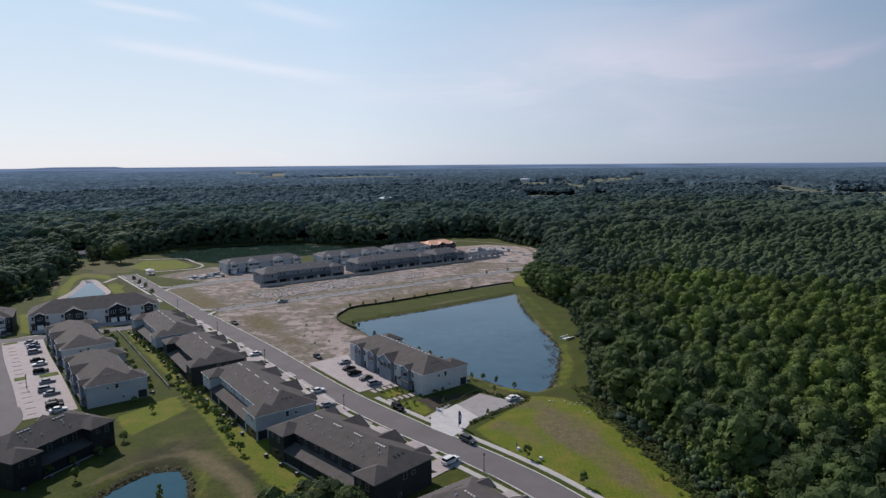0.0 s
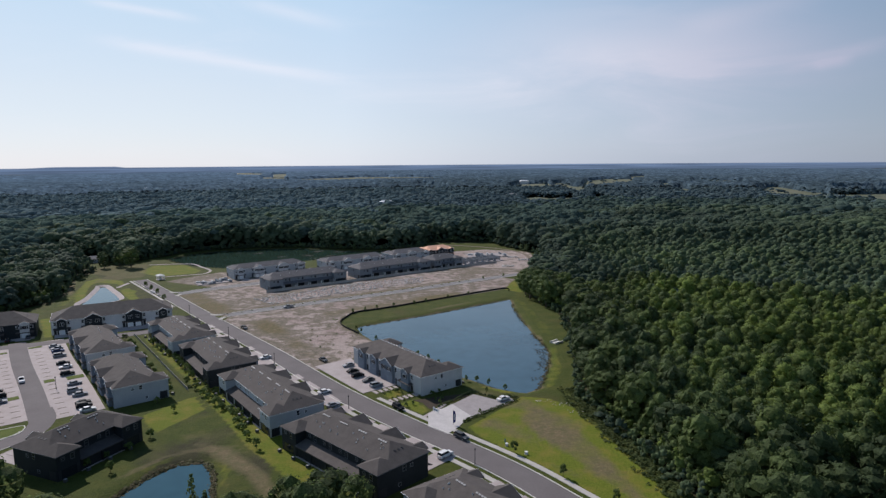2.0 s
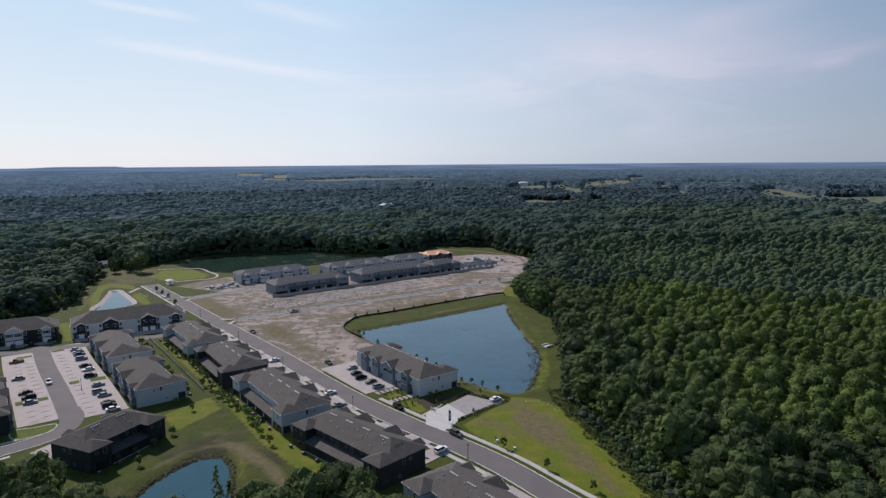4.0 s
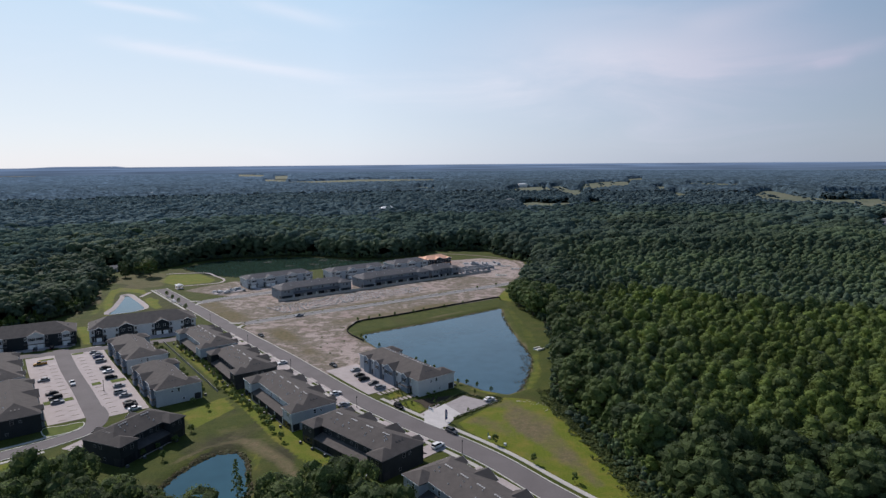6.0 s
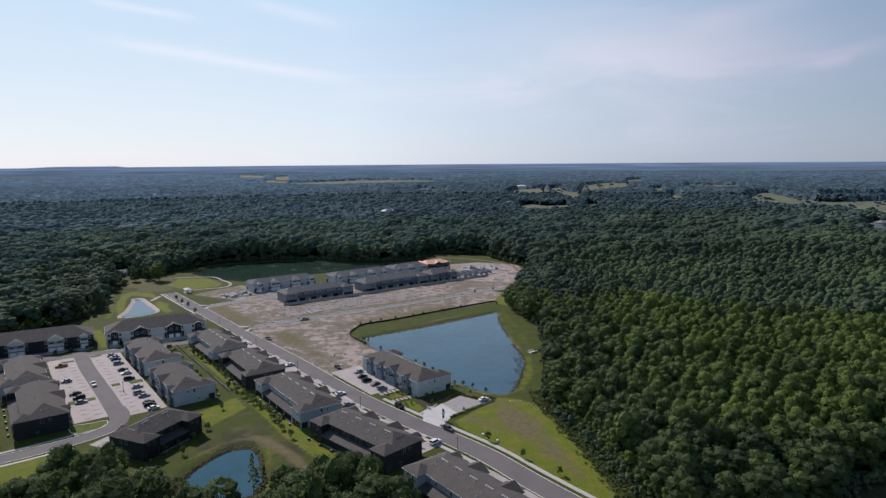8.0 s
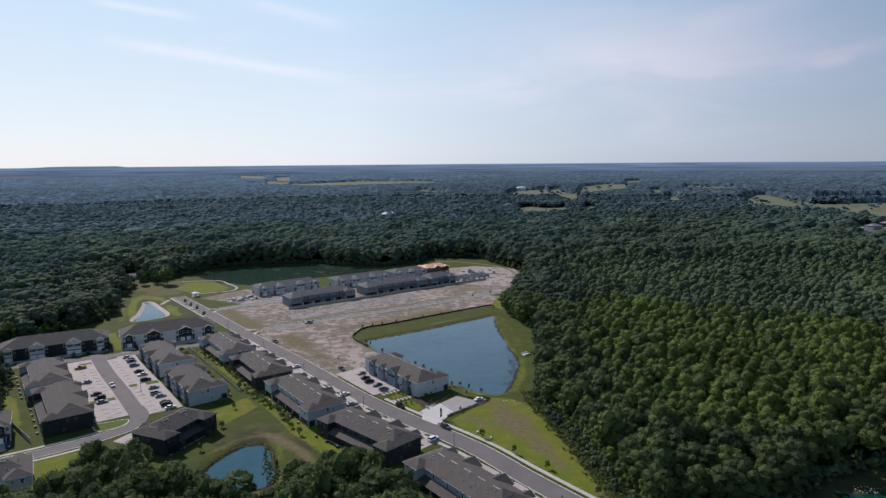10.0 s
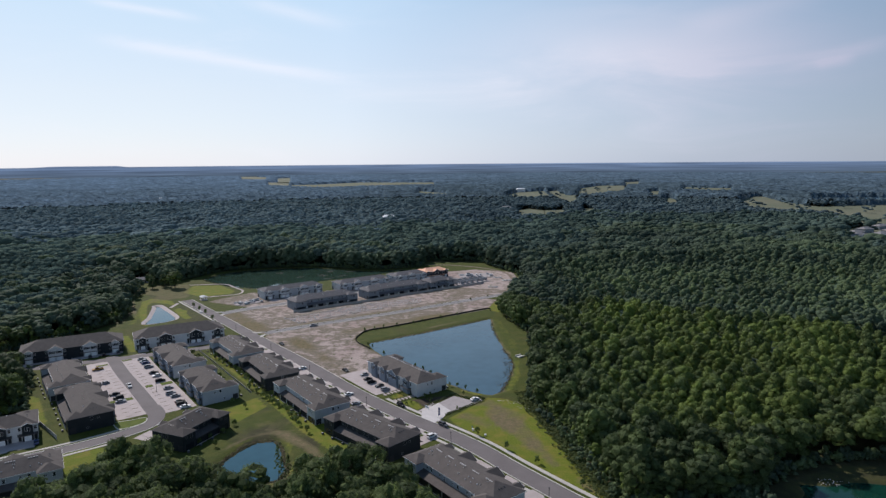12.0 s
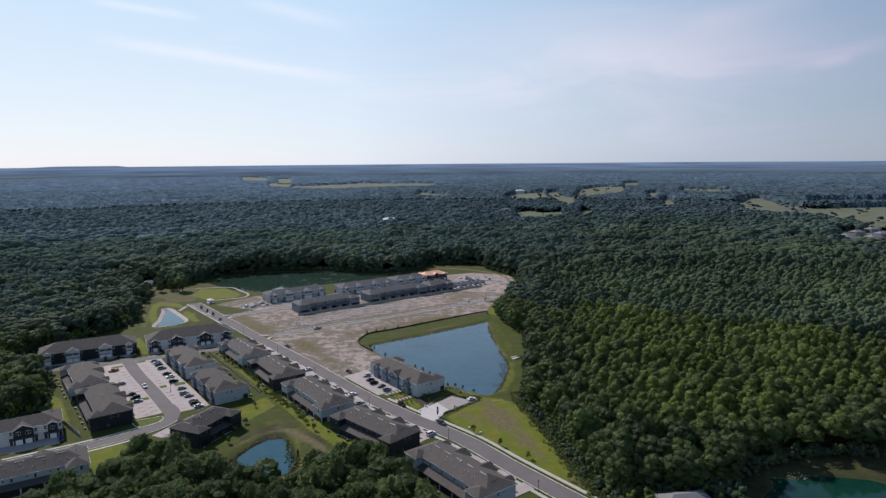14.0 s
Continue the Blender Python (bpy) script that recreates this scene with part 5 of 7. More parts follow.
# ---- cars ----
PAINT = {"black": ((0.008, 0.009, 0.011), (0.016, 0.017, 0.02)), "white": ((0.60, 0.60, 0.59), (0.70, 0.70, 0.69)), "silver": ((0.24, 0.25, 0.265), (0.30, 0.31, 0.325)),
         "grey": ((0.06, 0.065, 0.07), (0.09, 0.095, 0.10)), "blue": ((0.03, 0.05, 0.12), (0.045, 0.07, 0.16)), "orange": ((0.30, 0.16, 0.04), (0.36, 0.20, 0.05))}
RUBBER = material("tyre_rubber", (0.012, 0.012, 0.012), (0.02, 0.02, 0.02), 3.0, 0.85)
CAR_GLASS = material("car_glass", (0.012, 0.014, 0.016), (0.02, 0.023, 0.026), 1.0, 0.25, spec=0.25)
LAMP_RED = material("tail_light", (0.20, 0.01, 0.01), (0.30, 0.02, 0.02), 2.0, 0.3)
wh = bmesh.new()
bmesh.ops.create_cone(wh, segments=14, cap_ends=True, radius1=0.34, radius2=0.34, depth=0.24, matrix=Matrix.Rotation(radians(90), 4, "X"))
TYRE = shared("wheel", wh, RUBBER)
wh = bmesh.new()
bmesh.ops.create_cone(wh, segments=10, cap_ends=True, radius1=0.2, radius2=0.2, depth=0.26, matrix=Matrix.Rotation(radians(90), 4, "X"))
RIM = shared("rim", wh, METAL)
HEADLAMP = shared("headlight", box(bmesh.new(), -0.03, 0.03, -0.2, 0.2, -0.07, 0.07), TRIM)
TAILLAMP = shared("tail_light", box(bmesh.new(), -0.03, 0.03, -0.14, 0.14, -0.1, 0.1), LAMP_RED)


def loft(bm, rings):
    """Joins cross-sections of equal length, closed at both ends."""
    vs = [[bm.verts.new(p) for p in r] for r in rings]
    n = len(vs[0])
    for a, b in zip(vs, vs[1:]):
        for i in range(n):
            bm.faces.new((a[i], a[(i + 1) % n], b[(i + 1) % n], b[i]))
    bm.faces.new(vs[0][::-1])
    bm.faces.new(vs[-1])
    bmesh.ops.recalc_face_normals(bm, faces=bm.faces)
    return bm


def side_profile(pts, half, inset):
    """A body from its side outline: full width in the middle, narrower at the flanks' edges."""
    return loft(bmesh.new(), [[(x, y, z) for x, z in [(px * k, 0.28 + (pz - 0.28) * k2) for px, pz in pts]] for y, k, k2 in ((-half, 0.97, 0.94), (-half + inset, 1.0, 1.0), (half - inset, 1.0, 1.0), (half, 0.97, 0.94))])


def car(kind, colour):
    mat = bpy.data.materials.get("paint_" + colour) or material("paint_" + colour, *PAINT[colour], 0.5, 0.6, spec=0.12)
    suv = kind != "sedan"
    name = {"sedan": "car", "suv": "suv", "pickup": "pickup", "van": "van"}[kind]
    ob = tagged(new(name), "%s %s parked on the paving" % (colour, {"sedan": "saloon car", "suv": "sport utility car", "pickup": "pickup truck", "van": "family van"}[kind]), "car", "parked cars")
    h = 0.18 if suv else 0.0
    L = 2.35 if kind == "sedan" else 2.75 if kind == "pickup" else 2.4
    low = [(-L, 0.32), (L, 0.32), (L + 0.03, 0.62 + h), (L - 0.2, 0.78 + h), (1.0, 0.93 + h), (-L + 0.25, 0.96 + h), (-L - 0.02, 0.8 + h)]
    part("body", side_profile(low, 0.92, 0.14), mat, ob)
    if kind == "sedan":
        cab = [(-1.75, 0.9), (1.05, 0.9), (0.35, 1.40), (-1.05, 1.42)]
    elif kind == "pickup":
        cab = [(-0.5, 1.1), (1.25, 1.1), (0.7, 1.78), (-0.35, 1.80)]
    else:
        cab = [(-2.25, 1.05), (1.2, 1.05), (0.5, 1.70), (-2.0, 1.72)]
    g = loft(bmesh.new(), [[(x, y * (1 if z < 1.2 else 0.80), z) for x, z in cab] for y in (-0.84, 0.84)])
    cabin = part("cabin_glass", g, CAR_GLASS, ob, "dark car windows")
    (xa, za), (xb, zb) = cab[3], cab[2]
    part("roof", loft(bmesh.new(), [[(xa - 0.05, y, za - 0.03), (xb + 0.05, y, zb - 0.03), (xb, y, zb + 0.03), (xa, y, za + 0.03)] for y in (-0.69, 0.69)]), mat, cabin)
    if kind == "pickup":
        part("bed_liner", box(bmesh.new(), -L + 0.25, -0.6, -0.72, 0.72, 1.05, 1.16), RUBBER, ob, "dark open load bed")
    for x in (-1.42, 1.42):
        for y in (-0.82, 0.82):
            w = piece("wheel", TYRE, ob, pose(x, y, 0.34))
            piece("rim", RIM, w, Matrix())
    for y in (-0.62, 0.62):
        piece("headlight", HEADLAMP, ob, pose(L, y, 0.66 + h))
        piece("tail_light", TAILLAMP, ob, pose(-L, y, 0.74 + h))
    return ob


ON_STREETS = [  # kind, colour, place, heading
    ("suv", "black", (-13.6, 177.9), -52), ("suv", "grey", (6.1, 155.4), -47), ("van", "white", (1.4, 144.2), 46), ("sedan", "white", (20.9, 184.6), 38),
    ("sedan", "silver", (-35.9, 220.9), 217), ("sedan", "black", (-33.2, 214.0), 37), ("suv", "black", (-30.6, 208.7), 37), ("sedan", "grey", (-26.1, 203.7), 217), ("suv", "silver", (-22.7, 198.4), 37),
    ("sedan", "grey", (-94.5, 279.0), -52), ("pickup", "silver", (-83.8, 322.5), 216), ("sedan", "white", (-71.2, 231.6), 216), ("sedan", "white", (-39.9, 192.2), 37), ("sedan", "silver", (-34.9, 180.2), 37)]
IN_EAST_LOT = [
    ("sedan", "silver", (-168.0, 250.2), 37), ("sedan", "silver", (-164.9, 246.6), 217), ("sedan", "blue", (-162.3, 243.0), 37), ("suv", "silver", (-157.6, 236.4), 37), ("sedan", "black", (-150.4, 226.6), 37), ("sedan", "white", (-146.4, 221.6), 217),
    ("suv", "black", (-141.0, 213.6), 37), ("sedan", "silver", (-132.2, 203.0), 37), ("suv", "silver", (-127.8, 195.4), 37), ("sedan", "silver", (-124.0, 192.0), 37), ("sedan", "black", (-118.6, 184.4), 37), ("suv", "black", (-116.6, 181.4), 37), ("sedan", "white", (-113.6, 178.2), 37)]
IN_WEST_LOT = [
    ("pickup", "orange", (-183.8, 232.6), 217), ("sedan", "silver", (-168.4, 210.6), 217), ("sedan", "black", (-155.0, 194.6), 217), ("suv", "black", (-150.6, 189.8), 217), ("sedan", "silver", (-147.0, 185.0), 37), 
    ("pickup", "white", (-153.6, 206.4), -53),
    ("sedan", "white", (-177.8, 365.4), -52), ("sedan", "black", (-173.4, 270.8), 116), ("sedan", "black", (-210.0, 250.6), 119), ("suv", "grey", (-200.4, 255.0), 119), ("suv", "black", (-194.2, 258.6), 119), ("sedan", "grey", (-188.8, 264.4), 119),
    ("sedan", "blue", (-159.2, 141.2), 123), ("sedan", "grey", (-47.0, 228.0), -52),
]
PARKED = ON_STREETS + IN_EAST_LOT + IN_WEST_LOT
made = {}
for kind, colour, (x, y), turn in PARKED:
    z = 0.045 if x < -112 and 165 < y < 252 else 0.12
    m = pose(x, y, z, 0, 0, turn)
    if (kind, colour) in made:
        copy_thing(made[kind, colour], m)
    else:
        made[kind, colour] = car(kind, colour)
        made[kind, colour].matrix_basis = m

# ---- fences, lamps and small built things ----
def fence(a, b, tall, mat, label, width=2.4, name="fence"):
    a, b = Vector(a), Vector(b)
    n = max(1, round((b - a).length / width))
    w = (b - a).length / n
    ob = tagged(new(name), label, "fence")
    turn = math.degrees(math.atan2(b.y - a.y, b.x - a.x))
    ob.matrix_basis = pose(a.x, a.y, 0, 0, 0, turn)
    pan = bmesh.new()
    box(pan, 0.06, w - 0.06, -0.03, 0.03, 0.08, tall - 0.05)
    box(pan, 0.04, w - 0.04, -0.05, 0.05, tall - 0.12, tall)
    panel = shared("fence_panel", pan, mat)
    post = shared("fence_post", box(bmesh.new(), -0.07, 0.07, -0.07, 0.07, 0, tall + 0.12), mat)
    for i in range(n):
        piece("fence_panel", panel, ob, pose(i * w, 0, 0))
        piece("fence_post", post, ob, pose(i * w, 0, 0))
    piece("fence_post", post, ob, pose(n * w, 0, 0))
    return ob


VINYL = material("grey_vinyl", (0.30, 0.29, 0.275), (0.38, 0.37, 0.35), 0.7, 0.7)
for a, b in (((-106.8, 362.5), (-57.1, 398.2)), ((-57.1, 398.2), (-8, 435.5)), ((-8, 435.5), (43, 471.5))):
    fence(a, b, 1.8, VINYL, "long grey panel fence behind unfinished houses")
fence((-142, 268), (-113, 229), 1.05, VINYL, "low pale fence between back gardens")
fence((-113, 229), (-88.3, 195.6), 1.05, VINYL, "low pale fence between back gardens")
fence((-174.6, 164.2), (-153.1, 144.8), 1.8, VINYL, "pale grey panel fence beside a lawn")

# black cloth against silt, on stakes round the pond
silt = tagged(new("silt_fence"), "black silt fence along the sandy lots", "fence")
line = smooth_line([(-38, 268), (-46, 279), (-50, 289), (-48.5, 300), (-44.5, 310), (-27.5, 321), (13.3, 352), (39.5, 370.5), (41, 363.5)], 3.0)
cloth = strip("cloth", line, 0.04, -0.04, -0.5, 0.85, SILT)
cloth.parent = silt
stake = shared("stake", box(bmesh.new(), -0.04, 0.04, -0.04, 0.04, -0.3, 1.05), WOOD)
for p in offset(line, -0.09):
    piece("stake", stake, silt, pose(p.x, p.y, 0))

POLE = material("dark_pole", (0.03, 0.032, 0.034), (0.05, 0.052, 0.055), 2.0, 0.5, metal=0.3)


def street_lamp():
    ob = tagged(new("street_lamp"), "slim dark street lamp at the kerb", "lamp", "street lamps")
    bm = bmesh.new()
    bmesh.ops.create_cone(bm, segments=10, cap_ends=True, radius1=0.11, radius2=0.07, depth=4.0, matrix=Matrix.Translation((0, 0, 2.0)))
    bmesh.ops.create_cone(bm, segments=10, cap_ends=True, radius1=0.2, radius2=0.14, depth=0.5, matrix=Matrix.Translation((0, 0, 0.25)))
    part("pole", bm, POLE, ob)
    bm = bmesh.new()
    bmesh.ops.create_cone(bm, segments=10, cap_ends=True, radius1=0.13, radius2=0.24, depth=0.42, matrix=Matrix.Translation((0, 0, 4.2)))
    part("lantern", bm, GLASS, ob)
    bm = bmesh.new()
    bmesh.ops.create_cone(bm, segments=10, cap_ends=True, radius1=0.3, radius2=0.06, depth=0.2, matrix=Matrix.Translation((0, 0, 4.5)))
    part("cap", bm, POLE, ob)
    return ob


lamp = street_lamp()
spots = [(-29.5, 178.2), (-65.5, 224.1), (-97.4, 265.4), (-133.4, 311.1), (9.2, 139.6), (41.4, 95.2), (-136.0, 198.3)]
lamp.matrix_basis = pose(*spots[0], 0)
for p in spots[1:]:
    copy_thing(lamp, pose(*p, 0))

# feather banner and board at the car park's entry
BLUE = material("blue_cloth", (0.035, 0.04, 0.14), (0.05, 0.06, 0.19), 1.5, 0.8)
flag = tagged(new("feather_banner"), "dark blue feather banner on a slim pole", "banner")
flag.matrix_basis = pose(3.9, 164.6, 0.1, 0, 0, 30)
bm = bmesh.new()
bmesh.ops.create_cone(bm, segments=8, cap_ends=True, radius1=0.05, radius2=0.03, depth=4.6, matrix=Matrix.Translation((0, 0, 2.3)))
part("pole", bm, POLE, flag)
part("cloth", loft(bmesh.new(), [[(0.05, y, 0.7), (0.85, y, 0.8), (0.95, y, 3.2), (0.7, y, 4.2), (0.05, y, 4.75)] for y in (-0.012, 0.012)]), BLUE, flag)
part("lettering", box(bmesh.new(), 0.35, 0.6, -0.03, 0.03, 1.6, 3.4), TRIM, flag, "pale band of lettering")
board = tagged(new("sign_board"), "low white sign board between two posts", "sign")
board.matrix_basis = pose(-1.4, 174.2, 0.05, 0, 0, -50)
part("panel", box(bmesh.new(), -1.2, 1.2, -0.06, 0.06, 0.5, 1.5), TRIM, board)
for x in (-1.25, 1.25):
    part("post", box(bmesh.new(), x - 0.07, x + 0.07, -0.08, 0.08, 0, 1.65), TRIM, board)
part("writing", box(bmesh.new(), -0.8, 0.8, -0.075, -0.06, 0.85, 1.15), BLUE, board, "dark bar of lettering")


def cottage(x, y, turn, L, W, wall, roof, label, name="house", eave=3.0, z=0.0):
    ob = tagged(new(name), label, "house")
    ob.matrix_basis = pose(x, y, z, 0, 0, turn)
    part("wall", box(bmesh.new(), -L / 2, L / 2, -W / 2, W / 2, 0, eave), wall, ob)
    bm = bmesh.new()
    hip(bm, -L / 2 - 0.5, L / 2 + 0.5, -W / 2 - 0.5, W / 2 + 0.5, eave + 0.1, 0.45)
    part("roof", bm, roof, ob)
    for k in range(3):
        put_window(ob, WIN, -L / 2 + L * (k + 0.5) / 3, -W / 2, 1.0, 0)
    part("door", box(bmesh.new(), L / 6 - 0.5, L / 6 + 0.5, -W / 2 - 0.05, -W / 2, 0, 2.1), SHADE_DARK, ob)
    return ob


cottage(-281, 490, 30, 15, 9, PALE, SHINGLE_GREY, "small white house under the trees")
cottage(90, 84, 8, 19, 11, GREYWALL, SHINGLE_GREY, "house with a light grey roof among trees", eave=2.6)
for i, (x, y, t, l) in enumerate(((553, 749, 20, 26), (584, 776, 24, 26), (600, 805, 20, 26), (640, 846, 20, 24), (690, 885, 24, 30), (625, 786, 15, 26), (662, 822, 18, 28), (568, 716, 60, 24), (600, 727, 20, 26))):
    cottage(x, y, t, l * 0.8, 13, WHITE if i % 4 == 1 else GREYWALL, SHINGLE_GREY, "distant house with a grey roof in the woods", eave=6)
for x, y, l in ((-800, 1690, 26), (-95, 1065, 26), (-144, 1194, 20), (-236, 870, 18), (-326, 846, 18), (142, 1269, 20), (277, 2147, 30), (386, 2261, 40)):
    cottage(x, y, 15, l, 14, WHITE, TRIM if l > 25 else SHINGLE_GREY, "far white-roofed building in the woods", eave=11)

kiosk = tagged(new("mail_kiosk"), "small white open shelter by the street", "shelter")
kiosk.matrix_basis = pose(-193, 411, 0, 0, 0, -52)
for x in (-2.6, 2.6):
    for y in (-1.7, 1.7):
        part("post", box(bmesh.new(), x - 0.15, x + 0.15, y - 0.15, y + 0.15, 0, 2.6), TRIM, kiosk)
bm = bmesh.new()
hip(bm, -3.3, 3.3, -2.4, 2.4, 2.8, 0.4)
part("roof", bm, WHITE, kiosk)
part("mailbox_cabinet", box(bmesh.new(), -1.8, 1.8, -0.3, 0.3, 0.2, 1.6), METAL, kiosk)
part("floor_slab", box(bmesh.new(), -3.4, 3.4, -2.5, 2.5, 0, 0.1), CONCRETE, kiosk)

tagged(strip("dirt_track", smooth_line([(72, 492), (70, 520), (60, 542), (40, 562), (14, 576), (-14, 580)], 3.0), 1.6, -1.6, -0.2, 0.06, SOIL), "brown dirt track curving round the building site", "track", kind="structure")
HYDRANT_BLUE = material("hydrant_paint", (0.05, 0.16, 0.20), (0.07, 0.20, 0.25), 2.0, 0.5)


def hydrant(x, y):
    ob = tagged(new("fire_hydrant"), "small blue-green hydrant in the verge", "hydrant")
    ob.matrix_basis = pose(x, y, 0)
    bm = bmesh.new()
    bmesh.ops.create_cone(bm, segments=10, cap_ends=True, radius1=0.17, radius2=0.14, depth=0.75, matrix=Matrix.Translation((0, 0, 0.375)))
    part("barrel", bm, HYDRANT_BLUE, ob)
    bm = bmesh.new()
    bmesh.ops.create_cone(bm, segments=10, cap_ends=True, radius1=0.2, radius2=0.05, depth=0.22, matrix=Matrix.Translation((0, 0, 0.85)))
    part("bonnet", bm, HYDRANT_BLUE, ob)
    for sx in (-1, 1):
        bm = bmesh.new()
        bmesh.ops.create_cone(bm, segments=8, cap_ends=True, radius1=0.08, radius2=0.08, depth=0.16, matrix=Matrix.Translation((0.2 * sx, 0, 0.5)) @ Matrix.Rotation(radians(90), 4, "Y"))
        part("nozzle", bm, METAL, ob)


def utility_box(x, y, turn):
    ob = tagged(new("utility_box"), "low pale utility cabinet on the grass", "cabinet")
    ob.matrix_basis = pose(x, y, 0, 0, 0, turn)
    part("base", box(bmesh.new(), -0.45, 0.45, -0.35, 0.35, 0, 0.12), CONCRETE, ob)
    part("housing", box(bmesh.new(), -0.36, 0.36, -0.28, 0.28, 0.12, 0.72), WHITE, ob)
    part("lid", box(bmesh.new(), -0.39, 0.39, -0.31, 0.31, 0.72, 0.78), TRIM, ob)


hydrant(18.4, 153.2)
utility_box(23.4, 145.4, -48)
utility_box(18.6, 150.6, -48)


def block_shell(x, y, turn, units, unit, depth, tall):
    """Roofless walls of grey blocks: dividing walls, and a front with a wide opening in each unit."""
    ob = tagged(new("block_walls"), "roofless grey block walls of an unfinished row", "building shell")
    ob.matrix_basis = pose(x, y, 0.35, 0, 0, turn)
    n = units * unit
    for yy in (-depth / 2, depth / 2 - 0.22):
        for k in range(units):
            a = -n / 2 + k * unit
            part("pier", box(bmesh.new(), a, a + 1.3, yy, yy + 0.22, 0, tall), BLOCK, ob)
            part("pier", box(bmesh.new(), a + unit - 1.3, a + unit, yy, yy + 0.22, 0, tall), BLOCK, ob)
            part("lintel", box(bmesh.new(), a + 1.3, a + unit - 1.3, yy, yy + 0.22, tall - 0.5, tall), BLOCK, ob)
    for k in range(units + 1):
        a = -n / 2 + k * unit
        part("dividing_wall", box(bmesh.new(), a - 0.1, a + 0.1, -depth / 2 + 0.23, depth / 2 - 0.23, 0, tall + 0.05), BLOCK, ob)


BLOCK = material("concrete_block", (0.24, 0.24, 0.245), (0.34, 0.335, 0.335), 0.8, 0.9, 0.02, 4.0)
block_shell(29.0, 479.0, 36.5, 6, 6.0, 12.0, 2.8)

# outlet of the pond, foundations and stacks on the building site
weir = tagged(new("pond_outlet"), "pale concrete outlet structure on the bank", "outlet")
weir.matrix_basis = pose(50.5, 251.5, -0.1, 0, 0, -50)
for a in (-1.6, 1.6):
    part("wing_wall", box(bmesh.new(), a - 0.2, a + 0.2, -2.4, 2.4, 0, 0.9), KERB, weir)
part("apron", box(bmesh.new(), -1.4, 1.4, -2.4, 2.0, 0, 0.35), KERB, weir)
for (x, y), t, l, w in (((30, 477), 36.5, 40, 14), ((38, 512), 6, 34, 20), ((-152, 398), 36.5, 22, 11)):
    tagged(slab("foundation", local((x, y), t, [(-l / 2, -w / 2), (l / 2, -w / 2), (l / 2, w / 2), (-l / 2, w / 2)]), -0.2, 0.35, PAVER), "bare concrete foundation on the building site", "foundation", kind="structure")
rb = random.Random(4)
for i in range(66):
    k = i % 3
    cx, cy, t = ((30, 477, 36.5), (38, 512, 6), (-152, 398, 36.5))[k]
    l, w = ((19, 6.5), (15, 8), (10.5, 5))[k]
    x, y = local((cx, cy), t, [(rb.uniform(-l, l), rb.uniform(-w, w))])[0]
    a, b, h = rb.uniform(0.4, 0.7), rb.uniform(0.8, 2.2), rb.uniform(0.5, 1.6)
    st = tagged(new("block_stack"), "stack of building blocks on a foundation", "stack", "stacks on the building site")
    st.matrix_basis = pose(x, y, 0.35, 0, 0, t + rb.choice((0, 90)))
    part("stack_body", box(bmesh.new(), -b, b, -a, a, 0.1, h), WHITE if rb.random() < 0.4 else GREYWALL, st)
    part("pallet", box(bmesh.new(), -b - 0.05, b + 0.05, -a - 0.05, a + 0.05, 0, 0.1), WOOD, st)

# far fields and water between the woods
for pts in FIELDS:
    tagged(slab("field", pts, -0.5, 0.25, PASTURE), "distant pale green field between woods", "field", kind="structure")
tagged(slab("water", FAR_LAKE, -0.5, 0.5, WATER), "distant lake behind a field", "water", kind="structure")

# ---- woods ----
def crown(rnd, lobes, quads, size, level=2, low=0.30, core=1.0):
    """A crown 1 wide and 1 high: lumpy leaf masses roughened by sprays of leaves. Returns verts and triangles."""
    V, T = [], []
    ico = bmesh.new()
    bmesh.ops.create_icosphere(ico, subdivisions=level, radius=1.0)
    iv = np.array([v.co[:] for v in ico.verts])
    it = np.array([[v.index for v in f.verts] for f in ico.faces])
    ico.free()
    it = it[iv[it][:, :, 2].mean(1) > -0.55]
    r = np.random.RandomState(rnd)
    for k in range(lobes):
        if k == 0:
            c, rad = np.array([r.uniform(-0.05, 0.05), r.uniform(-0.05, 0.05), 0.74]), (0.17 if lobes > 10 else 0.25 if lobes > 6 else 0.30) if lobes > 2 else 0.42
            if lobes == 1:
                c[2] = 0.6
        else:
            a = k * 2.4 + r.uniform(-0.5, 0.5)
            z = low + (0.84 - low) * ((k - 0.5) / lobes) ** 0.8
            rr = 0.37 * np.sqrt(max(0.05, 1 - ((z - 0.42) / 0.52) ** 2)) * r.uniform(0.7, 1.0)
            c, rad = np.array([rr * np.cos(a), rr * np.sin(a), z]), r.uniform(0.15, 0.25) * min(1.25, (8.0 / lobes) ** 0.35)
        n = len(V)
        lump = 1 + 0.22 * np.sin(iv @ r.normal(size=(3, 3)) * 3.1 + r.uniform(0, 6, 3)).mean(1, keepdims=True) + r.uniform(-0.24, 0.24, (len(iv), 1))
        V += list(iv * rad * lump * core * [1, 1, 0.9] + c)
        T += list(it + n)
        for q in range(quads):
            d = r.normal(size=3)
            d[2] = abs(d[2]) * 1.1 - 0.25
            d /= np.linalg.norm(d)
            p = c + d * rad * [1, 1, 0.9] * r.uniform(0.92, 1.16)
            nrm = d + r.normal(size=3) * 0.35
            nrm /= np.linalg.norm(nrm)
            t = np.cross(nrm, r.normal(size=3))
            t /= np.linalg.norm(t)
            b = np.cross(nrm, t)
            s = size * r.uniform(0.6, 1.3)
            m = len(V)
            V += [p + t * s, p + b * s * 0.8 + nrm * s * 0.2, p - t * s * 0.9, p - b * s * 0.8 - nrm * s * 0.2]
            T += [[m, m + 1, m + 2], [m, m + 2, m + 3]]
    return np.array(V), np.array(T)


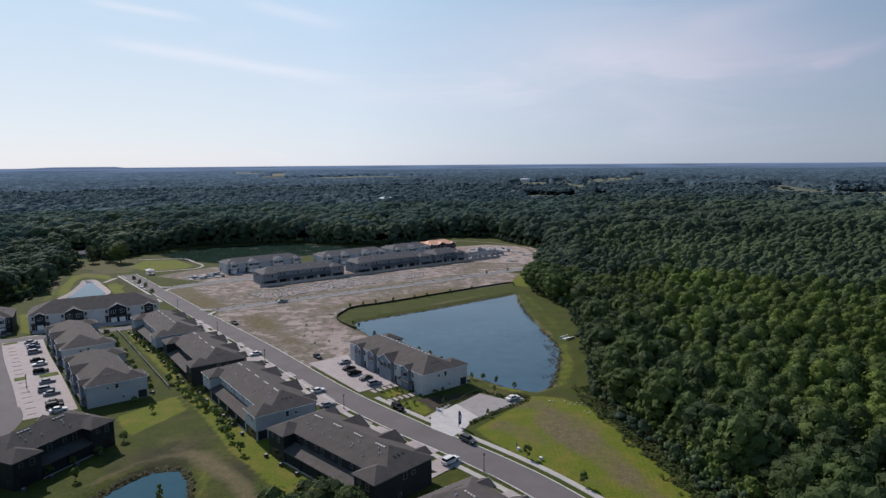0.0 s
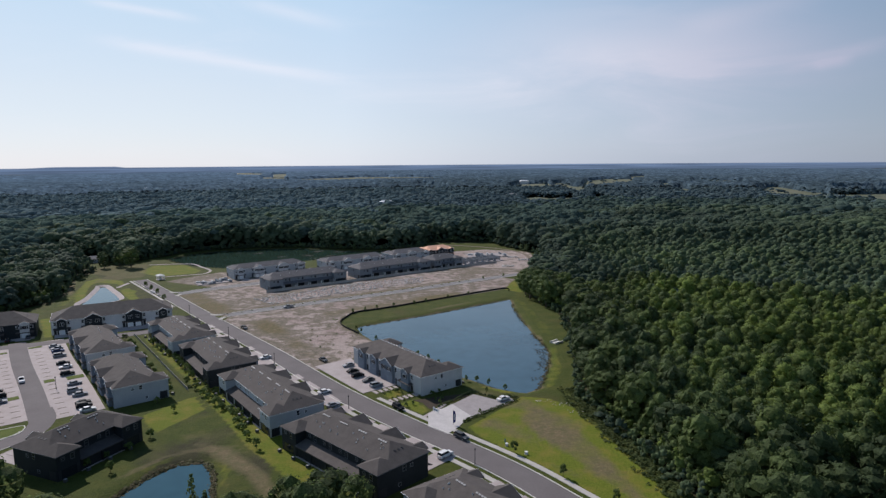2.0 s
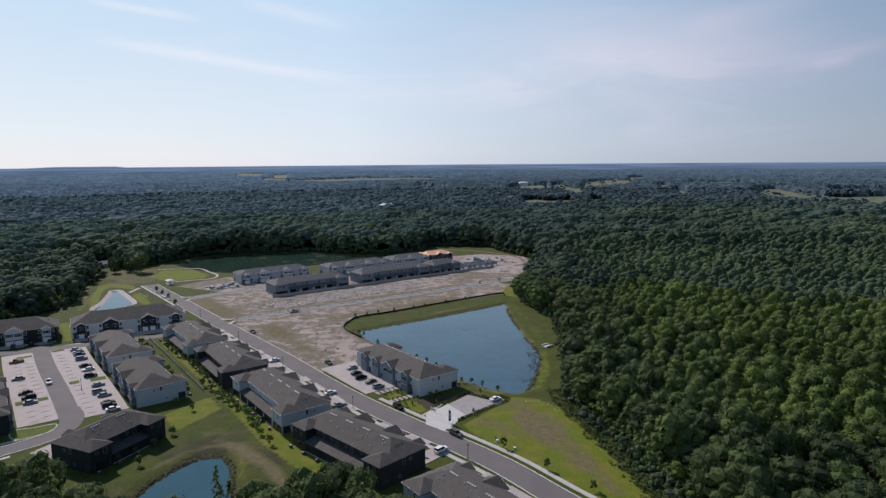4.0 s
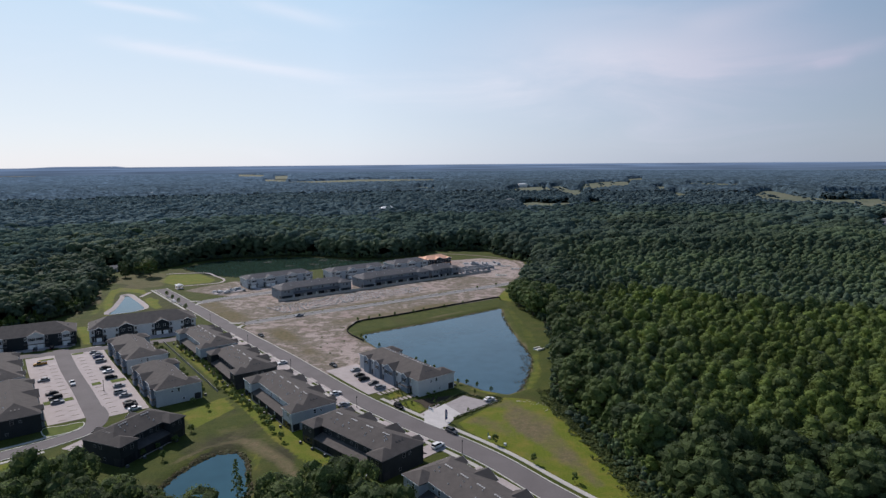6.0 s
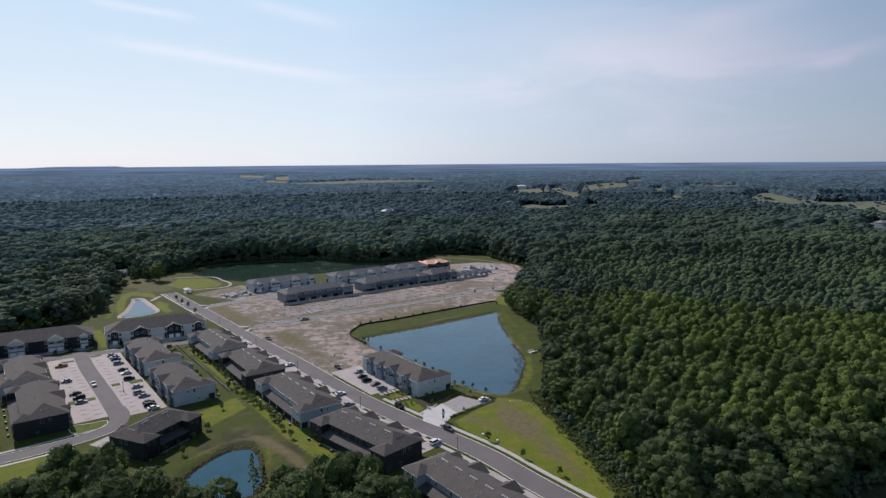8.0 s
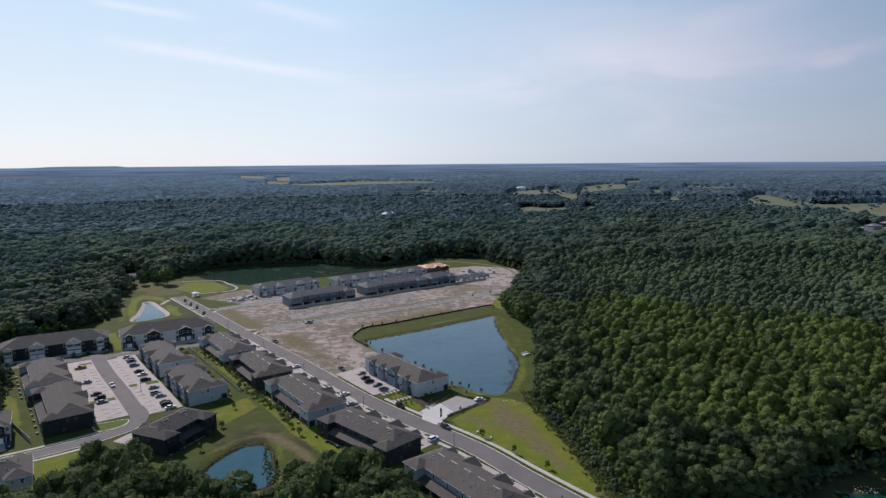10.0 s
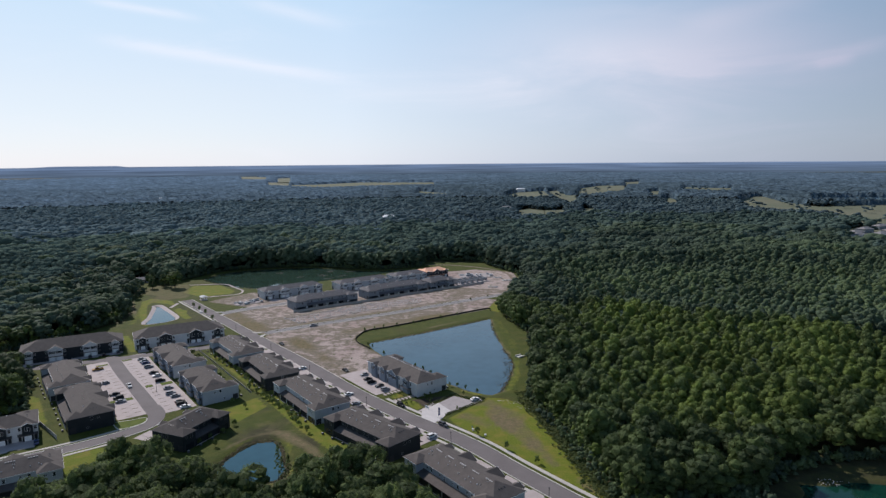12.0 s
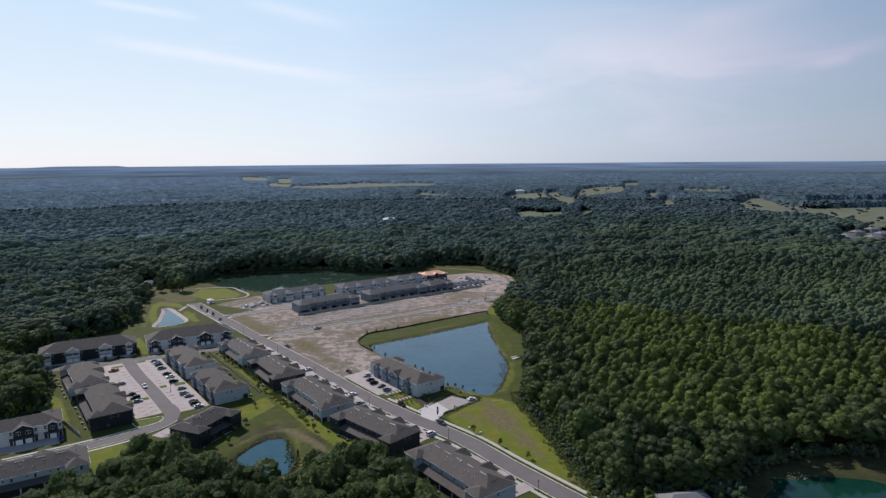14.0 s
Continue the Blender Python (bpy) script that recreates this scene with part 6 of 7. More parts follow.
def scatter(x0, x1, y0, y1, spacing, seed, keep):
    r = np.random.RandomState(seed)
    xs, ys = np.meshgrid(np.arange(x0, x1, spacing), np.arange(y0, y1, spacing))
    p = np.stack([xs.ravel(), ys.ravel()], 1) + r.uniform(-0.45, 0.45, (xs.size, 2)) * spacing
    return p[keep(p[:, 0], p[:, 1])]


def tallness(x, y):
    """Old trees stand tallest north of the lake."""
    roll = 0.80 + 0.36 * wobble(x, y, 21.0, 1.7) * wobble(x, y, 8.0, 0.3) ** 0.5 + 0.10 * wobble(x, y, 70.0, 0.2)
    return (1 + 0.40 * ease(y, 470, 550) * (1 - ease(y, 760, 950))) * roll


def forest(name, pts, templates, width, tall, mat, seed, label, tint, sink=0.0):
    """All trees of one stretch in one mesh."""
    r = np.random.RandomState(seed)
    VV, TT, TI, n = [], [], [], 0
    kind = r.randint(0, len(templates), len(pts))
    tv = tint(pts[:, 0], pts[:, 1], r)
    for k, (V, T) in enumerate(templates):
        q = pts[kind == k]
        if not len(q):
            continue
        a = r.uniform(0, 6.283, len(q))
        old = 0.80 + 0.42 * r.beta(1.3, 2.6, len(q)) + 0.22 * wobble(q[:, 0], q[:, 1], 13.0, 0.8)   # a few old trees among many young
        w = r.uniform(*width, len(q)) * tallness(q[:, 0], q[:, 1]) * old
        h = r.uniform(*tall, len(q)) * tallness(q[:, 0], q[:, 1]) * (0.45 + 0.55 * old)
        c, s = np.cos(a), np.sin(a)
        X = (V[None, :, 0] * c[:, None] - V[None, :, 1] * s[:, None]) * w[:, None] + q[:, 0:1]
        Y = (V[None, :, 0] * s[:, None] + V[None, :, 1] * c[:, None]) * w[:, None] + q[:, 1:2]
        Z = V[None, :, 2] * h[:, None] - sink
        VV.append(np.stack([X, Y, Z], 2).reshape(-1, 3))
        TT.append((T[None] + (np.arange(len(q)) * len(V))[:, None, None]).reshape(-1, 3) + n)
        TI.append(np.repeat(tv[kind == k], len(V)))
        n += len(q) * len(V)
    return tagged(big_mesh(name, np.concatenate(VV), np.concatenate(TT), mat, np.concatenate(TI), True), label, "woods", kind="stuff")


def in_view(x, y, margin=25):
    return (np.abs(x - 4) < 0.705 * (y + 122) + margin) & (y > 58)


LAKE_MARGIN = [(940, 1425), (1345, 1425), (1345, 1445), (940, 1445)]
CLEARINGS = [CLEARING, POOL_YARD, ROOF_YARD, LAKE_MARGIN]


def wooded(x, y, gap=2.5):
    ok = np.ones(x.shape, bool)
    for c in CLEARINGS:
        ok &= signed_distance(x, y, c) > gap
    for c in FIELDS + [FAR_LAKE]:
        ok &= signed_distance(x, y, c) > 30 * (wobble(x, y, 33.0) - 0.5) * wobble(x, y, 71.0, 0.6)
    return ok


def dist(x, y):
    return np.hypot(x - 4, y + 50)


def woods_tint(x, y, r):
    """Yellow-green pines fill the eastern woods; the older edge and the west are darker. Sun and haze are painted on
    top.
    """
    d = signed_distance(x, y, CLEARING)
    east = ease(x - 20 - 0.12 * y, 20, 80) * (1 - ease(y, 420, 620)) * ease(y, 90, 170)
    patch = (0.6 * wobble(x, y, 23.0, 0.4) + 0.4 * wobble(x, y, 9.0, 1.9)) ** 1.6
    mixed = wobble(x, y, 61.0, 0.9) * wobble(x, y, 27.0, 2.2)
    # the sunlit grove gets a brighter tint
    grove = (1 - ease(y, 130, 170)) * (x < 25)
    # the fall-off of light to the far right, put into the tint
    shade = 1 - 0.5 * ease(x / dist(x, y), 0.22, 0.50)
    # the next two lighten the west like haze towards the sun
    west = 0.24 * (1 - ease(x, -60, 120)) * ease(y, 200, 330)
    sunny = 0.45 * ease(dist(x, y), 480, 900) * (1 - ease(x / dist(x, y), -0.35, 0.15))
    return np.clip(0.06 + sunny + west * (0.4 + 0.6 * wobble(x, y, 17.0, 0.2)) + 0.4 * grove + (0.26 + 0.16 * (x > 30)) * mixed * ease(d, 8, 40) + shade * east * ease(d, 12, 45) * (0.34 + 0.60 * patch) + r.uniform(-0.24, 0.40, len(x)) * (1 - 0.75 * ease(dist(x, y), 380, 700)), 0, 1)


def canopy(seed, lobes, sprays, leaf, shape="round", level=1, skirt=0.0):
    """A tree's crown 1 wide and 1 high: overlapping billows under a coat of leaf sprays; what lies inside another billow is left out."""
    r = np.random.RandomState(seed)
    ico = bmesh.new()
    bmesh.ops.create_icosphere(ico, subdivisions=level, radius=1.0)
    iv = np.array([v.co[:] for v in ico.verts])
    it = np.array([[v.index for v in f.verts] for f in ico.faces])
    ico.free()
    squash = np.array([1, 1, 0.62])
    C, R = [np.array([0, 0, 0.60])], [0.33 if shape == "round" else 0.22]
    for k in range(lobes):
        t = (k + 0.5) / lobes
        a = k * 2.4 + r.uniform(-0.6, 0.6)
        if shape == "round":
            zc = 1 - (1.25 + skirt) * t
            rr = np.sqrt(max(0.1, 1 - zc * zc)) * 0.31 * r.uniform(0.85, 1.12)
            C.append(np.array([rr * np.cos(a), rr * np.sin(a), 0.62 - 0.1 * skirt + (0.22 + 0.12 * skirt) * zc + r.uniform(-0.03, 0.03)]))
            R.append(r.uniform(0.15, 0.25))
        else:
            z = 0.90 - 0.46 * t
            rr = 0.29 * t ** 0.55 * r.uniform(0.8, 1.12)
            C.append(np.array([rr * np.cos(a), rr * np.sin(a), z + r.uniform(-0.02, 0.02)]))
            R.append(r.uniform(0.17, 0.22) + 0.05 * t)
    C, R = np.array(C), np.array(R)

    def buried(p, k):
        d = np.linalg.norm((p[:, None] - C[None]) / squash, axis=2) / R[None]
        d[:, k] = 9
        return d.min(1) < 0.90

    V, T, n = [], [], 0
    for k, (c, rad) in enumerate(zip(C, R)):
        lump = 1 + 0.18 * np.sin(iv @ r.normal(size=(3, 3)) * 3.1 + r.uniform(0, 6, 3)).mean(1, keepdims=True) + r.uniform(-0.10, 0.10, (len(iv), 1))
        v = iv * rad * 0.94 * lump * squash + c
        mid_f = v[it].mean(1)
        keep = ~buried(mid_f, k) & (iv[it].mean(1)[:, 2] > -0.6)
        V.append(v)
        T.append(it[keep] + n)
        n += len(v)
        m = int(sprays * (rad / 0.2) ** 2)
        d = r.normal(size=(m, 3))
        d[:, 2] = np.abs(d[:, 2]) * 1.15 - 0.30
        d /= np.linalg.norm(d, axis=1, keepdims=True)
        p = c + d * rad * squash * r.uniform(0.90, 1.14, (m, 1))
        ok = ~buried(p, k)
        p, d = p[ok], d[ok]
        m = len(p)
        if not m:
            continue
        nrm = d + r.normal(size=(m, 3)) * 0.30
        nrm /= np.linalg.norm(nrm, axis=1, keepdims=True)
        t = np.cross(nrm, r.normal(size=(m, 3)))
        t /= np.linalg.norm(t, axis=1, keepdims=True)
        b = np.cross(nrm, t)
        q = leaf * r.uniform(0.6, 1.35, (m, 1))
        sq = np.array([1, 1, 0.7])
        quad = np.stack([p + t * q * sq, p + (b * 0.8 + nrm * 0.2) * q * sq, p - t * q * 0.9 * sq, p - (b * 0.8 + nrm * 0.2) * q * sq], 1)
        V.append(quad.reshape(-1, 3))
        i = n + 4 * np.arange(m)[:, None]
        T.append(np.concatenate([i + [0, 1, 2], i + [0, 2, 3]]))
        n += 4 * m
    V, T = np.concatenate(V), np.concatenate(T)
    used, T = np.unique(T, return_inverse=True)
    V, T = V[used], T.reshape(-1, 3)
    V[:, 2] *= 1.0 / V[:, 2].max()
    return V, T


def pine_land(x, y):
    """Where young pines stand close together: inside the eastern woods, and in patches elsewhere."""
    d = signed_distance(x, y, CLEARING)
    east = ease(x - 24 - 0.10 * y, 10, 45) * (1 - ease(y, 460, 640)) * ease(y, 105, 150) * ease(d, 14, 34)
    return np.maximum(east * (0.55 + 0.9 * wobble(x, y, 19.0, 2.7)), 1.3 * wobble(x, y, 47.0, 1.4) * wobble(x, y, 21.0, 0.8) - 0.35)


def dense(seed, spacing, keep):
    return scatter(-760, 760, 60, 900, spacing, seed, lambda x, y: in_view(x, y) & wooded(x, y, 3.0) & keep(x, y))


def reach(x, y):
    return dist(x, y) + 40 * wobble(x, y, 30.0, 1.1)


OAK_HIGH = [canopy(11 + k, 15, 40, 0.028) for k in range(5)]
PINE_HIGH = [canopy(31 + k, 9, 32, 0.037, "tall") for k in range(4)]
OAK_MID = [canopy(51 + k, 10, 5, 0.040) for k in range(5)]
PINE_MID = [canopy(61 + k, 6, 5, 0.050, "tall") for k in range(4)]
OAK_EDGE = [canopy(171 + k, 18, 46, 0.026, skirt=0.7) for k in range(4)]
OAK_EDGE_MID = [canopy(181 + k, 13, 6, 0.045, skirt=0.7) for k in range(4)]
NEAR, MIDDLE = 430, 850
all_near = dense(5, 6.8, lambda x, y: (reach(x, y) < NEAR) & (pine_land(x, y) < 0.45))
edge = signed_distance(all_near[:, 0], all_near[:, 1], CLEARING)
rank = np.argsort(dist(all_near[:, 0], all_near[:, 1]) + edge * 1.2)
singles, rest = all_near[rank[:240]], all_near[rank[240:]]
forest("woodland", rest, OAK_HIGH, (8.5, 13.0), (11.5, 16.0), LEAF, 6, "dense mixed woodland of round green crowns", woods_tint)
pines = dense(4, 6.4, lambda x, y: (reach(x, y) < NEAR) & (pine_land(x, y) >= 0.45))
forest("woodland", pines, PINE_HIGH, (7.4, 10.6), (11.0, 15.5), LEAF, 16, "close yellow-green pines in the woods", woods_tint)
mid = dense(7, 8.2, lambda x, y: (reach(x, y) >= NEAR) & (dist(x, y) < MIDDLE) & (pine_land(x, y) < 0.45))
rim = signed_distance(mid[:, 0], mid[:, 1], CLEARING) < 12
forest("woodland", mid[rim], OAK_EDGE_MID, (10.0, 15.0), (11.5, 16.0), LEAF_MID, 28, "old trees with low boughs at the edge of the woods", woods_tint)
mid = mid[~rim]


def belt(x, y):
    """0 in the green near woods, 1 and 2 where haze tints the leaves, with wandering borders."""
    # the haze tint starts nearer on the sun's side
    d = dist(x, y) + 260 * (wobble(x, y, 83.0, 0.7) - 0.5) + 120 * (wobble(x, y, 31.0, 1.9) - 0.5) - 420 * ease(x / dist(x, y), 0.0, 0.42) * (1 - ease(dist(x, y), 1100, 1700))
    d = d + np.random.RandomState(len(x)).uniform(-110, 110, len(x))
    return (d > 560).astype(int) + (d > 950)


BELTS = ((LEAF_MID, "dense dark green woodland of broad crowns"), (LEAF_HAZY, "dense haze-tinted woodland of broad crowns"), (LEAF_FAR_HAZY, "far haze-tinted woodland of broad crowns"))
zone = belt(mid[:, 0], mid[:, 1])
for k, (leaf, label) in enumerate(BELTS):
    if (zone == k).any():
        forest("woodland", mid[zone == k], OAK_MID, (10.5, 17.0), (11.5, 15.5), leaf, 8 + k, label, woods_tint)
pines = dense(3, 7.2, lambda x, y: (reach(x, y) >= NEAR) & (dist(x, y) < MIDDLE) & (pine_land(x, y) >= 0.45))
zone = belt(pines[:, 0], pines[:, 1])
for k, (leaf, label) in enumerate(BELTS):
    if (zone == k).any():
        forest("woodland", pines[zone == k], PINE_MID, (8.5, 12.0), (11.5, 15.0), leaf, 18 + k, label.replace("woodland of broad crowns", "stand of pines"), woods_tint)
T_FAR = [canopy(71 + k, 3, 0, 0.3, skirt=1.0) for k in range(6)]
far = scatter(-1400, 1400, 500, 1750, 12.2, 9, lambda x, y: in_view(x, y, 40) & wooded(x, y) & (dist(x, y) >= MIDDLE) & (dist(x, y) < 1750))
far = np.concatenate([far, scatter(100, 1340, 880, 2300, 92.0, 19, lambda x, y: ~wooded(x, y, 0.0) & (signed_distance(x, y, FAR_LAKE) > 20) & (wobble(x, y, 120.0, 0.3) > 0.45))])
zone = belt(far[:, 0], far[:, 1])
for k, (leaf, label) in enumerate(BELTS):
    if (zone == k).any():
        forest("far_woodland", far[zone == k], T_FAR, (15, 26), (12.2, 14.6), leaf, 10 + k, label.replace("broad", "merging"), woods_tint)

# the lower storey that closes the gaps between the crowns
sx, sy = np.meshgrid(np.arange(-1240, 1245, 6.5), np.arange(60, 1700, 6.5))
rs = np.random.RandomState(17)
sx = sx + rs.uniform(-1.6, 1.6, sx.shape)
sy = sy + rs.uniform(-1.6, 1.6, sy.shape)
sz = (5.2 + 1.5 * wobble(sx, sy, 19.0) + rs.uniform(-1.2, 1.2, sx.shape) + 2.8 * ease(dist(sx, sy), 300, 520) + 1.4 * ease(dist(sx, sy), 700, 900)) * tallness(sx, sy)
ok = in_view(sx, sy) & wooded(sx, sy, 9.0) & ((sx > 60) | (sy > 190)) & (dist(sx, sy) < 1720)
sn = sx.shape[1]
i0 = (np.arange(sx.shape[0] - 1)[:, None] * sn + np.arange(sn - 1)[None, :]).ravel()
okf = ok.ravel()
i0 = i0[okf[i0] & okf[i0 + 1] & okf[i0 + sn] & okf[i0 + sn + 1]]
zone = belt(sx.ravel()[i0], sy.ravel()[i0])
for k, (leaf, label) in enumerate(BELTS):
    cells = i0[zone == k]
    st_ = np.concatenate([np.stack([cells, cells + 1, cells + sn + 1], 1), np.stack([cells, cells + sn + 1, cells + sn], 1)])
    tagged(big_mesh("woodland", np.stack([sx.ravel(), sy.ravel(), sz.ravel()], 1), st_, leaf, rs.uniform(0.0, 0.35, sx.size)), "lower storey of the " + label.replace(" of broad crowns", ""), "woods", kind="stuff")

# canopy that runs on to the horizon; its tint grows hazier with distance and sunward
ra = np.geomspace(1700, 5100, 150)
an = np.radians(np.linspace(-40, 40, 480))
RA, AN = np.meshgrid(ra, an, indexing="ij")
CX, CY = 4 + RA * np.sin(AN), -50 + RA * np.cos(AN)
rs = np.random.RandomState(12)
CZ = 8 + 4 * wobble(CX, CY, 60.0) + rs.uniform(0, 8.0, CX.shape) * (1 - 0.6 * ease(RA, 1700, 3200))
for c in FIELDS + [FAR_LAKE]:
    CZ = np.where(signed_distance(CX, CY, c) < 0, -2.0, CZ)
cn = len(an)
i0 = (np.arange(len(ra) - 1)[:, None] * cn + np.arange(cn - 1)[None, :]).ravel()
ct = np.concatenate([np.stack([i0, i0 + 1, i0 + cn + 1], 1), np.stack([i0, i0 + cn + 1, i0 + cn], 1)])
tagged(big_mesh("far_woodland", np.stack([CX.ravel(), CY.ravel(), CZ.ravel()], 1), ct[:, ::-1], LEAF_PLAIN_HAZY, np.clip((0.55 * ease(RA, 1700, 4200) + 0.4 * (wobble(CX, CY, 130.0, 1.0) * wobble(CX, CY, 57.0, 0.3) - 0.25)).ravel() + 0.36 * (1 - ease(CX / RA, -0.35, 0.15)).ravel() + rs.uniform(-0.10, 0.15, CX.size), 0, 1)),
       "haze-tinted wooded plain that reaches the horizon", "woods", kind="stuff")

# single trees at the edges of the woods
TREE_CROWNS, GROVE_CROWNS = [], []
for k, (V, T) in enumerate(OAK_EDGE):
    me = bpy.data.meshes.new("crown")
    me.from_pydata([tuple(p) for p in V], [], [tuple(int(i) for i in t) for t in T])
    me.materials.append(LEAF_OBJ)
    TREE_CROWNS.append(me)
    me = me.copy()
    me.materials[0] = LEAF_LIT
    GROVE_CROWNS.append(me)
t_bm = bmesh.new()
bmesh.ops.create_cone(t_bm, segments=7, radius1=0.032, radius2=0.012, depth=0.62, matrix=Matrix.Translation((0, 0, 0.31)))
for k in range(4):
    bmesh.ops.create_cone(t_bm, segments=5, radius1=0.012, radius2=0.004, depth=0.36,
                          matrix=Matrix.Translation((0, 0, 0.36 + 0.05 * k)) @ Matrix.Rotation(1.6 * k, 4, "Z") @ Matrix.Rotation(0.75, 4, "X") @ Matrix.Translation((0, 0, 0.18)))
TRUNK = shared("trunk", t_bm, BARK)


def tree(name, x, y, w, h, turn, crown_me, label, group, trunk=TRUNK):
    ob = tagged(new(name), label, "tree", group)
    ob.matrix_basis = pose(x, y, float(height(np.array([[x]]), np.array([[y]]))[0, 0]) - 0.05, 0, 0, turn)
    for n, me in (("trunk", trunk), ("crown", crown_me)):
        c = new(n, me)
        c.parent = ob
        c.matrix_basis = Matrix.Diagonal((w, w, h, 1))
    return ob


rt = random.Random(21)
for x, y in singles:
    tree("tree", float(x), float(y), rt.uniform(8.0, 13.5), rt.uniform(10.5, 17.0), rt.uniform(0, 360), rt.choice(GROVE_CROWNS if x < 25 and rt.random() < 0.85 else TREE_CROWNS), "tall leafy tree at the edge of the woods", "trees at the edge of the woods")

for x, y, w, h in ((50, 352, 13.0, 15.5), (51, 340, 12.0, 15.0), (55, 331, 13.5, 16.5), (53, 363, 12.5, 14.5), (58, 346, 14.0, 17.0), (57, 320, 12.0, 15.5)):
    tree("tree", x, y, w, h, 40 * w, TREE_CROWNS[int(x) % 4], "tall dark leafy tree at the corner of the woods", "trees at the edge of the woods")
for x, y, w, h in ((-257, 459, 8.5, 10.5), (-250, 468, 9.5, 12.5), (-238, 462, 14.0, 16.0), (-268, 478, 9.0, 11.0)):
    tree("tree", x, y, w, h, 30 * w, TREE_CROWNS[int(w) % 4], "tall leafy tree before a small house", "trees at the edge of the woods")

# ---- young trees, hedges and shrubs ----
def crown_mesh(name, seed, lobes, quads, size, mat, low=0.3, level=1, core=0.75):
    V, T = crown(seed, lobes, quads, size, level, low, core)
    me = bpy.data.meshes.new(name)
    me.from_pydata([tuple(p) for p in V], [], [tuple(int(i) for i in t) for t in T])
    me.materials.append(mat)
    return me


YOUNG = [crown_mesh("crown", 91 + k, 9, 22, 0.05, LEAF_YOUNG, 0.28) for k in range(3)]
t_bm = bmesh.new()
bmesh.ops.create_cone(t_bm, segments=6, radius1=0.035, radius2=0.015, depth=0.6, matrix=Matrix.Translation((0, 0, 0.3)))
STEM = shared("trunk", t_bm, BARK)
SHRUB = [crown_mesh("leaves", 101 + k, 5, 16, 0.09, LEAF_YOUNG, 0.1) for k in range(3)]


HEDGE = [crown_mesh("leaves", 105 + k, 5, 16, 0.09, LEAF_OBJ, 0.1) for k in range(2)]


def shrub(x, y, w, h, name="shrub", label="small green garden shrub", group="garden shrubs"):
    ob = tagged(new(name, rt.choice(HEDGE if name == "hedge_shrub" else SHRUB)), label, "shrub", group)
    z = float(height(np.array([[x]]), np.array([[y]]))[0, 0])
    ob.matrix_basis = pose(x, y, z - 0.05, 0, 0, rt.uniform(0, 360)) @ Matrix.Diagonal((w, w, h, 1))
    return ob


def young(x, y, w, h, label, group):
    return tree("young_tree", x, y, w, h, rt.uniform(0, 360), rt.choice(YOUNG), label, group, STEM)


for x, y in ((20.2, 146.4), (31.0, 132.7), (41.2, 121.1), (54.4, 103.6)):
    young(x, y, rt.uniform(1.9, 2.4), rt.uniform(3.4, 4.2), "young street tree beside the pavement", "young street trees")
for x, y in ((-189.9, 382.5), (-180.9, 370.8), (-171.9, 359.5), (-160.4, 341.9)):
    young(x, y, 2.6, 4.6, "young street tree beside the pavement", "young street trees")
for x, y in ((-46.6, 310.5), (-40.5, 314.8), (-34.7, 319.2), (-15.1, 330.6), (-8.8, 335.5), (3.8, 345.7), (27.8, 401.9), (42.5, 412.6), (16, 355), (-26, 324)):
    young(x, y - 2.0, 1.5, rt.uniform(2.2, 3.0), "young tree planted on the pond bank", "young pond trees")
for x, y in ((-40.5, 276.5), (-37.5, 273.2), (-29.5, 262.6), (-19.4, 253.5), (-9.6, 238.4), (-5.2, 233.3), (-0.9, 227.2), (9.3, 203.4), (13.1, 204.7), (17.2, 200.5), (22.7, 196.0)):
    young(x, y, rt.uniform(1.2, 1.7), rt.uniform(2.4, 3.2), "young tree planted on the pond bank", "young pond trees")
for x, y in ((-93.6, 183.7), (-85.6, 177.2), (-84.1, 157.7), (-86.2, 149.5), (-89.5, 144.1), (-85.0, 137.1), (-92.2, 139.2)):
    young(x, y, rt.uniform(1.8, 2.6), rt.uniform(2.6, 3.6), "young tree on a back lawn", "young garden trees")
for x, y in ((-121.4, 246.6), (-113.0, 237.7), (-108.1, 232.1), (-101.1, 221.7), (-95.2, 216.8), (-91.4, 207.7), (-90.9, 201.4), (-81.2, 190.5), (-74.1, 182.4), (-70.6, 178.2),
             (-65.1, 172.6), (-61.8, 166.6), (-58.3, 162.1), (-126, 252), (-117, 241), (-104.5, 226.5), (-98, 219), (-86, 197), (-78, 187), (-56, 157), (-51, 150)):
    young(x, y, rt.uniform(1.9, 3.1), rt.uniform(2.6, 4.0), "young tree in a planted garden strip", "young garden trees")
for k in range(11):
    young(-141.5 + 48 * k / 10 + rt.uniform(-1, 1), 260 - 66 * k / 10 + rt.uniform(-1, 1), rt.uniform(2.0, 3.2), rt.uniform(2.6, 3.9), "young tree beside a low garden fence", "young garden trees")
for x, y in ((12.4, 172.3), (15.8, 191.2), (-2.2, 187.6)):
    young(x, y, 1.0, 2.6, "slim evergreen by the car park", "slim evergreens")
for x in (38.4, 40.0, 44.4, 48.4):
    for k in range(5):
        p = local(M_AT, M_TURN, [(x, -1.2 - 2.1 * k)])[0]
        shrub(p[0], p[1], 0.8, 0.7)
for i in range(110):
    # low planting between the back gardens
    k = i / 79
    x, y = -133 + 52 * k + rt.uniform(-2.4, 2.4), 263 - 72 * k + rt.uniform(-2.0, 2.0)
    shrub(x + 3.5, y + 1.5, rt.uniform(1.1, 2.4), rt.uniform(0.8, 1.8))
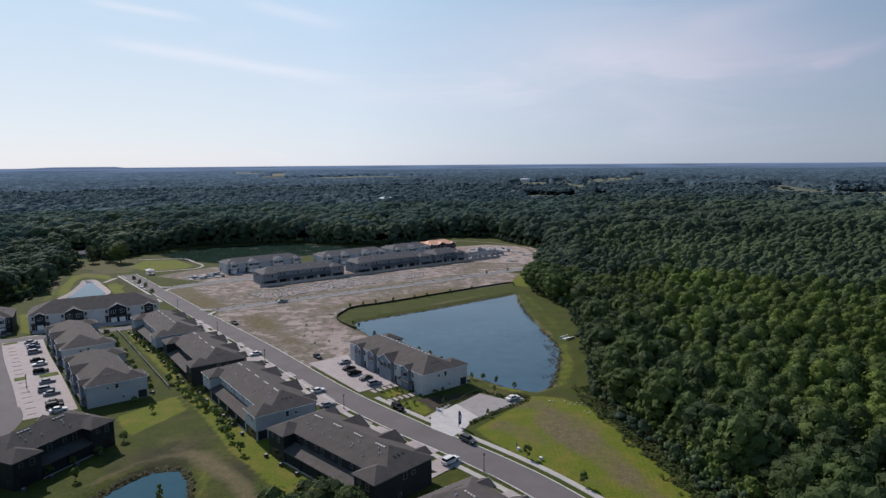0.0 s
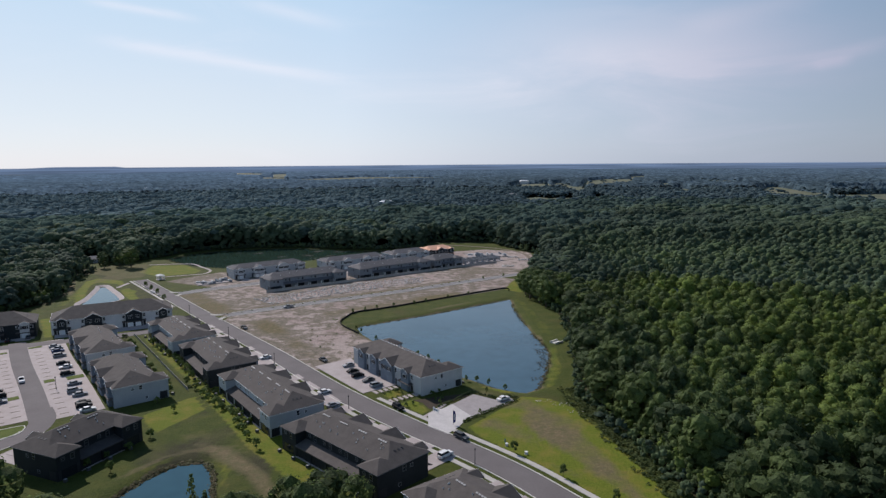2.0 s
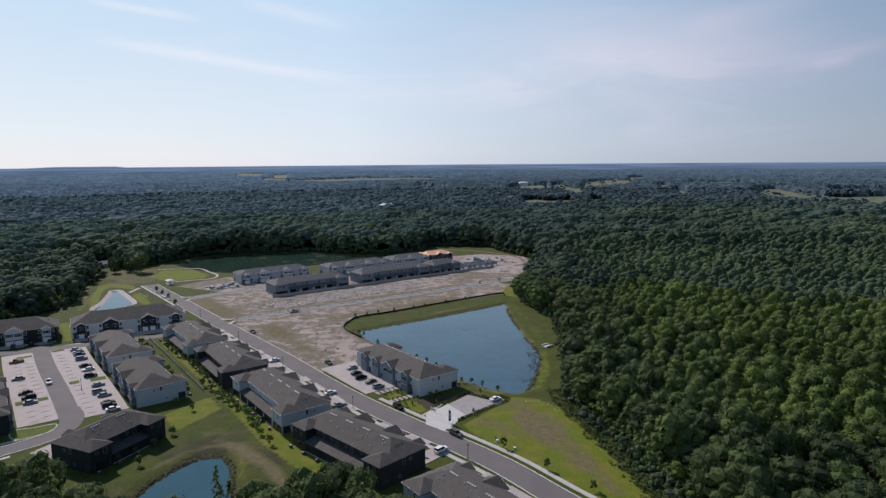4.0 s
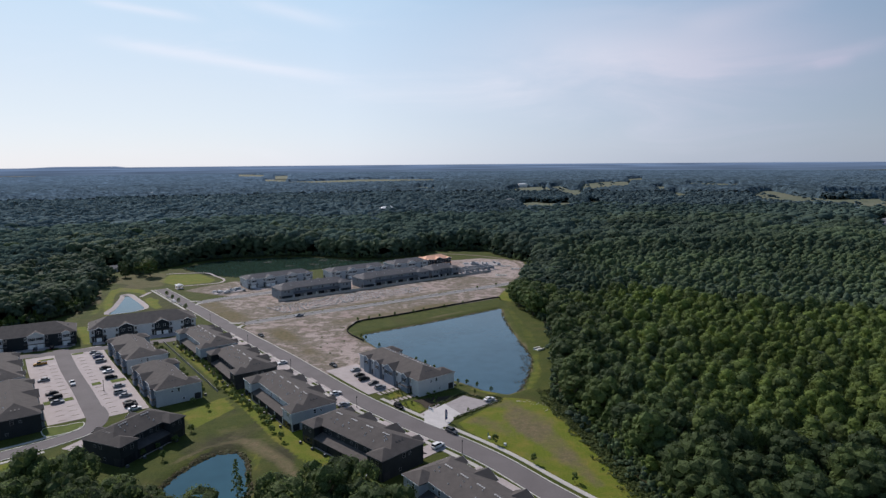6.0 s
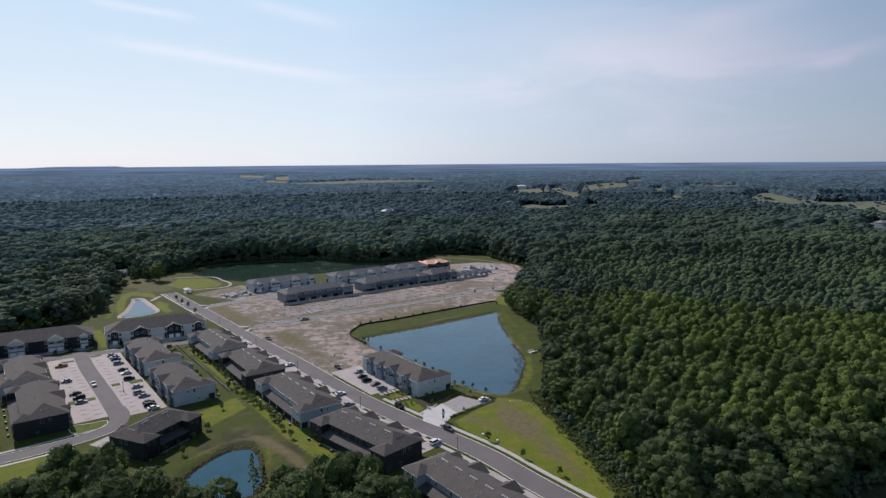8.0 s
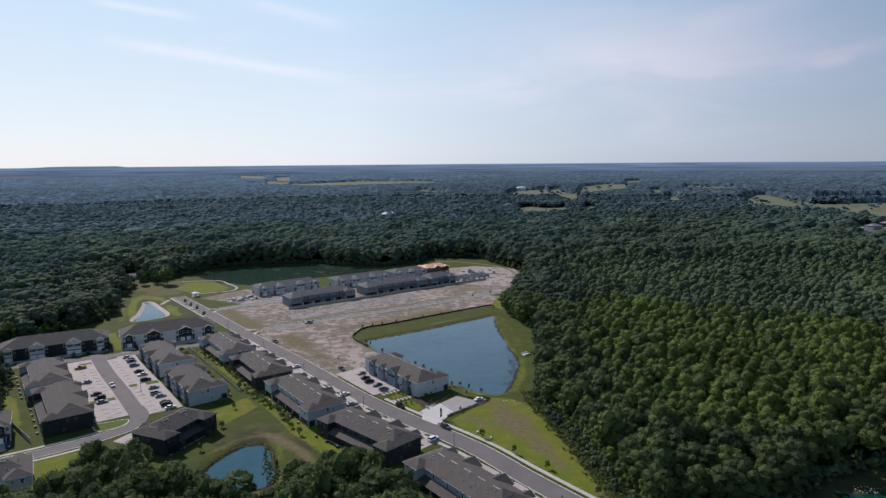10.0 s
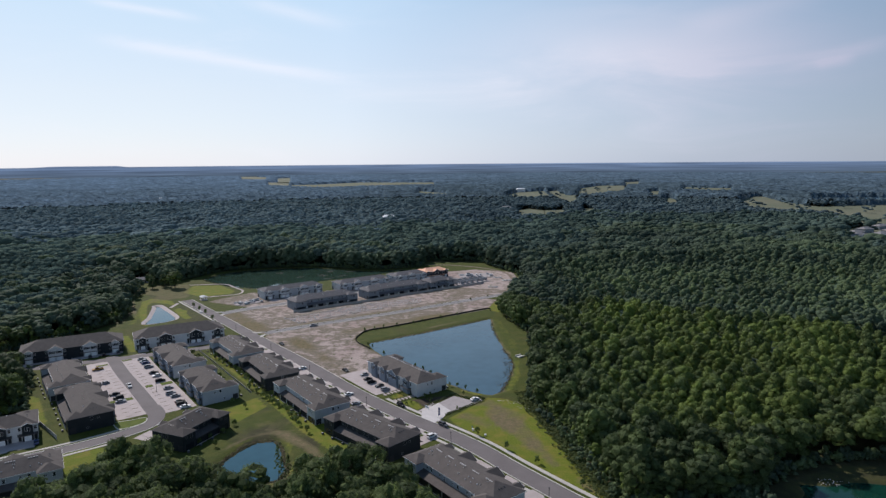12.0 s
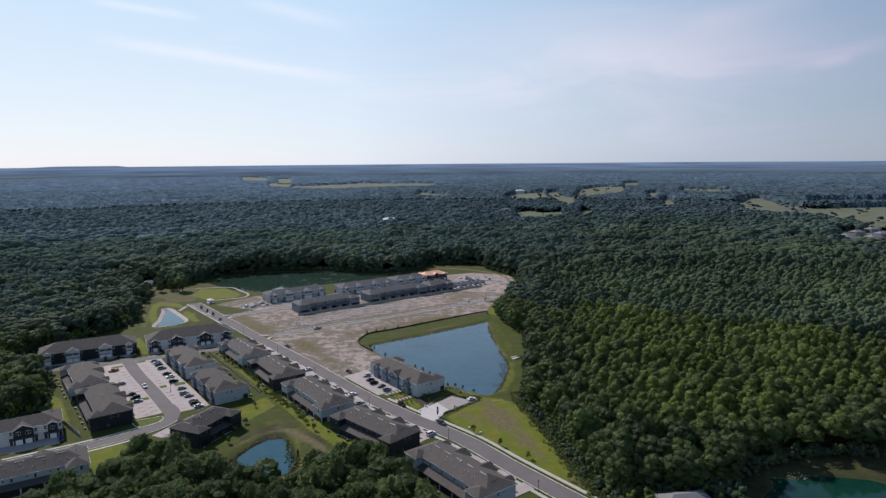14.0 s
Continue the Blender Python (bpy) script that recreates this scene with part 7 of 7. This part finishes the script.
for line_pts in ([(7.2, 167.4), (13.2, 173.2), (25.2, 184.2)], [(-0.6, 179.4), (5.0, 185.0), (10.4, 191.2), (13.0, 190.6), (18.4, 186.6), (22.6, 188.6), (25.6, 186.2)]):
    for p in smooth_line(line_pts, 1.25):
        shrub(p.x, p.y, rt.uniform(1.1, 1.5), rt.uniform(0.75, 1.05), "hedge_shrub", "clipped dark green hedge shrub", "hedge round the car park")
for x, y in ((-11.1, 179.8), (-8.9, 181.2), (-5.8, 192.4), (-4.6, 191.6), (-3.0, 190.8), (-1.6, 190.2), (-0.4, 192.6), (-15.2, 193.2), (-13.4, 191.6), (-1.6, 185.0), (-0.2, 182.6), (0.4, 186.2)):
    shrub(x, y, rt.uniform(0.9, 1.6), rt.uniform(0.8, 1.8))
for i in range(26):
    shrub(-62 + 46 * rt.random(), 236 + 60 * rt.random(), rt.uniform(0.5, 1.1), rt.uniform(0.4, 0.8), "weed_tuft", "dry weed tuft on the sandy lot", "weeds on the sandy lots")
for p in offset(smooth_line([(-106, 300), (-86, 314), (-30, 351), (23, 388)], 6.5), 10.5):
    shrub(p.x + rt.uniform(-1, 1), p.y + rt.uniform(-1, 1), 1.0, 0.8, "planted_shrub", "small dark shrub beside the new road", "shrubs beside the new road")

# ---- undergrowth, reeds and rubble ----
WEED = foliage("pond_weed", (0.072, 0.076, 0.066), (0.100, 0.100, 0.080))
REED = foliage("reeds", (0.120, 0.094, 0.050), (0.082, 0.090, 0.036))
T_BUSH = [crown(111 + k, 3, 9, 0.13, 1, 0.1) for k in range(4)]


def along(pts, a, b, step, seed, keep=None):
    """Places within a band along a closed border: a to b metres outside it."""
    r = np.random.RandomState(seed)
    out = []
    for (x0, y0), (x1, y1) in zip(pts, pts[1:] + pts[:1]):
        n = max(1, int(math.hypot(x1 - x0, y1 - y0) / step))
        for i in range(n):
            t = (i + r.uniform()) / n
            ln = math.hypot(x1 - x0, y1 - y0)
            d = r.uniform(a, b)
            out.append((x0 + (x1 - x0) * t + (y1 - y0) / ln * d, y0 + (y1 - y0) * t - (x1 - x0) / ln * d))
    out = np.array(out)
    return out if keep is None else out[keep(out[:, 0], out[:, 1])]


def low_plants(name, pts, width, tall, mat, seed, label, templates=T_BUSH):
    ob = forest(name, pts, templates, width, tall, mat, seed, label, lambda x, y, r: r.uniform(0, 1, len(x)))
    n = len(ob.data.vertices)
    co = np.empty(n * 3, np.float32)
    ob.data.vertices.foreach_get("co", co)
    co = co.reshape(-1, 3)
    co[:, 2] += height(co[:, 0], co[:, 1])
    ob.data.vertices.foreach_set("co", co.ravel())
    return ob


edge_pts = np.concatenate([along(ccw(list(CLEARING)), -1.5, 4.0, 2.5, 41 + k, lambda x, y: in_view(x, y, 5) & (y < 620)) for k in range(2)]
                          + [along(ccw(list(yard)), 0.5, 7.0, 1.1, 44 + k, lambda x, y: in_view(x, y, 5)) for yard in (POOL_YARD, ROOF_YARD) for k in range(2)])
low_plants("undergrowth", edge_pts, (1.8, 4.2), (1.2, 4.6), LEAF_MID, 42, "tangled shrubs along the edge of the woods")
thicket = np.concatenate([along(ccw(list(CLEARING)), 3.0, 9.5, 1.7, 81 + k, lambda x, y: ((x > 40) | (x < -100)) & in_view(x, y, 5) & (y < 420)) for k in range(2)])
low_plants("undergrowth", thicket, (3.0, 6.0), (3.0, 7.5), LEAF, 83, "tall thicket under the first trees", [canopy(191 + k, 5, 5, 0.075, skirt=0.9) for k in range(4)])
T_TUFT = [crown(131 + k, 1, 9, 0.22, 1, 0.1, 0.5) for k in range(4)]
T_GRASS = [crown(141 + k, 1, 16, 0.24, 1, 0.1, 0.15) for k in range(4)]
scrub = np.concatenate([along(ccw(list(CLEARING)), -6.5 + k, 1.5, 0.42, 71 + k, lambda x, y: (x > 40) & (y < 195) & in_view(x, y, 5)) for k in range(6)])
low_plants("scrub", scrub, (0.8, 1.7), (0.25, 0.9), LEAF_SCRUB, 73, "olive scrub on the slope between meadow and woods", T_GRASS)
# the row along the main pond's far bank stands in for its dark reflection
reed_pts = np.concatenate([along(ccw(list(POND_SMALL)), -0.3, 1.6, 0.4, 51 + k) for k in range(3)] + [along(ccw(list(POND_MAIN)), -0.7, 0.7, 0.5, 55, lambda x, y: (x < 38) & (y > 281))] + [along(ccw(list(POND_MAIN)), -0.6, 1.4, 0.55, 52, lambda x, y: (x > 33) & (wobble(x, y, 9.0, 0.5) > 0.25))])
low_plants("reeds", reed_pts, (0.7, 1.5), (0.18, 0.5), REED, 53, "brownish reeds along the pond edge, one row as its dark reflection", T_GRASS)
weed = scatter(34, 44, 205, 252, 1.1, 58, lambda x, y: (signed_distance(x, y, POND_MAIN) < -0.3) & (signed_distance(x, y, POND_MAIN) > -4.5) & (wobble(x, y, 2.3) > 0.45))
forest("pond_weed", weed, T_TUFT, (0.5, 1.2), (0.15, 0.19), WEED, 62, "floating grey weed at the pond edge", lambda x, y, r: r.uniform(0, 1, len(x)), sink=0.82)
stones = [crown(121 + k, 1, 0, 0.1, 1) for k in range(3)]
rub = scatter(-112, 12, 325, 430, 1.9, 57, lambda x, y: signed_distance(x, y, [(-110, 345), (-95, 330), (-55, 362), (-12, 393), (-12, 412), (-55, 392)]) < 0)
low_plants("rubble", rub, (0.5, 1.7), (0.25, 0.75), ROCK, 58, "pale lumps of broken ground on a lot", stones)
pile = np.concatenate([scatter(x - 4, x + 4, y - 3, y + 3, 1.3, int(60 + x), lambda a, b: a > -1e9) for x, y in ((58, 500), (66, 485), (50, 455))])
low_plants("rubble", pile, (0.8, 2.0), (0.4, 1.0), ROCK, 59, "heaps of pale stone and soil", stones)
wash = np.concatenate([scatter(x - 3, x + 3, y - 1.2, y + 1.2, 1.2, int(160 + x), lambda a, b: a > -1e9) for x, y in ((34.5, 184.2), (39.5, 181.2), (43.6, 175.2), (141, 106), (146, 105))])
low_plants("rubble", wash, (0.25, 0.6), (0.12, 0.3), ROCK, 61, "scattered pale stones at the edge of the grass", stones)

shore = along(ccw(list(LAKE_SHORE)), -0.4, 1.2, 0.8, 64)
low_plants("reeds", shore, (0.8, 1.8), (0.3, 0.7), REED, 65, "pale reeds along the lake shore", T_TUFT)
lily = scatter(-180, -60, 505, 560, 2.4, 66, lambda x, y: (signed_distance(x, y, LAKE_SHORE) < -3) & (wobble(x, y, 6.0, 0.4) > 0.86))
forest("pond_weed", lily, T_TUFT, (1.4, 3.0), (0.15, 0.19), WEED, 67, "patches of floating weed on the lake", lambda x, y, r: r.uniform(0, 1, len(x)), sink=0.68)

# slim pines that stand above the grove
def sparse_crown(seed):
    """Tufts of needles in loose tiers round a thin stem, with gaps between them."""
    r = random.Random(seed)
    bm = bmesh.new()
    for k in range(26):
        z = 0.40 + 0.60 * k / 25
        a, out = 2.4 * k, 0.46 * (1.02 - k / 25) ** 0.7 * r.uniform(0.5, 1.0)
        c = Vector((out * math.cos(a), out * math.sin(a), z))
        for q in range(7):
            d = Vector((r.gauss(0, 1), r.gauss(0, 1), r.gauss(0, 1) + 0.4)).normalized()
            t = d.cross(Vector((r.gauss(0, 1), r.gauss(0, 1), r.gauss(0, 1)))).normalized()
            b = d.cross(t)
            p = c + Vector((d.x * 0.12, d.y * 0.12, d.z * 0.022))
            poly(bm, [p + Vector((v.x, v.y, v.z * 0.22)) * 0.13 for v in (t, b * 0.6, -t, -b * 0.6)])
    return shared("crown", bm, LEAF_LIT)


PINE = [sparse_crown(151 + k) for k in range(2)]
for x, y, h in ((-52.2, 108.6, 14.0), (-46.9, 102.2, 13.6), (-49.8, 104.6, 11.5)):
    tree("pine", x, y, 2.9, h, 40 * h, PINE[int(h) % 2], "slim sparse pine standing above the grove", "slim pines", STEM)
